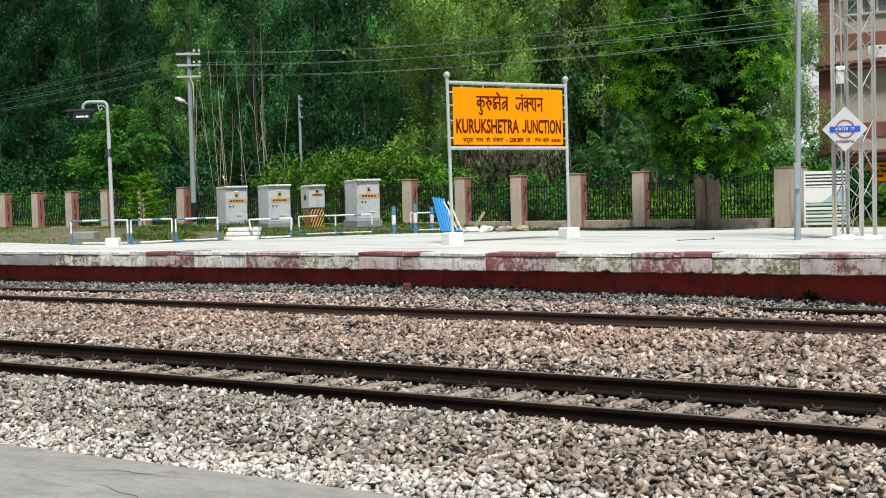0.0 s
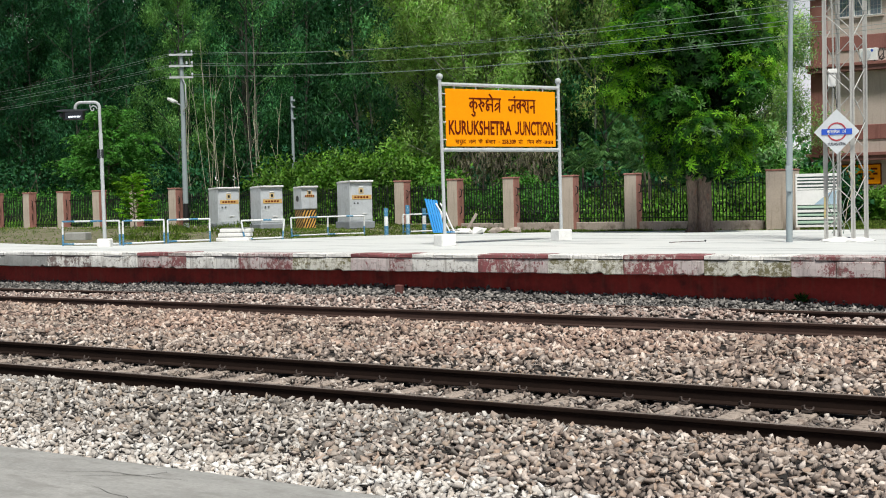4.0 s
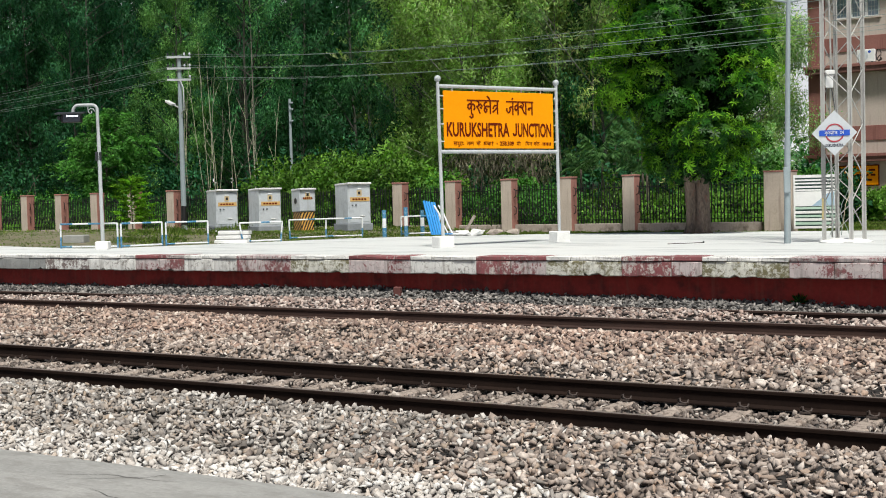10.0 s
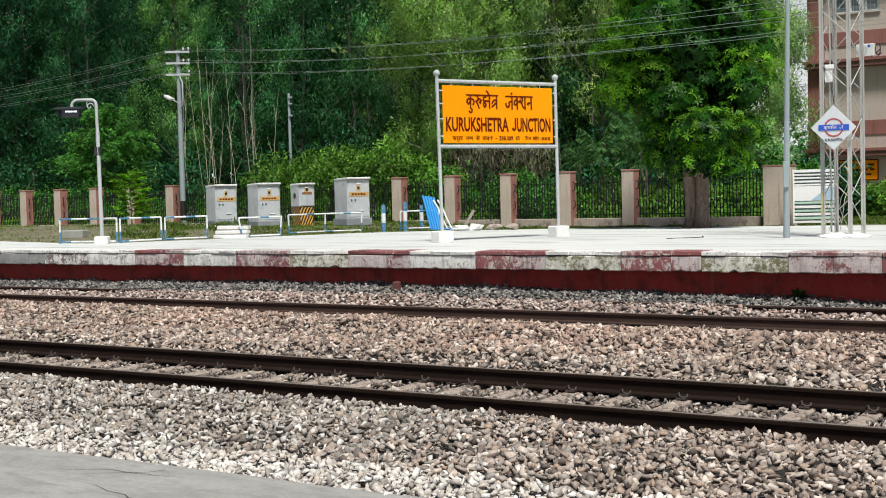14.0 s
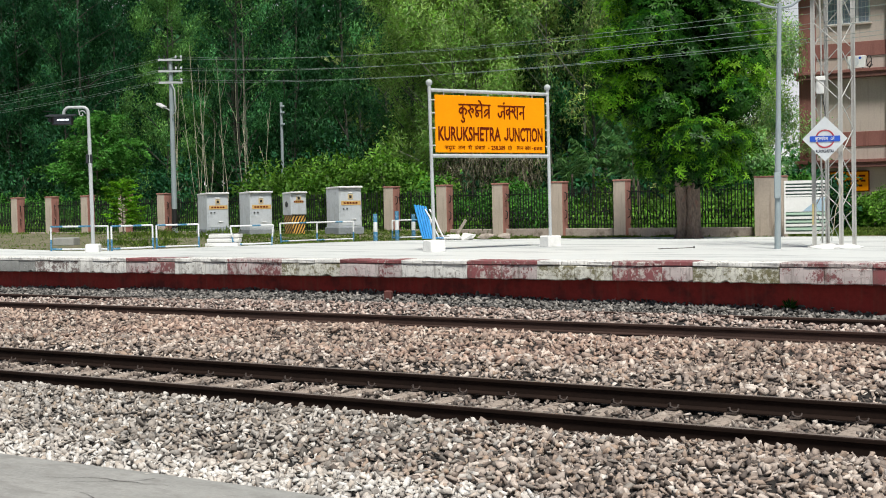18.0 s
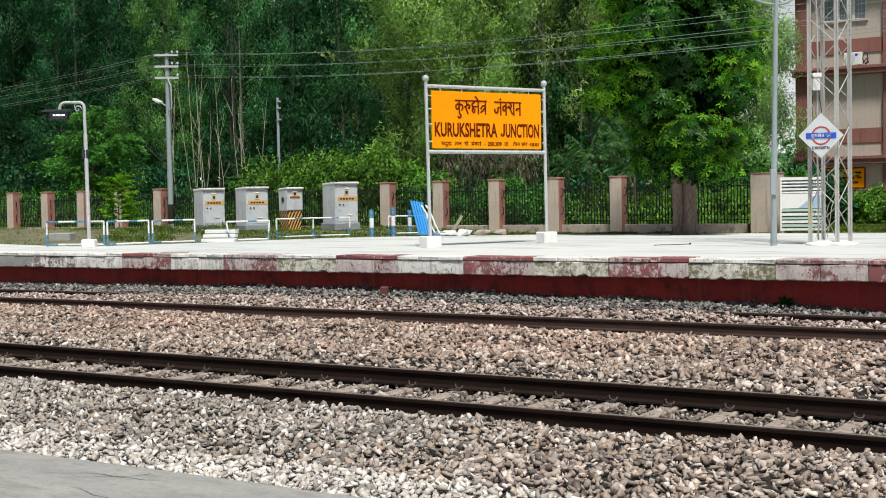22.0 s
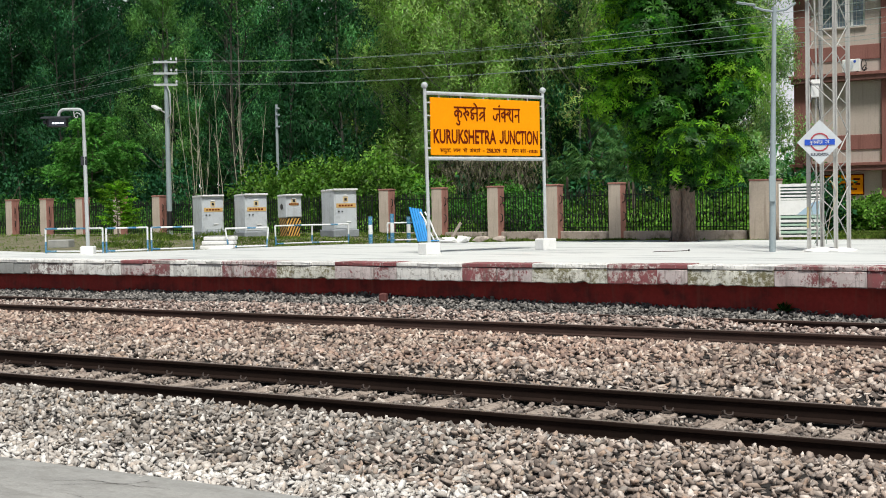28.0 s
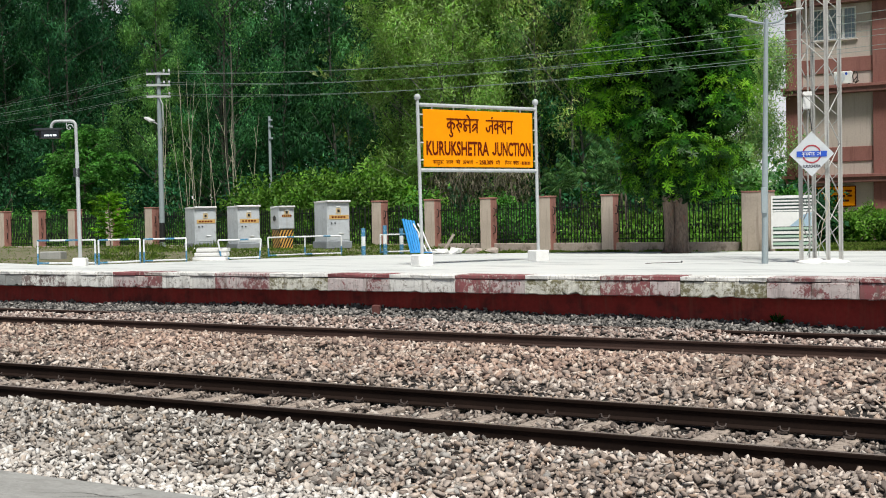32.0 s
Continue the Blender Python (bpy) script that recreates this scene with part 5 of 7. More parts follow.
def cabinet(x, y, w, d, h, turn, plinth, small=False):
    ob = thing("signal_cabinet", "grey steel trackside signal cabinet with an amber label" if not small else "small grey trackside cabinet on a black and amber chevron base", "cabinet",
               Matrix.Translation((x, y, float(earth(x, y)) - 0.02)) @ Matrix.Rotation(radians(turn), 4, "Z"), group="signal cabinets")
    z0 = plinth
    bm = bmesh.new()
    if small:
        box(bm, (0, 0, z0 / 2), (w * 0.92, d * 0.92, z0), 0, 0.01)
        for v in bm.verts:
            if v.co.z < 0.1:
                v.co.x *= 0.8
        base = part("base", bm, M_BLACK, ob, "black base with amber chevrons")
        # stripes on both faces run down to the corner they share
        for name, side in (("chevron_stripes", False), ("side_stripes", True)):
            bm = bmesh.new()
            for k in range(8):
                c, rows = -1.45 + 0.34 * k, []
                for i in range(13):
                    s = i / 12
                    lo, hi = (min(0.97, max(0.03, c + e + s * 1.5)) for e in (0, 0.17))
                    for v in (lo, hi):
                        half = w * 0.46 * (0.8 + 0.2 * v)
                        at = (-half - 0.005, -d * 0.46 + s * d * 0.92, v * z0) if side else (-half + s * half * 2, -d * 0.46 - 0.005, v * z0)
                        rows.append((at, hi - lo))
                for i in range(12):
                    if rows[i * 2][1] + rows[i * 2 + 2][1] > 0.01:
                        bm.faces.new([bm.verts.new(rows[j][0]) for j in (i * 2, i * 2 + 2, i * 2 + 3, i * 2 + 1)])
            bmesh.ops.remove_doubles(bm, verts=bm.verts[:], dist=0.0005)
            part(name, bm, M_YELLOW, base)
    else:
        box(bm, (0, 0, z0 / 2), (w + 0.12, d + 0.12, z0), 0, 0.02)
        part("plinth", bm, M_CAB_PLINTH, ob, "weathered blue-grey concrete plinth")
    bm = bmesh.new()
    box(bm, (0, 0, z0 + h / 2), (w, d, h), 0, 0.012)
    body = part("body", bm, M_CABINET, ob, "grey painted sheet steel body")
    bm = bmesh.new()
    box(bm, (0, -0.045, z0 + h + 0.036), (w + 0.03, d + 0.10, 0.07), 0, 0.015)
    for v in bm.verts:
        v.co.z -= 0.03 if v.co.y > 0 else 0
    part("roof", bm, M_CAB_TOP, ob, "pale overhanging sheet roof")
    bm = bmesh.new()
    box(bm, (0, -d / 2 - 0.006, z0 + h * 0.49), (w * 0.9, 0.016, h * 0.90), 0, 0.004)
    part("door", bm, M_CABINET, body, "flush steel door")
    bm = bmesh.new()
    box(bm, (0.02, -d / 2 - 0.02, z0 + h * 0.62), (w * 0.86 if not small else w * 0.5, 0.008, 0.15 if not small else 0.10))
    part("label_plate", bm, plain("faded_amber", (0.66, 0.42, 0.15), 0.6), ob, "faded amber label plate")
    for k in range(5):
        bm = bmesh.new()
        box(bm, (-w * 0.26 + k * w * 0.13, -d / 2 - 0.026, z0 + h * 0.62), (w * 0.09, 0.005, 0.06))
        part("dark_bar", bm, M_MAROON, ob)
    bm = bmesh.new()
    box(bm, (0, -d / 2 - 0.02, z0 + h * 0.78), (0.20, 0.008, 0.19))
    part("warning_plate", bm, plain("faded_cream_plate", (0.66, 0.52, 0.30), 0.6), ob)
    bm = bmesh.new()
    box(bm, (0, -d / 2 - 0.026, z0 + h * 0.78), (0.09, 0.006, 0.10))
    part("warning_mark", bm, M_BLACK, ob)
    bm = bmesh.new()
    box(bm, (0, -d / 2 - 0.025, z0 + h * 0.88), (0.16, 0.03, 0.05), 0, 0.01)
    part("vent_hood", bm, M_CAB_TOP, ob)
    if not small:
        for dx in (-0.28, -0.14):
            bm = bmesh.new()
            box(bm, (dx, -d / 2 - 0.03, z0 + h * 0.47), (0.05, 0.04, 0.05), 0, 0.008)
            part("lock", bm, M_DARK, ob)
        bm = bmesh.new()
        rod(bm, (0.02, -d / 2 - 0.03, z0 + h * 0.2), (0.20, -d / 2 - 0.03, z0 + h * 0.2), 0.014, n=6)
        part("handle", bm, M_CAB_TOP, ob)
    else:
        bm = bmesh.new()
        rod(bm, (-w / 2 - 0.012, 0, z0 + h * 0.5), (-w / 2, 0, z0 + h * 0.5), 0.11, n=16)
        part("dial", bm, M_DARK, ob, "round dark dial")


def yard():
    cabinet(-33.62, 36.6, 0.88, 0.98, 1.33, 64, 0.22)
    cabinet(-31.45, 36.6, 0.9, 1.0, 1.37, 64, 0.20)
    cabinet(-29.72, 36.8, 0.64, 0.72, 0.80, 64, 0.74, True)
    cabinet(-26.82, 36.0, 0.90, 0.98, 1.38, 64, 0.26)
    ob = thing("overhead_line_pole", "tall grey steel electricity pole with three crossarms", "utility pole", Matrix.Translation((-38.3, 39.3, 0.85)))
    bm = bmesh.new()
    rod(bm, (0, 0, 0), (0, 0, 7.5), 0.125, 0.085, n=12)
    part("mast", bm, M_POLE, ob, smooth=True)
    bm = bmesh.new()
    rod(bm, (0, 0, 0.25), (0, 0, 1.08), 0.130, 0.124, n=12)
    part("black_band", bm, M_BLACK, ob)
    turn = Matrix.Rotation(radians(36), 3, "Z")
    for z in (7.42, 6.94, 6.46):
        bm = bmesh.new()
        at = turn @ Vector((0, -0.12, z))
        box(bm, at, (1.0, 0.08, 0.085), 36)
        arm = part("crossarm", bm, M_SILVER, ob, "flat steel crossarm")
        for x in (-0.46, -0.24, 0.24, 0.46):
            if z < 6.5 and abs(x) < 0.3:
                continue
            p = turn @ Vector((x, -0.12, z + 0.04))
            bm = bmesh.new()
            rod(bm, p, p + Vector((0, 0, 0.07)), 0.016, n=6)
            rod(bm, p + Vector((0, 0, 0.06)), p + Vector((0, 0, 0.15)), 0.05, 0.03, n=8)
            part("insulator", bm, M_DARK if x < 0 else M_SIGN_WHITE, arm)
    bm = bmesh.new()
    pipe(bm, [(0.14, -0.1, 6.4), (0.30, -0.1, 6.1), (0.30, -0.1, 5.2), (0.12, -0.1, 5.0)], 0.025, 6)
    part("service_cable", bm, M_SILVER, ob)
    bm = bmesh.new()
    box(bm, (-0.4, -0.2, 5.5), (0.42, 0.28, 0.10), 0, 0.02)
    bmesh.ops.rotate(bm, cent=(-0.4, -0.2, 5.5), matrix=Matrix.Rotation(0.45, 3, "Y"), verts=bm.verts[:])
    part("floodlight", bm, M_STEEL, ob, "tilted pale floodlight")
    bm = bmesh.new()
    rod(bm, (-0.28, -0.15, 5.42), (0, 0, 5.25), 0.025, n=6)
    part("floodlight_arm", bm, M_SILVER, ob)
    ob = thing("utility_pole", "slim pale concrete pole standing behind bushes", "utility pole", Matrix.Translation((-37.8, 46.0, 0.6)))
    bm = bmesh.new()
    rod(bm, (0, 0, 0), (0, 0, 6.25), 0.08, 0.065, n=10)
    part("mast", bm, M_POLE, ob, smooth=True)
    for z in (5.2, 5.75, 6.05):
        bm = bmesh.new()
        box(bm, (0.12, -0.06, z), (0.22, 0.08, 0.09), 0, 0.02)
        part("fitting", bm, M_POLE, ob)


M_WIRE = plain("weathered_wire", (0.27, 0.34, 0.31), 0.5, 0.2)


def wires():
    """Overhead conductors, from a far pole over the near one to a pole out of view."""
    pairs = [((-52.5, 41.0, 8.05), (-38.75, 39.2, 8.38), 6.95),
             ((-52.5, 41.0, 7.92), (-37.90, 39.2, 8.38), 6.78),
             ((-52.5, 41.0, 7.68), (-38.75, 39.2, 7.90), 6.50),
             ((-52.5, 41.0, 7.54), (-37.90, 39.2, 7.90), 6.39),
             ((-52.5, 41.0, 7.26), (-38.75, 39.2, 7.42), 6.10),
             ((-52.5, 41.0, 7.16), (-37.90, 39.2, 7.42), 6.02)]
    for k, (a, b, zr) in enumerate(pairs):
        a, b = Vector(a), Vector(b)
        a = b + (a - b) * 2.2
        c = Vector((-9.39, 28.0, 1.9 + (zr - 1.9) * 28 / 34))
        end = b + (c - b) * 1.6
        bm = bmesh.new()
        pts = [a.lerp(b, t / 10) - Vector((0, 0, 0.35 * (1 - (t / 5 - 1) ** 2))) for t in range(11)]
        ob = thing("overhead_wire", "thin pale overhead wire strung between poles", "wire", group="overhead wires")
        part("span", pipe(bm, pts, 0.0055, 5), M_WIRE, ob)
        sag = (0.95, 0.85, 0.9, 0.8, 0.85, 0.75)[k]
        f = 1 / 1.6
        lift = 4 * sag * f * (1 - f)
        end.z += lift / f
        pts = [b.lerp(end, t / 24) - Vector((0, 0, 4 * sag * (t / 24) * (1 - t / 24))) for t in range(25)]
        part("span", pipe(bmesh.new(), pts, 0.0055, 5), M_WIRE, ob)


fence_line()
gate()
yard()
wires()

# ---- trees, bushes, grass ----
M_STEM = surface("pale_stem", (0.26, 0.255, 0.18), (0.56, 0.54, 0.41), 0.8, 2.0, 20.0, 0.3)
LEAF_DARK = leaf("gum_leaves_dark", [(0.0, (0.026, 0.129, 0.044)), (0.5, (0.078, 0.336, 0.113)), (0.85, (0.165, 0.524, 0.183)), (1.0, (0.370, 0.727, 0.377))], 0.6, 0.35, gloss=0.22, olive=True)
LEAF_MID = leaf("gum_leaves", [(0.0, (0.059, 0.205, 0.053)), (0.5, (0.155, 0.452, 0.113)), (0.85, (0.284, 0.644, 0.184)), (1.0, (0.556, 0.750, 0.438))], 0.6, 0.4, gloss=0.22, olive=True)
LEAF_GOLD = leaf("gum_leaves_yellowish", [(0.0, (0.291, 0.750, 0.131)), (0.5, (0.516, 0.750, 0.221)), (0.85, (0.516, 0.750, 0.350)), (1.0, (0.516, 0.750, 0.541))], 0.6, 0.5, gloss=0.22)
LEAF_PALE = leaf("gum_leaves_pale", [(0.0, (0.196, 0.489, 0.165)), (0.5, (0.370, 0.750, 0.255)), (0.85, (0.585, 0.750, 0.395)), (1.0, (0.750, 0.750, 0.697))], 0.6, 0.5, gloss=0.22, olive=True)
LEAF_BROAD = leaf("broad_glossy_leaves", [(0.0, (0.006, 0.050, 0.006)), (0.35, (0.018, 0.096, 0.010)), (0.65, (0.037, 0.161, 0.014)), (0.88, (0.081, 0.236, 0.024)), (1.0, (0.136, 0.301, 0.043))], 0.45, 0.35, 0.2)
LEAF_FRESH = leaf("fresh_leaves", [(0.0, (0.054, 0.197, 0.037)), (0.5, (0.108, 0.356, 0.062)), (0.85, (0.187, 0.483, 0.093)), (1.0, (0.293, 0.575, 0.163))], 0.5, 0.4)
LEAF_YELLOW_GREEN = leaf("yellow_green_leaves", [(0.0, (0.073, 0.246, 0.016)), (0.35, (0.163, 0.446, 0.027)), (0.65, (0.276, 0.623, 0.039)), (1.0, (0.423, 0.729, 0.082))], 0.5, 0.5, 0.14)
LEAF_CORE_SHADE = leaf("core_shade_leaves", [(0.0, (0.005, 0.020, 0.006)), (0.5, (0.010, 0.042, 0.012)), (1.0, (0.022, 0.075, 0.022))], 0.6, 0.2)
# darker gum greens, with the shade inside the wood put into the colour
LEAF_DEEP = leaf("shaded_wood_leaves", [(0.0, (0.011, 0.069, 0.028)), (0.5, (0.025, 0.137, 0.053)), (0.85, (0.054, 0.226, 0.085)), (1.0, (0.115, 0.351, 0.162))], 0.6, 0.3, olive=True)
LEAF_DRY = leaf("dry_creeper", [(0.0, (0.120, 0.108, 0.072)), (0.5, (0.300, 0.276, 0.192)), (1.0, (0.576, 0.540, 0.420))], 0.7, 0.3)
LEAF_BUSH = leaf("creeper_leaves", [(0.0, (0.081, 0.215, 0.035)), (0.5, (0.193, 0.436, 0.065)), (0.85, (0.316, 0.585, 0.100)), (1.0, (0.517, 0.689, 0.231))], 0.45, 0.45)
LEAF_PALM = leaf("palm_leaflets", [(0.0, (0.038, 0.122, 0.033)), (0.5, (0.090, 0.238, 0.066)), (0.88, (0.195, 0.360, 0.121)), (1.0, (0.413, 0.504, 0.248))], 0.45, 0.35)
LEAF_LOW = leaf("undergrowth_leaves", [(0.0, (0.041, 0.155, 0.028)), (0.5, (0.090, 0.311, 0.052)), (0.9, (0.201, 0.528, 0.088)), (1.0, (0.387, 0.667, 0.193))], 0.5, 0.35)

def unit(v):
    return v / np.maximum(np.linalg.norm(v, axis=-1, keepdims=True), 1e-6)


def leaf_quads(pos, way, length, width, rng, face=0.0):
    """Pointed leaves: a base, two shoulders and a tip each, slightly folded; face turns them to the light."""
    n = len(pos)
    side = unit(np.cross(way, rng.normal(size=(n, 3)) + face * np.array([0.32, -0.42, 0.85])))
    up = np.cross(side, way)
    length, width = np.broadcast_to(length, n)[:, None], np.broadcast_to(width, n)[:, None]
    mid = pos + way * length * 0.45 + up * width * 0.25
    v = np.stack([pos, mid + side * width * 0.5, pos + way * length, mid - side * width * 0.5], 1)
    return v.reshape(-1, 3), np.arange(n * 4).reshape(n, 4)


def leaf_part(name, pos, way, length, width, rng, material, parent, label="", face=0.0, swell=None):
    """Leaves as one mesh; swell gives each leaf the outward direction of its clump, which rounds the clump's shading."""
    v, f = leaf_quads(pos, way, length, width, rng, face)
    if swell is not None:
        q = v.reshape(-1, 4, 3)
        turned = (np.cross(q[:, 1] - q[:, 0], q[:, 3] - q[:, 0]) * swell).sum(1) < 0
        f[turned] = f[turned][:, ::-1]
    me = raw(name, v, f, material, swell is not None)
    if swell is not None:
        me.normals_split_custom_set_from_vertices(np.repeat(unit(swell), 4, axis=0))
    ob = new(name, me)
    ob.parent = parent
    if label:
        ob["label"] = label
    return ob


def limb(bm, p, q, r0, r1, rng, bow=0.15, n=6, steps=6):
    p, q = Vector(p), Vector(q)
    off = Vector((rng.uniform(-1, 1), rng.uniform(-1, 1), 0)) * bow * (q - p).length
    pts = [p.lerp(q, t / steps) + off * math.sin(t / steps * math.pi) for t in range(steps + 1)]
    pipe(bm, pts, [r0 + (r1 - r0) * t / steps for t in range(steps + 1)], n)
    return pts


def gum_tree(seed, high, material, leaves, bare, droop=0.75, face=0.0, loose=0.36, big=1.0):
    """A tall slender gum tree: a pale trunk, rising limbs, hanging leaf clusters."""
    rng, nr = random.Random(seed), np.random.default_rng(seed)
    ob = thing("gum_tree", "tall slender eucalyptus with a slim trunk and drooping foliage", "tree", group="row of gum trees")
    bm = bmesh.new()
    lean = Vector((rng.uniform(-0.8, 0.8), rng.uniform(-0.5, 0.5), 0))
    trunk = limb(bm, (0, 0, -0.3), lean + Vector((0, 0, high)), 0.09 if bare < 0.3 else 0.055, 0.02, rng, 0.03, 7, 12)
    part("trunk", bm, M_PALE_BARK if material in (LEAF_GOLD, LEAF_PALE) or bare > 0.3 else M_DIM_BARK, ob, "slim straight trunk", True)
    bm = bmesh.new()
    ends = []
    n = 24
    for k in range(n):
        t = bare + (0.98 - bare) * k / (n - 1)
        root = trunk[int(t * 12)].lerp(trunk[min(12, int(t * 12) + 1)], t * 12 % 1)
        a = k * 2.4 + rng.uniform(-0.5, 0.5)
        reach = (2.2 * (1 - t) + 1.2) * rng.uniform(0.7, 1.3)
        tip = root + Vector((math.cos(a) * reach, math.sin(a) * reach, reach * rng.uniform(0.5, 1.2)))
        pts = limb(bm, root, tip, 0.045, 0.012, rng, 0.1, 4, 4)
        ends += [pts[4], pts[4] + Vector((rng.uniform(-0.5, 0.5), rng.uniform(-0.5, 0.5), -0.55)), pts[3]] if k % 3 else [pts[4], pts[2]]
    for k in range(int(8 * (1 - bare)) + 3):
        ends.append(Vector((lean.x * 0.5, lean.y * 0.5, 0)) + Vector((rng.gauss(0, 1.1), rng.gauss(0, 1.1), high * rng.uniform(bare * 0.8, 1))))
    part("branchwork", bm, M_PALE_BARK if material in (LEAF_GOLD, LEAF_PALE) else M_DIM_BARK, ob, smooth=True)
    c = np.array([tuple(e) for e in ends])
    which = nr.integers(0, len(c), leaves)
    off = nr.normal(size=(leaves, 3)) * np.array([loose, loose, loose + 0.1])
    off[:, 2] -= 0.2 * np.abs(off[:, 0])
    pos = c[which] + off
    way = unit(nr.normal(size=(leaves, 3)) * 0.55 + np.array([0, 0, -droop]))
    out = unit(off) * 1.0 + unit(pos * np.array([1, 1, 0])) * 0.4 + nr.normal(size=(leaves, 3)) * 0.2 + np.array([0, 0, 0.3])
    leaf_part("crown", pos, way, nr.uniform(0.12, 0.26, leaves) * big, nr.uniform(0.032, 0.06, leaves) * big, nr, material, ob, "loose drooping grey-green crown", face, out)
    return ob


def wood():
    kinds_of = [
        (11, 21, LEAF_DARK, 22000, 0.13, 0.75, 0.0, 0.29, 1.0),
        (12, 23, LEAF_MID, 22000, 0.14, 0.6, 0.6, 0.29, 1.0),
        (13, 20, LEAF_GOLD, 38000, 0.12, 0.3, 1.4, 0.36, 1.05),
        (14, 22, LEAF_DARK, 22000, 0.15, 0.75, 0.0, 0.29, 1.0),
        (15, 18, LEAF_MID, 22000, 0.11, 0.75, 0.0, 0.29, 1.0),
        (16, 22, LEAF_MID, 7000, 0.40, 0.75, 0.0, 0.36, 1.0),
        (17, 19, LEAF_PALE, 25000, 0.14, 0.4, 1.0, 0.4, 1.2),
        (18, 22, LEAF_DEEP, 13000, 0.08, 0.75, 0.0, 0.36, 1.4),
        (19, 21, LEAF_GOLD, 8500, 0.12, 0.3, 1.0, 0.4, 1.5),
        (20, 21, LEAF_PALE, 20000, 0.30, 0.5, 1.4, 0.38, 1.1),
    ]
    rng = random.Random(21)
    spots = []
    for row, (y, step, x0, x1) in enumerate(((53, 5.2, -72, -21.5), (61, 5.4, -82, -24), (70, 8.0, -94, -27.5), (82, 18.0, -112, -44))):
        x = x0
        while x < x1:
            spots.append((x + rng.uniform(-1, 1), y + rng.uniform(-2.2, 2.2), row))
            x += step * rng.uniform(0.8, 1.2)
    # yellowish trees behind the sign, bare stems by the pole, loose pale ones beside the building
    spots += [(-31.0, 50.6, 0), (-34.0, 54.5, 0), (-29.2, 49.4, "gold"), (-27.2, 50.4, "deep"), (-18.5, 57.4, "pale"), (-20.1, 60.5, "pale"), (-24.0, 63.5, "mid"), (-19.4, 55, "pale"), (-31.2, 48.6, "gold"), (-28.0, 47.4, "gold"), (-28.7, 46.6, "gold"), (-25.5, 50.6, "deep"), (-24.2, 50.2, "high"), (-27.0, 53.0, "high"), (-23.6, 53.6, "high"), (-25.0, 49.0, "high"), (-26.2, 51.8, "high"), (-62.0, 70.5, 1), (-54.6, 62, 1), (-85, 67, 1), (-78, 64, 1), (-70.5, 61.5, 1), (-81, 70, 1), (-89, 73, 1), (-66, 59, 1), (-70, 63, 1), (-78.5, 70.5, 1), (-62, 55.6, 1), (-44.2, 51, "bare"), (-78.6, 60.5, "deep"), (-74.6, 58.6, "deep"), (-82.5, 64.0, "deep"), (-72.6, 58.9, "deep"), (-77.8, 63.0, "deep"), (-18.9, 53.4, "pale"), (-17.9, 51.2, "side"), (-21.0, 52.4, "pale"), (-24.6, 62, "pale"), (-23.0, 60, "pale")]
    first = {}
    for x, y, row in spots:
        r = -x / y
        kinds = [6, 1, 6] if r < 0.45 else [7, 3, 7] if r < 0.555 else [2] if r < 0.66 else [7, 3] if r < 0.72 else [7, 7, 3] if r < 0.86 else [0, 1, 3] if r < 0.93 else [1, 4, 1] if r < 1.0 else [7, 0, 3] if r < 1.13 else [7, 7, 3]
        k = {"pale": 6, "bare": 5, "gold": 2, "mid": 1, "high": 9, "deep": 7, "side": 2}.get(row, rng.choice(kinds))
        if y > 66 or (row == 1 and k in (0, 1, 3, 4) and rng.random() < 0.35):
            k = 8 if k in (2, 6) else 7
        m = Matrix.Translation((x, y, 0.6)) @ Matrix.Rotation(rng.uniform(0, 6.28), 4, "Z")
        size = rng.uniform(0.85, 1.15) * (0.8 if row == "pale" else 0.62 if row == "side" else 0.9 if y < 58 else 1.0)
        if k not in first:
            first[k] = gum_tree(*kinds_of[k])
            first[k].matrix_basis = m @ Matrix.Diagonal((size, size, size, 1))
        else:
            ob = copy_thing(first[k], m)
            ob.scale = (size, size, size)


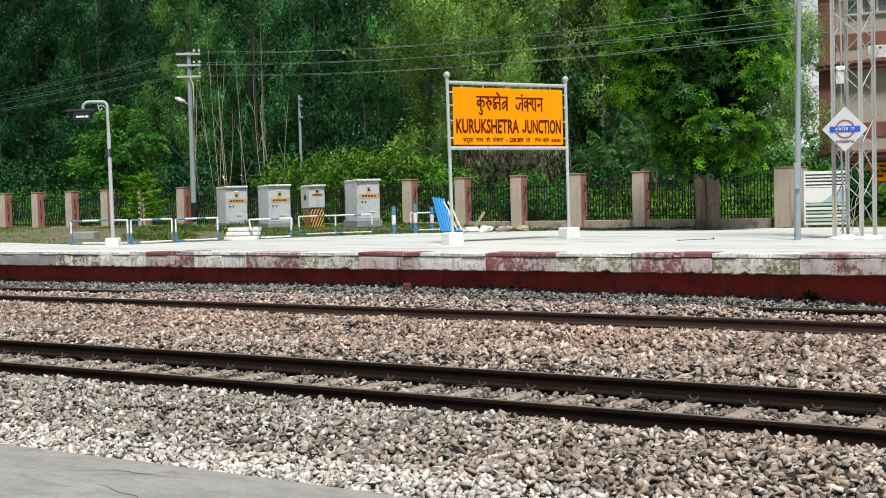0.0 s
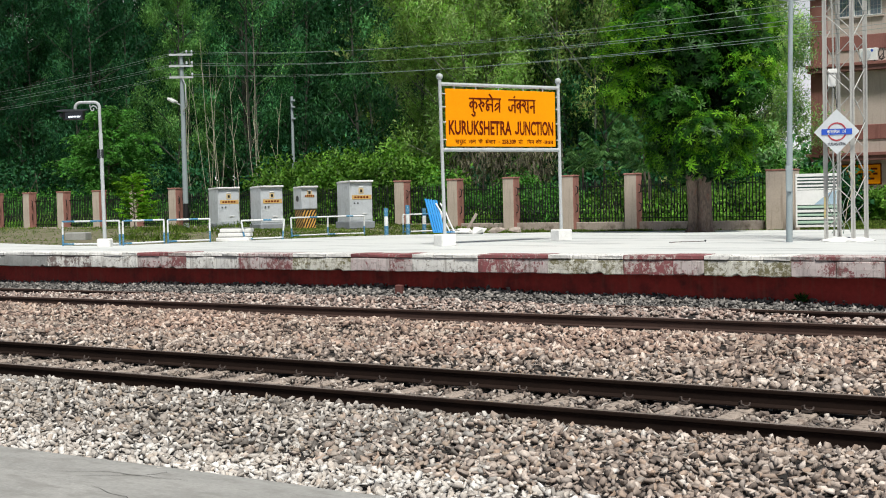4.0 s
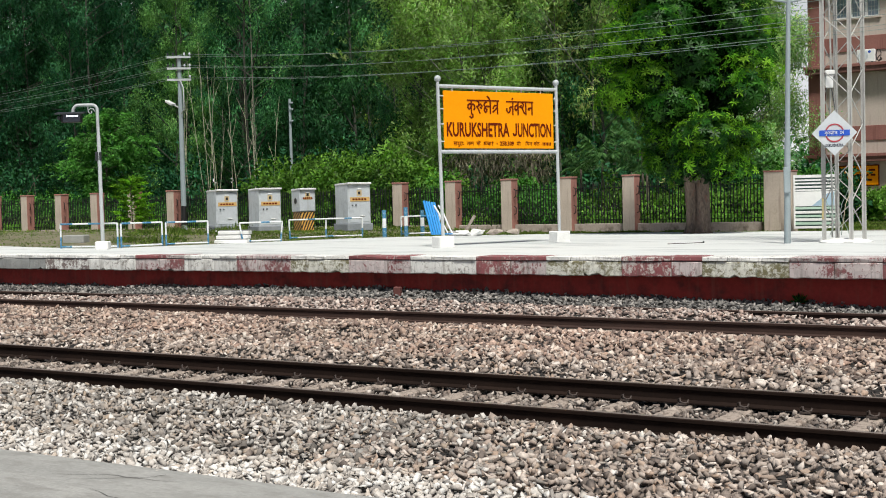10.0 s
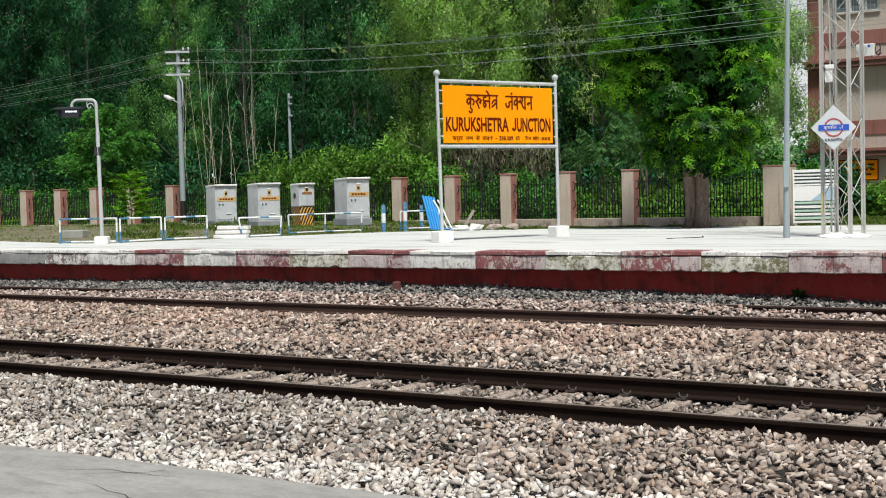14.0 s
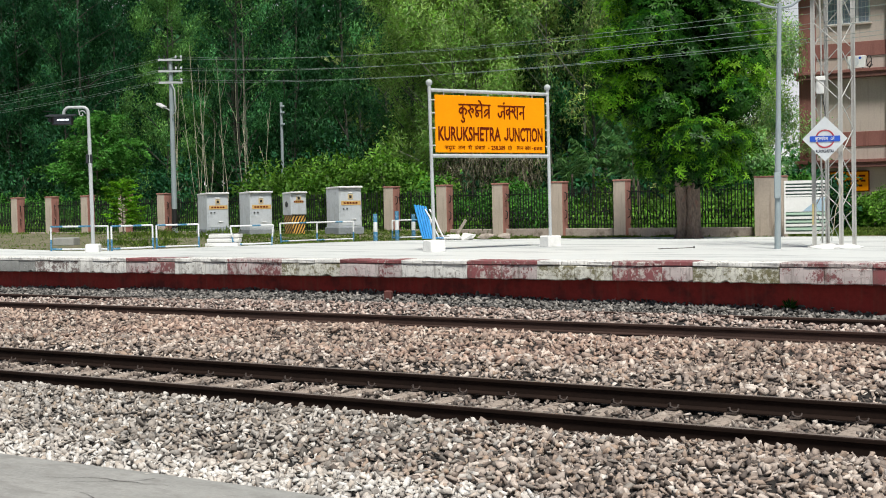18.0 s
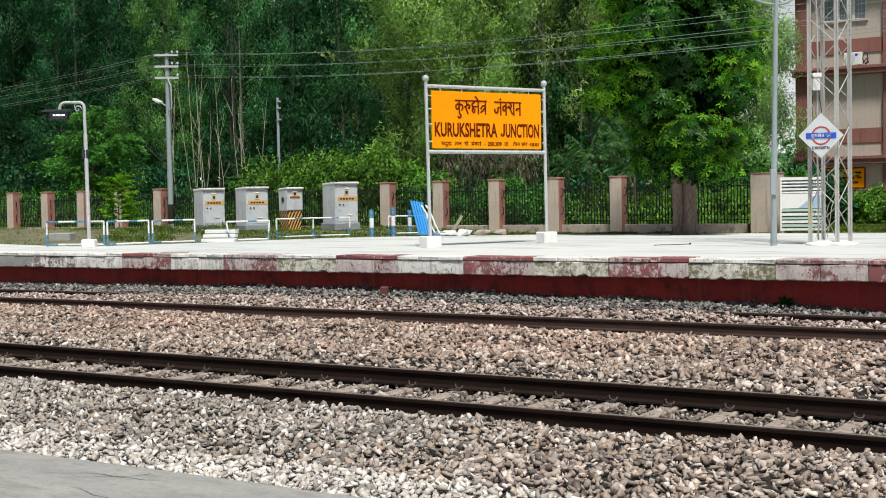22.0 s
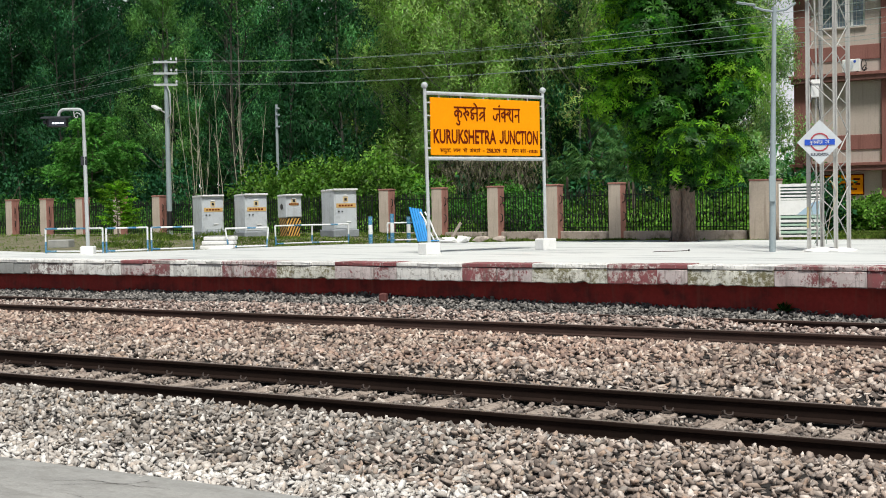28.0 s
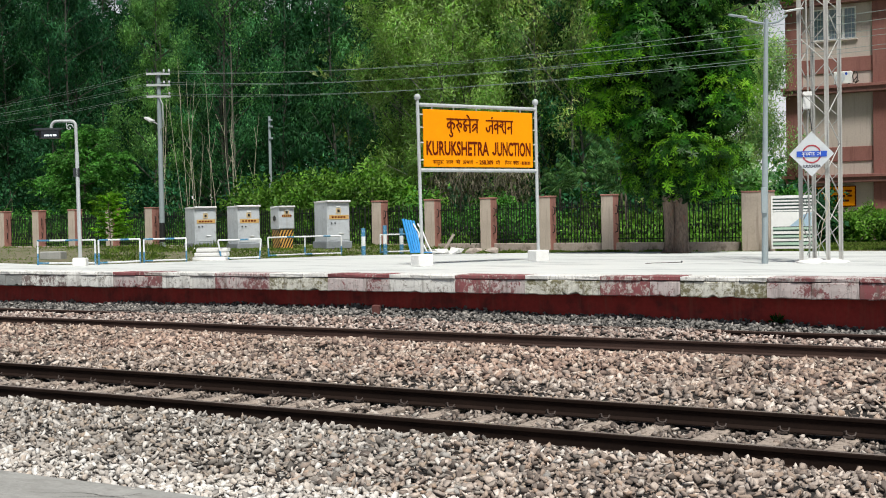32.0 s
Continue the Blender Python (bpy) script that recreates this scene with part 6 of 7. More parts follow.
def broad_tree():
    """The big tree before the fence: whorls of glossy leaves in tiers."""
    rng, nr = random.Random(31), np.random.default_rng(31)
    base = Vector((-13.68, 35.5, 0.66))
    ob = thing("broadleaf_tree", "big dense evergreen tree with whorled glossy leaves", "tree", Matrix.Translation(base))
    bm = bmesh.new()
    # three stems grown together; a dark seam stays between the first two
    for u, d, radii, top in ((-0.215, -0.02, (0.22, 0.175, 0.160, 0.155, 0.15), -0.42), (0.13, -0.04, (0.30, 0.235, 0.22, 0.21, 0.20), 0.22), (0.0, 0.16, (0.32, 0.24, 0.20, 0.18, 0.17), 0.0)):
        at = [(u * w + e, d) for w, e in ((0.72, 0), (0.8, 0), (0.95, 0), (1.06, 0), (1.0, top * 0.35))]
        pipe(bm, [(a * 0.84 + b * -0.54, a * 0.54 + b * 0.84, z) for (a, b), z in zip(at, (-0.1, 0.2, 0.8, 1.5, 2.6))], radii, 16)
    for k in range(7):
        a = k * 0.9
        pipe(bm, [(0.46 * math.cos(a), 0.4 * math.sin(a), -0.1), (0.33 * math.cos(a), 0.3 * math.sin(a), 0.2), (0.26 * math.cos(a + 0.2), 0.25 * math.sin(a + 0.2), 0.7)], [0.09, 0.06, 0.03], 8)
    for v in bm.verts:
        v.co += noise.noise_vector(v.co * 2.6) * 0.03 + noise.noise_vector(v.co * 9) * 0.025
    part("trunk", bm, M_TRUNK, ob, "brown furrowed trunk of fused stems", True)
    blobs = []
    for k in range(84):
        z = 1.95 + 5.75 * (k + 0.5) / 84
        levels = [1.95, 2.5, 3.2, 3.7, 4.1, 4.9, 5.4, 6.3, 7.0, 7.7]
        span = float(np.interp(z, levels, [1.0, 1.25, 1.25, 1.1, 1.9, 2.05, 2.25, 2.15, 1.85, 0.9]))
        a = k * 2.399 + rng.uniform(-0.3, 0.3)
        rad = span * rng.uniform(0.78, 1.05)
        if k % 4 == 3:
            rad *= 0.45
        shift = float(np.interp(z, levels, [0.05, 0.05, 0.0, 0.0, -0.38, -0.45, -0.42, -0.15, -0.15, -0.6]))
        tip = Vector((math.cos(a) * rad + shift * 0.84, math.sin(a) * rad + shift * 0.54, z + rng.uniform(-0.2, 0.2)))
        if z < 3.1:
            tip += Vector((0.30, -0.48, 0.08))
        if 3.35 < z < 3.85:
            continue
        across, toward = tip.x * 0.84 + tip.y * 0.54, tip.x * 0.54 - tip.y * 0.84
        if 4.2 < z < 7.4 and -1.3 < across < 1.2 and toward > 0.5:
            tip += Vector((-0.54, 0.84, 0)) * (toward * 0.55)
        blobs.append((tip, rng.uniform(0.5, 0.85)))
        if k % 3 == 0 and not (3.9 < z < 8.2 and toward > -0.4):
            bm = bmesh.new()
            limb(bm, (-0.1 + 0.02 * k / 84, 0, max(1.6, z * 0.78)), tip, 0.09, 0.025, rng, 0.12, 6, 5)
            part("limb", bm, M_BARK, ob, smooth=True)
    # one long arm high on the building's side
    for tip, r in (((-0.9, -0.5, 7.75), 0.7), ((-1.5, -0.9, 7.5), 0.6), ((2.3, 1.5, 7.9), 0.45), ((2.9, 1.85, 7.85), 0.45), ((2.6, 1.4, 8.2), 0.5)):
        blobs.append((Vector(tip), r))
    bm = bmesh.new()
    limb(bm, (0.0, 0, 6.4), (2.9, 1.85, 7.9), 0.035, 0.012, rng, 0.05, 6, 6)
    part("limb", bm, M_BARK, ob, smooth=True)
    bm = bmesh.new()
    limb(bm, (-0.1, 0, 2.2), (-0.1, 0, 7.9), 0.22, 0.05, rng, 0.03, 8, 8)
    part("leader", bm, M_BARK, ob, smooth=True)
    flush = {"mature": ([], [], 0), "young": ([], [], 0)}
    for c, r in blobs:
        n = int(150 * r * r / 0.5)
        d = unit(nr.normal(size=(n, 3)) + np.array([0, 0, 0.35]))
        lump = 1 + 0.22 * np.sin(d[:, :1] * 7 + c.x * 5) * np.sin(d[:, 2:] * 6 + c.z * 3)
        rr = r * nr.uniform(0.62, 1.06, (n, 1)) * lump * np.array([1.1, 1.1, 0.72])
        at = np.array(tuple(c)) + d * rr
        axis = unit(d + np.array([0, 0, 0.5]) + nr.normal(size=(n, 3)) * 0.25)
        s1 = unit(np.cross(axis, nr.normal(size=(n, 3))))
        s2 = np.cross(axis, s1)
        # a whorl: seven pointed leaves round one bud, all of one green
        whorl, size = [at], nr.uniform(0.13, 0.225, (n, 1))
        for j in range(7):
            t = j / 7 * math.tau + nr.uniform(-0.2, 0.2, (n, 1))
            w = unit(s1 * np.cos(t) + s2 * np.sin(t) + axis * nr.uniform(-0.15, 0.3, (n, 1)))
            side = np.cross(axis, w) * size * 0.14
            long = size * nr.uniform(0.8, 1.15, (n, 1))
            mid = at + w * long * 0.62 + axis * 0.02
            whorl += [mid + side, at + w * long - axis * size * 0.12, mid - side]
        # yellower new-leaf greens on the sides and low boughs also paint in sunlight
        across = c.x * 0.84 + c.y * 0.54
        fresh = rng.random() < float(np.interp(across, [-2.4, -1.7, -0.9, 1.0, 1.5], [1.0, 0.85, 0.05, 0.05, 0.95]))
        share_of = nr.random(n) < (0.8 if fresh else 0.38 if c.z < 3.4 else 0.03)
        whorl = np.stack(whorl, 1)
        for key, pick in (("young", share_of), ("mature", ~share_of)):
            vs, fs, done = flush[key]
            m = int(pick.sum())
            vs.append(whorl[pick].reshape(-1, 3))
            first = done + np.arange(m)[:, None] * 22
            fs += [np.concatenate([first, first + 1 + 3 * j, first + 2 + 3 * j, first + 3 + 3 * j], 1) for j in range(7)]
            flush[key] = (vs, fs, done + m * 22)
    for key, mat, label in (("mature", LEAF_BROAD, "dense crown of dark whorled glossy leaves"), ("young", LEAF_YELLOW_GREEN, "yellow-green young leaf whorls, coloured for the sunlit boughs")):
        vs, fs, done = flush[key]
        crown = new("crown" if key == "mature" else "young_lit_growth", raw("crown", np.concatenate(vs), np.concatenate(fs), mat, True))
        crown.parent = ob
        crown["label"] = label
    # inside leaves in near-black green, the crown core's shade put into their colour
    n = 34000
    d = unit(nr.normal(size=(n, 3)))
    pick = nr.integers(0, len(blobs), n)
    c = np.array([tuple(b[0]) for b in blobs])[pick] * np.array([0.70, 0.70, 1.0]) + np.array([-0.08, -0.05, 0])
    leaf_part("inner_leaves", c + d * nr.uniform(0.1, 0.5, (n, 1)), unit(nr.normal(size=(n, 3))), nr.uniform(0.16, 0.26, n), 0.095, nr, LEAF_CORE_SHADE, ob)


def mound(name, label, centres, leaves, size, material, seed, droop=0.2, stems=True, category="bush", slim=1.0, face=0.8):
    """A bush of many leaves over a heap of rounded masses, given as (x, y, z, radius across, radius up)."""
    rng, nr = random.Random(seed), np.random.default_rng(seed)
    x0, y0 = centres[0][0], centres[0][1]
    floor = float(earth(x0, y0)) - 0.05
    ob = thing(name, label, category, Matrix.Translation((x0, y0, floor)))
    c = np.array(centres, float)
    c[:, 0] -= x0
    c[:, 1] -= y0
    c[:, 2] -= floor
    w = c[:, 3] ** 2
    pick = nr.choice(len(c), leaves, p=w / w.sum())
    d = unit(nr.normal(size=(leaves, 3)) + np.array([0, -0.15, 0.35]))
    bump = 1 + 0.36 * np.sin(d[:, :1] * 6 + pick[:, None]) * np.sin(d[:, 2:] * 5 + pick[:, None] * 2)
    r = (nr.uniform(0.62, 1.06, (leaves, 1)) + 0.22 * (nr.uniform(0, 1, (leaves, 1)) > 0.94)) * bump * np.stack([c[pick, 3], c[pick, 3], c[pick, 4]], 1)
    pos = c[pick, :3] + d * r
    keep = pos[:, 2] > 0
    pos, d = pos[keep], d[keep]
    n = len(pos)
    way = unit(d * 0.35 + nr.normal(size=(n, 3)) * 0.7 + np.array([0, 0, -droop]))
    leaf_part("foliage", pos, way, nr.uniform(0.7, 1.3, n) * size, nr.uniform(0.4, 0.6, n) * size * slim, nr, material, ob, face=face, swell=d * 0.9 + nr.normal(size=(n, 3)) * 0.35 + np.array([0, 0, 0.2]))
    if stems:
        for row in c:
            for k in range(3):
                bm = bmesh.new()
                limb(bm, (row[0] + rng.uniform(-0.3, 0.3), row[1], -0.1), (row[0] + rng.uniform(-1, 1) * row[3] * 0.6, row[1] + rng.uniform(-0.5, 0.5) * row[3], row[2] + row[4] * 0.6), 0.05, 0.012, rng, 0.15, 5, 5)
                part("stem", bm, M_BARK, ob, smooth=True)
    return ob


def feathery_tree():
    """A young tree of arching limbs hung with small leaflets."""
    rng, nr = random.Random(42), np.random.default_rng(42)
    ob = thing("young_tree", "young tree with feathery fresh green sprays behind the fence", "tree", Matrix.Translation((-50.4, 46.2, 0.6)))
    bm = bmesh.new()
    stem = limb(bm, (0, 0, -0.1), (0.3, 0, 6.1), 0.09, 0.02, rng, 0.06, 7, 9)
    part("trunk", bm, M_BARK, ob, smooth=True)
    pos, way = [], []
    for k in range(46):
        t = 0.35 + 0.65 * k / 45
        root = stem[min(8, int(t * 9))]
        a = k * 2.4 + rng.uniform(-0.4, 0.4)
        reach = float(np.interp(t, [0.35, 0.6, 0.8, 1.0], [1.5, 2.7, 2.4, 0.8])) * rng.uniform(0.6, 1.15)
        rise = rng.uniform(0.2, 1.0)
        tip = root + Vector((math.cos(a) * reach, math.sin(a) * reach * 0.8, rise))
        if k % 2 == 0:
            bm = bmesh.new()
            limb(bm, root, tip, 0.03, 0.008, rng, 0.08, 4, 4)
            part("limb", bm, M_BARK, ob, smooth=True)
        for s in range(13):
            u = rng.uniform(0.35, 1.05)
            c = root.lerp(tip, u) + Vector((rng.gauss(0, 0.15), rng.gauss(0, 0.15), rng.gauss(0, 0.08)))
            out = Vector((math.cos(a) + rng.gauss(0, 0.7), math.sin(a) + rng.gauss(0, 0.7), rng.uniform(-0.7, 0.1))).normalized() * rng.uniform(0.3, 0.7)
            for j in range(36):
                v = rng.uniform(0, 1)
                pos.append(tuple(c + out * v + Vector((rng.gauss(0, 0.05), rng.gauss(0, 0.05), rng.gauss(0, 0.05) - 0.22 * v * v))))
                way.append((rng.gauss(0, 0.7) + out.x, rng.gauss(0, 0.7) + out.y, rng.gauss(0, 0.35) - 0.35))
    leaf_part("foliage", np.array(pos), unit(np.array(way)), nr.uniform(0.12, 0.24, len(pos)), 0.075, nr, LEAF_FRESH, ob, face=1.2)


def bushes():
    mound("creeper_thicket", "sunlit bright green creeper thicket over the fence", [(-36.2, 43.2, 2.3, 1.5, 1.35), (-34.2, 43.2, 2.5, 1.5, 1.35), (-32.2, 43.0, 2.5, 1.6, 1.4), (-30.4, 43.0, 2.6, 1.5, 1.4), (-28.8, 43.2, 2.3, 1.3, 1.3), (-27.4, 43.4, 1.9, 0.9, 1.0), (-33.2, 43.5, 1.2, 1.8, 0.9), (-29.8, 43.5, 1.2, 1.8, 0.9)], 20000, 0.19, LEAF_BUSH, 41)
    feathery_tree()
    mound("dry_creeper", "dry brownish creeper strands hanging behind the fence", [(-27.0, 45.4, 3.4, 1.2, 0.9), (-25.6, 45.4, 3.5, 1.2, 0.9), (-28.4, 45.6, 3.2, 1.0, 0.8), (-24.4, 45.2, 3.3, 1.0, 0.8)], 2600, 0.34, LEAF_DRY, 43, droop=2.2, category="creeper", slim=0.14)
    rng = random.Random(47)
    for base in (-44.4, -42.6, -40.4):
        ob = thing("bare_sapling_clump", "clump of slim pale bare stems rising under the trees", "sapling", Matrix.Translation((base, 46.6, 0.7)), group="bare stems")
        for k in range(5):
            bm = bmesh.new()
            x = rng.uniform(-0.9, 0.9)
            pts = limb(bm, (x, rng.uniform(-0.6, 0.6), -0.1), (x + rng.gauss(0, 0.55), rng.uniform(-0.6, 0.6), rng.uniform(5.0, 9.5)), rng.uniform(0.012, 0.024), 0.006, rng, 0.03, 5, 8)
            for p in pts[4:7:2]:
                limb(bm, p, p + Vector((rng.choice([-1, 1]) * rng.uniform(0.2, 0.6), rng.uniform(-0.3, 0.3), rng.uniform(0.7, 1.5))), 0.009, 0.005, rng, 0.06, 4, 3)
            part("stem", bm, M_STEM, ob, smooth=True)
    rng = random.Random(46)
    spots = []
    x = -60.0
    while x < -13.4:
        spots.append((x, 41.6 + rng.uniform(-0.3, 0.6), 0.75, rng.uniform(0.6, 0.9), rng.uniform(0.5, 0.95)))
        x += rng.uniform(0.8, 1.3)
    for k in range(0, len(spots), 6):
        mound("low_shrub", "sunlit low green plants along the fence", spots[k:k + 6], 3600, 0.14, LEAF_BUSH, 200 + k, stems=False)
    # dense low growth behind the fence
    rng = random.Random(45)
    spots = []
    x = -62.0
    while x < -20.5:
        high = rng.uniform(0.8, 1.5)
        spots.append((x, 42.4 + rng.uniform(-0.8, 2.4), 0.7 + high * 0.5, rng.uniform(0.9, 1.5), high))
        x += rng.uniform(1.0, 1.7)
    for k in range(0, len(spots), 5):
        mound("shrub", "tangled green shrubs behind the iron fence", spots[k:k + 5], 6500, 0.14, LEAF_LOW, 50 + k)
    spots = []
    x = -20.0
    while x < -13.2:
        spots.append((x, 42.8 + rng.uniform(-0.6, 1.6), 1.2, rng.uniform(0.8, 1.2), rng.uniform(0.8, 1.3)))
        x += rng.uniform(0.9, 1.4)
    mound("shrub", "sunlit green shrubs behind the iron fence", spots, 8500, 0.15, LEAF_BUSH, 49)
    spots = []
    x = -78.0
    while x < -14:
        high = rng.uniform(1.6, 3.0) * (0.7 if x > -20 else 1)
        spots.append((x, 48.5 + rng.uniform(-1.5, 2.5), 0.8 + high * 0.5, rng.uniform(1.3, 2.2), high))
        x += rng.uniform(1.6, 2.6)
    for k in range(0, len(spots), 6):
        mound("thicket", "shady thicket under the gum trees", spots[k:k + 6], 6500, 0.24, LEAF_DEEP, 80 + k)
    # the far side of the wood, low against the sky
    spots = []
    x = -175.0
    while x < -22:
        high = rng.uniform(2.2, 3.4)
        spots.append((x, 104 + rng.uniform(-5, 5), 0.6 + high * 0.5, rng.uniform(3.0, 4.6), high))
        x += rng.uniform(2.6, 4.0)
    for k in range(0, len(spots), 7):
        mound("far_thicket", "distant low green thicket behind the wood", spots[k:k + 7], 5200, 0.6, LEAF_DARK, 120 + k, stems=False)
    # the dense heart of the wood
    spots = []
    x = -150.0
    while x < -36:
        high = rng.uniform(9.5, 13.0) * (0.78 if x > -56 else 1.0)
        spots.append((x, 92 + rng.uniform(-4, 4), 0.6 + high * 0.95, rng.uniform(2.6, 3.8), high))
        x += rng.uniform(1.7, 2.5)
    for k in range(0, len(spots), 6):
        mound("dense_wood", "dense wood seen between the gum trunks", spots[k:k + 6], 9500, 1.2, LEAF_PALE if spots[k][0] > -68 else LEAF_DEEP, 160 + k, stems=False, category="wood")
    # sapling before the fence: flat fronds in tiers
    nr, rng = np.random.default_rng(61), random.Random(61)
    ob = thing("sapling", "young sapling with feathery light green tiers before the fence", "tree", Matrix.Translation((-39.0, 37.0, 0.9)))
    bm = bmesh.new()
    limb(bm, (0, 0, 0), (-0.1, 0, 2.25), 0.03, 0.01, rng, 0.04, 5)
    part("stem", bm, M_BARK, ob, smooth=True)
    pos, way = [], []
    for k in range(26):
        z = 0.35 + 1.9 * k / 26
        a = k * 2.1
        reach = float(np.interp(z, [0.3, 0.9, 1.8, 2.3], [0.75, 1.0, 0.65, 0.25])) * rng.uniform(0.7, 1.2)
        tip = Vector((math.cos(a) * reach + (0.4 if z < 1.2 else 0), math.sin(a) * reach, z + 0.12))
        bm = bmesh.new()
        limb(bm, (0, 0, z), tip, 0.012, 0.005, rng, 0.05, 4, 3)
        part("twig", bm, M_BARK, ob, smooth=True)
        for j in range(170):
            t = rng.uniform(0.15, 1.05)
            pos.append((tip.x * t + rng.gauss(0, 0.06), tip.y * t + rng.gauss(0, 0.06), z + 0.12 * t + rng.gauss(0, 0.035)))
            way.append((rng.gauss(0, 1) + math.cos(a), rng.gauss(0, 1) + math.sin(a), rng.gauss(0, 0.3)))
    leaf_part("foliage", np.array(pos), unit(np.array(way)), 0.13, 0.05, nr, LEAF_YELLOW_GREEN, ob, face=1.5)
    # strap-leaved palms behind the fence
    for k, (x, y, h) in enumerate(((-20.6, 43.6, 2.6), (-19.3, 44.4, 3.0), (-22.0, 44.6, 2.4), (-18.6, 43.2, 2.1))):
        ob = thing("young_palm", "young palm with long arching pale green fronds", "palm", Matrix.Translation((x, y, 0.6)), group="young palms")
        bm = bmesh.new()
        rod(bm, (0, 0, 0), (0, 0, h), 0.06, 0.045, n=8)
        part("stem", bm, M_BARK, ob)
        pos, way, ln = [], [], []
        for j in range(17):
            a, up, reach = rng.uniform(0, 6.28), rng.uniform(0.4, 2.0), rng.uniform(0.8, 1.4)
            for i in range(22):
                t = 0.15 + 0.85 * i / 22
                p = (math.cos(a) * reach * t, math.sin(a) * reach * t, h + up * t * reach - 0.75 * t * t * reach)
                for s in (-1, 1):
                    pos.append(p)
                    way.append((math.cos(a + s * 0.8), math.sin(a + s * 0.8), -0.1 - 0.9 * t + rng.uniform(-0.2, 0.2)))
                    ln.append(0.46 * (1.1 - 0.6 * t))
        leaf_part("fronds", np.array(pos), unit(np.array(way)), np.array(ln), 0.035, nr, LEAF_PALM, ob)
    # clipped hedge before the building, and foliage hanging in from above the mast
    mound("hedge", "clipped bright green garden hedge", [(-12.9, 50.5, 1.2, 0.9, 0.75), (-11.6, 50.5, 1.2, 0.9, 0.75), (-10.3, 50.5, 1.2, 0.9, 0.75), (-13.9, 50.6, 1.1, 0.7, 0.65), (-9.2, 50.5, 1.2, 0.9, 0.75), (-8.0, 50.5, 1.2, 0.9, 0.75)], 20000, 0.15, LEAF_BUSH, 71)
    mound("tall_shrub", "tall loose pale green shrub beyond the gate pillar", [(-16.7, 49.5, 3.3, 1.1, 1.7), (-15.9, 50.0, 2.4, 0.9, 1.3), (-17.4, 50.2, 3.0, 0.9, 1.5)], 7000, 0.18, LEAF_PALE, 73, droop=0.8, slim=0.8)
    mound("garden_bush", "dense green bush beyond the gate pillar", [(-14.6, 46.5, 1.6, 1.0, 1.2), (-13.6, 47.0, 1.8, 0.8, 0.9)], 4200, 0.16, LEAF_LOW, 72)


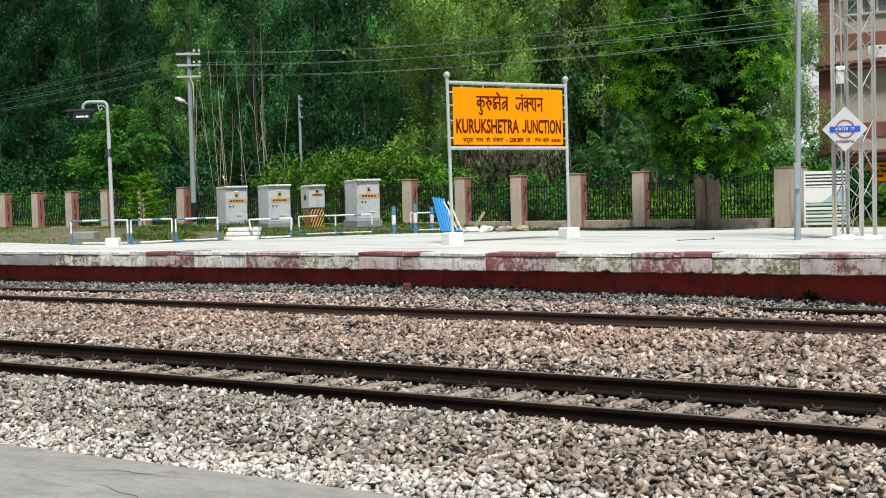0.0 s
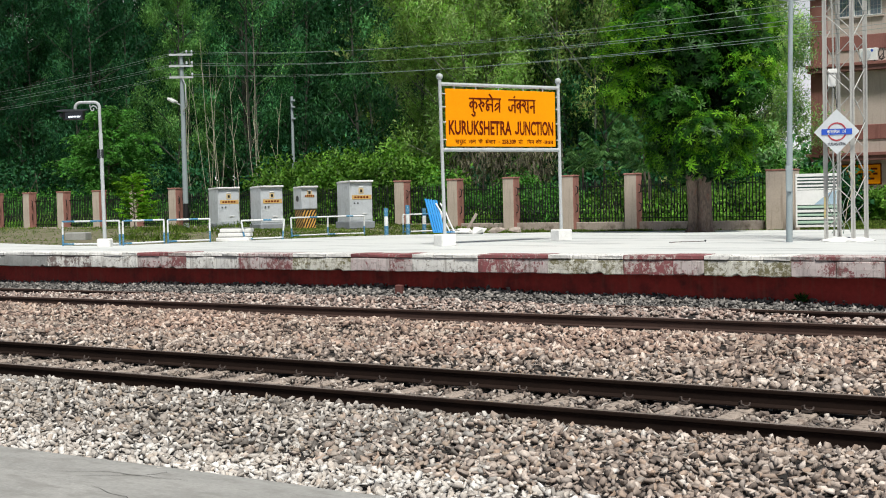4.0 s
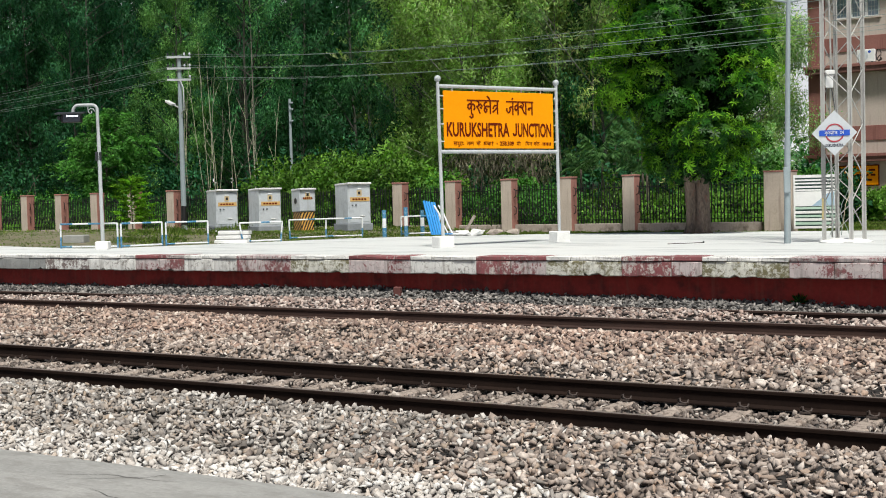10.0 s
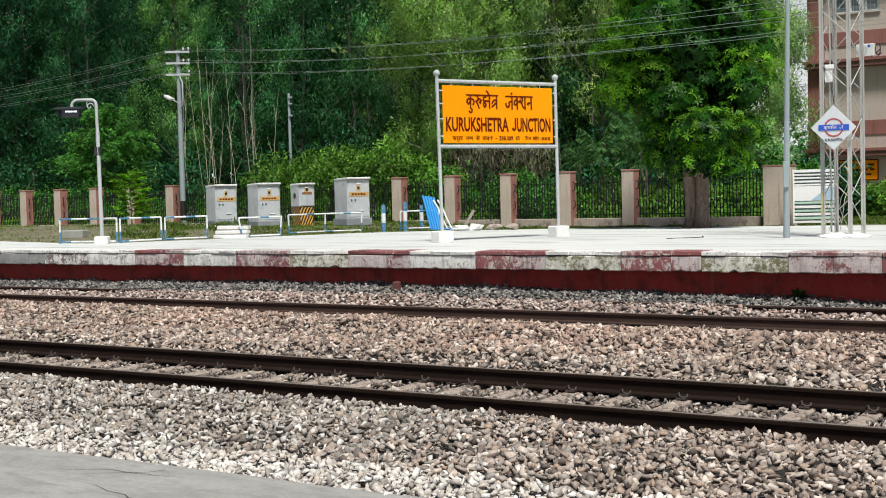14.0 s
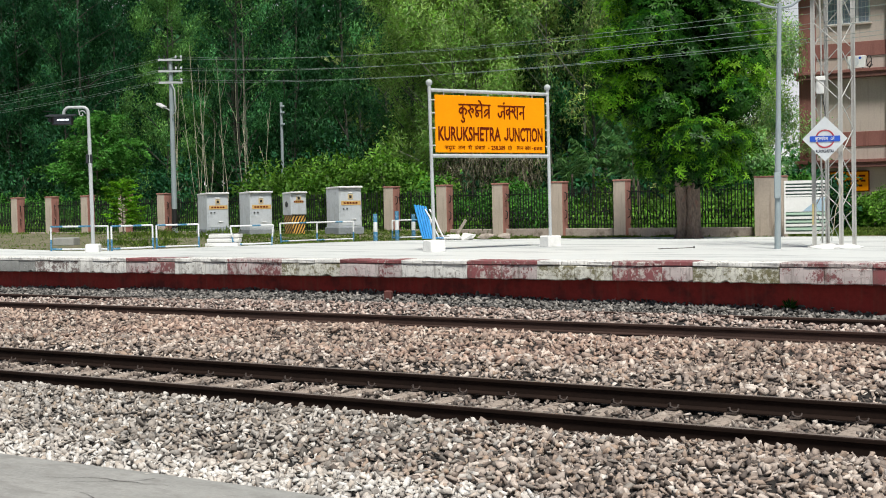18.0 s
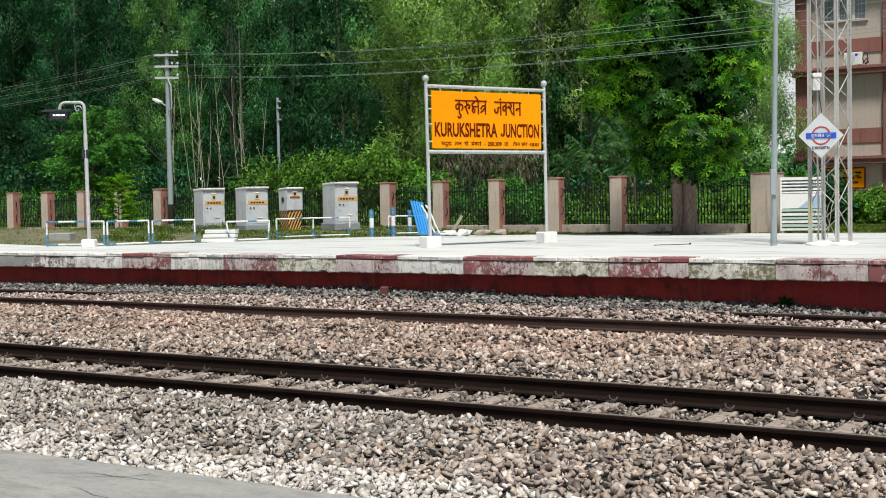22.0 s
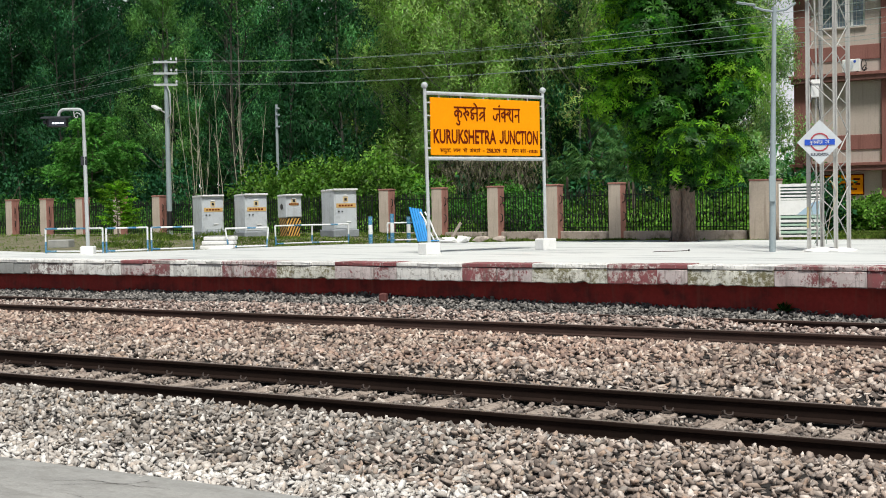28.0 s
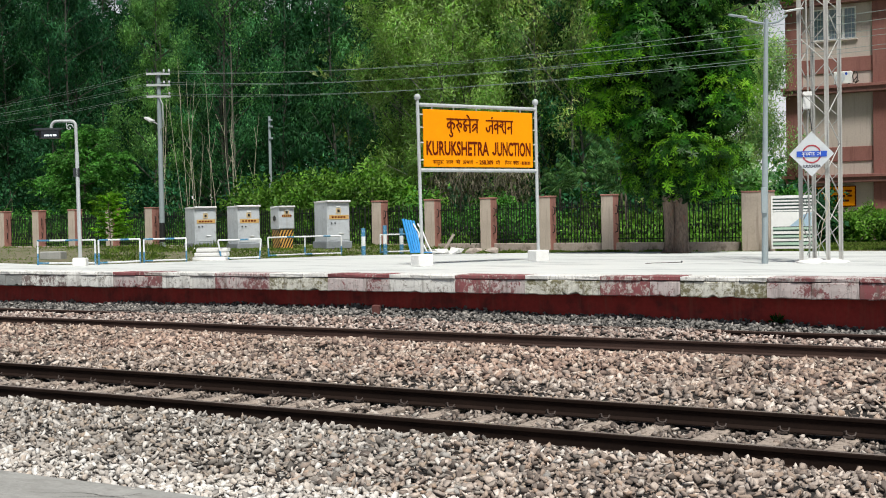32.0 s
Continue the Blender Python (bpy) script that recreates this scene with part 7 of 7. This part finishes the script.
def grass():
    nr = np.random.default_rng(91)
    n = 130000
    x = nr.uniform(-62, -12, n)
    y = nr.uniform(23.5, 39.8, n)
    rear = np.interp(x, [-70, -33, -27.6, -26.2, -25.2, -24.2, -23.2, -21.6, -20.6, -19.0, -17.0, -12.5], [25.2, 25.6, 24.0, 24.3, 26.0, 28.4, 30.4, 32.6, 34.4, 36.2, 37.6, 38.2])
    patch = np.sin(x * 0.8 + 1) * np.sin(y * 1.1) + 0.5 * np.sin(x * 2.3) * np.sin(y * 1.9 + 2)
    thick = np.where(x > -40, np.where(x > -21, -0.2, np.where(y > 30, 0.7, 0.45)), -0.3) + 0.4 * (y > 38.3)
    thick = np.where(x / y < -0.93, -1.0 + 0.7 * (y > 38.3), thick)
    keep = (y > rear + 0.15) & (0.6 * patch + thick + nr.normal(0, 0.7, n) > 0.1)
    x, y = x[keep], y[keep]
    n = len(x)
    high = nr.uniform(0.03, 0.11, n) * (1 + 0.6 * (y > 38.3) * (x < -21))
    pos = np.stack([x, y, earth(x, y) - 0.02], -1)
    way = unit(nr.normal(size=(n, 3)) * np.array([0.75, 0.75, 0.1]) + np.array([0, 0, 0.8]))
    v, f = leaf_quads(pos, way, high, high * 0.16 + 0.016, nr)
    tagged(new("grass", raw("grass", v, f, M_GRASS)), "rough patchy grass behind the platform", "grass", kind="stuff")
    # lawn before the building
    n = 40000
    x, y = nr.uniform(-21, -4, n), nr.uniform(40.3, 50, n)
    pos = np.stack([x, y, earth(x, y) - 0.02], -1)
    way = unit(nr.normal(size=(n, 3)) * np.array([0.35, 0.35, 0.1]) + np.array([0, 0, 1.0]))
    v, f = leaf_quads(pos, way, nr.uniform(0.04, 0.12, n), 0.035, nr)
    tagged(new("grass", raw("grass", v, f, M_GRASS)), "sunlit lawn beyond the gate", "grass", kind="stuff")
    # weeds and dead leaves along the foot of the fence
    n = 9000
    x = nr.uniform(-21.5, -14.6, n)
    keep = np.sin(x * 3.1) + 0.6 * np.sin(x * 7.7 + 1) + nr.normal(0, 0.5, n) > 0.0 + 0.16 * np.maximum(0, x + 18)
    x = x[keep]
    n = len(x)
    y = 39.72 - np.abs(nr.normal(0, 0.28, n)) * np.where(x < -18, 2.2, 1.0)
    pos = np.stack([x, y, earth(x, y) - 0.01], -1)
    way = unit(nr.normal(size=(n, 3)) * np.array([0.6, 0.6, 0.2]) + np.array([0, 0, 0.8]))
    v, f = leaf_quads(pos, way, nr.uniform(0.03, 0.12, n), 0.025, nr)
    tagged(new("weeds", raw("weeds", v, f, M_GRASS)), "dusty weeds along the foot of the fence", "weeds", kind="stuff")
    rng = random.Random(19)
    for k in range(26):
        x = rng.uniform(-36.5, -27.5)
        y = rng.uniform(-x * 0.93, min(38.5, -x * 1.12))
        s, m = rng.uniform(0.16, 0.36), rng.randrange(90, 190)
        w = unit(nr.normal(size=(m, 3)) * np.array([0.6, 0.6, 0.25]) + np.array([0, 0, 0.9]))
        root = nr.normal(size=(m, 3)) * np.array([0.22, 0.22, 0.0])
        ob = thing("weed_clump", "clump of rough green weeds behind the barriers", "weed", Matrix.Translation((x, y, float(earth(x, y)) - 0.02)), group="weed clumps")
        leaf_part("leaves", root + w * nr.uniform(0, s * 0.6, (m, 1)), w, nr.uniform(0.3, 0.8, m) * s, 0.028, nr, M_GRASS, ob)
    for x, y in ((-34.1, 32.7), (-32.2, 34.6), (-29.6, 33.2)):
        bm = bmesh.new()
        bmesh.ops.create_icosphere(bm, subdivisions=2, radius=0.11)
        for v in bm.verts:
            v.co = v.co * (1 + 0.5 * noise.noise(v.co * 14 + Vector((x, y, 0))))
            v.co.z = max(0.0, v.co.z * 0.55 + 0.03)
        ob = new("litter_scrap", finish("litter_scrap", bm, M_WHITE))
        ob.location = (x, y, float(earth(x, y)) - 0.01)
        tagged(ob, "crumpled white plastic scrap on the grass", "litter", group="litter")
    # weeds rooted at the foot of the platform wall
    x, s, m = -6.3, 0.17, 70
    w = unit(nr.normal(size=(m, 3)) * np.array([0.9, 0.5, 0.3]) + np.array([0, 0, 0.7]))
    ob = thing("weed", "small dark weed at the foot of the wall", "weed", Matrix.Translation((x, bend(x, 20.95), 0.02)))
    leaf_part("leaves", w * nr.uniform(0, s * 0.5, (m, 1)), w, nr.uniform(0.4, 1, m) * s, 0.03, nr, LEAF_BROAD, ob)


wood()
broad_tree()
bushes()
grass()

# ---- the building beyond the gate ----
M_WALL = surface("beige_plaster", (0.40, 0.34, 0.30), (0.50, 0.43, 0.385), 0.9, 0.5, 14.0, 0.2, streak=(0.33, 0.28, 0.25))
M_BRICKRED = surface("brick_red_plaster", (0.19, 0.078, 0.064), (0.265, 0.118, 0.10), 0.9, 0.8, 16.0, 0.3, streak=(0.15, 0.06, 0.05))
M_LEDGE = surface("dark_ledge", (0.13, 0.06, 0.05), (0.21, 0.10, 0.085), 0.9, 1.0, 16.0, 0.3, streak=(0.09, 0.05, 0.045))


def office():
    ob = thing("office_building", "storeyed office building in beige plaster with brick-red bands", "building", Matrix.Translation((-16.86, 58.0, 0.5)))
    glass = Nodes("window_glass", 0.08)
    glass.colour((0.17, 0.23, 0.28))
    wide, deep = 24.0, 12.0
    # walls: bays between pilasters, with the window openings left free
    bays = [(0.75, 3.9), (5.0, 8.6), (9.7, 13.3), (14.4, 18.0), (19.1, 22.8)]
    pil = [(0.0, 0.75), (3.9, 5.0), (8.6, 9.7), (13.3, 14.4), (18.0, 19.1), (22.8, 24.0)]

    def slab(name, x0, x1, z0, z1, y0, y1, mat, parent=ob, label="", bevel=0.012):
        bm = bmesh.new()
        box(bm, ((x0 + x1) / 2, (y0 + y1) / 2, (z0 + z1) / 2), (x1 - x0, y1 - y0, z1 - z0), 0, bevel)
        return part(name, bm, mat, parent, label)

    for a, b in pil:
        slab("pilaster", a, b, 0, 15.6, -0.14, 0.3, M_BRICKRED, label="brick-red plastered pilaster")
    for s in range(4):
        base = 4.03 * s - 1.73
        for a, b in bays:
            w0, w1 = a + 0.45, b - 0.72
            if s == 0:
                slab("wall_panel", a, b, 0, 2.68, 0.0, 0.25, M_WALL, bevel=0.0)
            else:
                # window storeys: sill at 2.12, head at 3.55 over the ledge below
                z0 = base + 0.68
                slab("wall_panel", a, b, z0, z0 + 2.16, 0, 0.25, M_WALL, bevel=0.0)
                slab("wall_panel", a, w0, z0 + 2.16, z0 + 3.6, 0, 0.25, M_WALL, bevel=0.0)
                slab("wall_panel", w1, b, z0 + 2.16, z0 + 3.6, 0, 0.25, M_WALL, bevel=0.0)
                slab("wall_panel", a, b, z0 + 3.6, z0 + 3.73, 0, 0.25, M_WALL, bevel=0.0)
                slab("band", a, b, z0 + 0.66, z0 + 1.32, -0.05, 0.02, M_BRICKRED, label="brick-red band")
                if s == 1:
                    slab("wall_panel", w0, w1, z0 + 2.16, z0 + 3.6, 0, 0.25, M_WALL, bevel=0.0)
                    continue
                win = new("window")
                win.parent = ob
                win.matrix_basis = Matrix.Translation((w0, 0.10, z0 + 2.16))
                ww, wh = w1 - w0, 1.44
                for x in (0.03, ww * 0.36, ww * 0.70, ww - 0.03):
                    slab("frame_bar", x - 0.05, x + 0.05, 0.0, wh, -0.04, 0.04, M_WHITE, win, bevel=0.004)
                for z in (0.03, wh - 0.03):
                    slab("frame_rail", 0.0, ww, z - 0.03, z + 0.03, -0.038, 0.038, M_WHITE, win, bevel=0.004)
                slab("pane", 0.05, ww - 0.05, 0.05, wh - 0.05, 0.012, 0.02, glass.mat, win, "dark glass", 0.0)
                for k in range(13):
                    x = ww * (k + 0.5) / 13
                    slab("grille_bar", x - 0.008, x + 0.008, 0.05, wh - 0.05, -0.02, -0.004, M_MAST, win, bevel=0)
                for z in (0.45, 0.95):
                    slab("grille_bar", 0.05, ww - 0.05, z - 0.008, z + 0.008, -0.024, -0.02, M_MAST, win, bevel=0)
                slab("sill", -0.08, ww + 0.08, -0.08, 0.0, -0.2, 0.1, M_WALL, win)
    for s in range(4):
        z = 2.68 + 4.03 * s
        slab("ledge", -0.03, wide, z, z + 0.30, -0.55, 0.3, M_LEDGE, label="dark red projecting ledge")
        slab("ledge_lip", -0.10, wide + 0.02, z + 0.22, z + 0.36, -0.62, 0.2, M_BRICKRED)
    slab("side_wall", 0.0, 0.3, 0, 15.6, 0.3, deep, M_WALL)
    slab("side_wall", wide - 0.3, wide, 0, 15.6, 0.3, deep, M_WALL)
    slab("rear_wall", 0.3, wide - 0.3, 0, 15.6, deep - 0.3, deep, M_WALL)
    slab("roof", -0.4, wide + 0.4, 15.6, 15.85, -0.6, deep + 0.3, M_LEDGE)
    slab("parapet", -0.2, wide + 0.2, 15.85, 16.6, -0.3, -0.1, M_WALL)
    for s in range(1, 4):
        slab("floor_slab", 0.3, wide - 0.3, 2.75 + 4.03 * (s - 1), 2.95 + 4.03 * (s - 1), 0.26, deep - 0.3, M_CONCRETE)
    # air conditioners on the upper ledge
    for x in (2.3, 7.2):
        ac = thing("air_conditioner", "white outdoor air conditioner unit on a ledge", "air conditioner", Matrix.Translation((-16.86 + x, 57.62, 7.58)), group="air conditioners")
        bm = bmesh.new()
        box(bm, (0.38, 0, 0.30), (0.78, 0.30, 0.56), 0, 0.02)
        part("casing", bm, M_WHITE, ac, "white sheet casing")
        bm = bmesh.new()
        rod(bm, (0.28, -0.152, 0.30), (0.28, -0.165, 0.30), 0.22, n=20)
        part("fan_grille", bm, M_CABINET, ac, "round grey fan grille")
        bm = bmesh.new()
        rod(bm, (0.55, -0.152, 0.47), (0.55, -0.16, 0.47), 0.06, n=12)
        part("badge", bm, M_SIGN_BLUE, ac)
        bm = bmesh.new()
        pipe(bm, [(0.80 + 0.22 * (1 - math.cos(k * 0.7)) * 0.5, -0.02, 0.12 + 0.25 * math.sin(k * 0.7) + 0.2) for k in range(10)], 0.022, 6)
        pipe(bm, [(0.82, -0.04, 0.1), (0.98, -0.04, 0.3), (1.05, -0.03, 0.12), (0.9, -0.02, 0.03)], 0.03, 6)
        part("hose", bm, M_BLACK, ac, "coiled black hose")
        for fx in (0.1, 0.66):
            bm = bmesh.new()
            box(bm, (fx, 0, 0.01), (0.06, 0.34, 0.05))
            part("foot", bm, M_DARK, ac)
    for z in (6.72, 7.18):
        b = thing("meter_box", "small white box fixed to the wall", "wall box", Matrix.Translation((-15.98, 57.80, z)), group="wall boxes")
        bm = bmesh.new()
        box(bm, (0, 0, 0.2), (0.36, 0.22, 0.40), 0, 0.015)
        part("casing", bm, M_WHITE, b)
        bm = bmesh.new()
        box(bm, (0, -0.115, 0.2), (0.28, 0.012, 0.30))
        part("cover", bm, M_CAB_TOP, b)
    # orange notice on the ground storey
    b = thing("wall_notice", "orange notice board with rows of dark lettering", "sign", Matrix.Translation((-15.0, 57.97, 2.10)))
    bm = bmesh.new()
    box(bm, (0.0, -0.03, 0.46), (2.5, 0.05, 0.95), 0, 0.01)
    part("rim", bm, M_MAROON, b, "dark rim")
    bm = bmesh.new()
    box(bm, (0.0, -0.062, 0.46), (2.4, 0.02, 0.85))
    part("panel", bm, M_ORANGE, b, "orange panel")
    rng = random.Random(5)
    for z in (0.70, 0.48, 0.26):
        x = -1.0
        while x < 1.0:
            w = rng.uniform(0.12, 0.3)
            bm = bmesh.new()
            box(bm, (x + w / 2, -0.075, z), (w, 0.008, 0.09))
            part("dark_bar", bm, M_MAROON, b)
            x += w + 0.1
    for k in range(4):
        bm = bmesh.new()
        box(bm, (0, 0, 0), (0.13, 0.02, 0.16 - 0.03 * (k % 2)), 0, 0.004)
        part("cloth_strip", bm, M_WHITE, ob, "small pale cloth strip", m=Matrix.Translation((-0.04 + 0.22 * k, -0.56, 2.62)) @ Matrix.Rotation(0.1 * k, 4, "Z"))


office()


def motions():
    """The lit line of the platform display wanders up and down its screen."""
    heights = ((0, -0.05), (1, -0.035), (3.5, -0.045), (5.5, 0.02), (7, 0.05), (10.5, 0.05), (14.5, 0.03), (18, 0.01), (23, 0.0), (28, -0.025), (32, -0.04))
    walk(DISPLAY_LINE, [(t, pose(0, 0, z)) for t, z in heights])


motions()
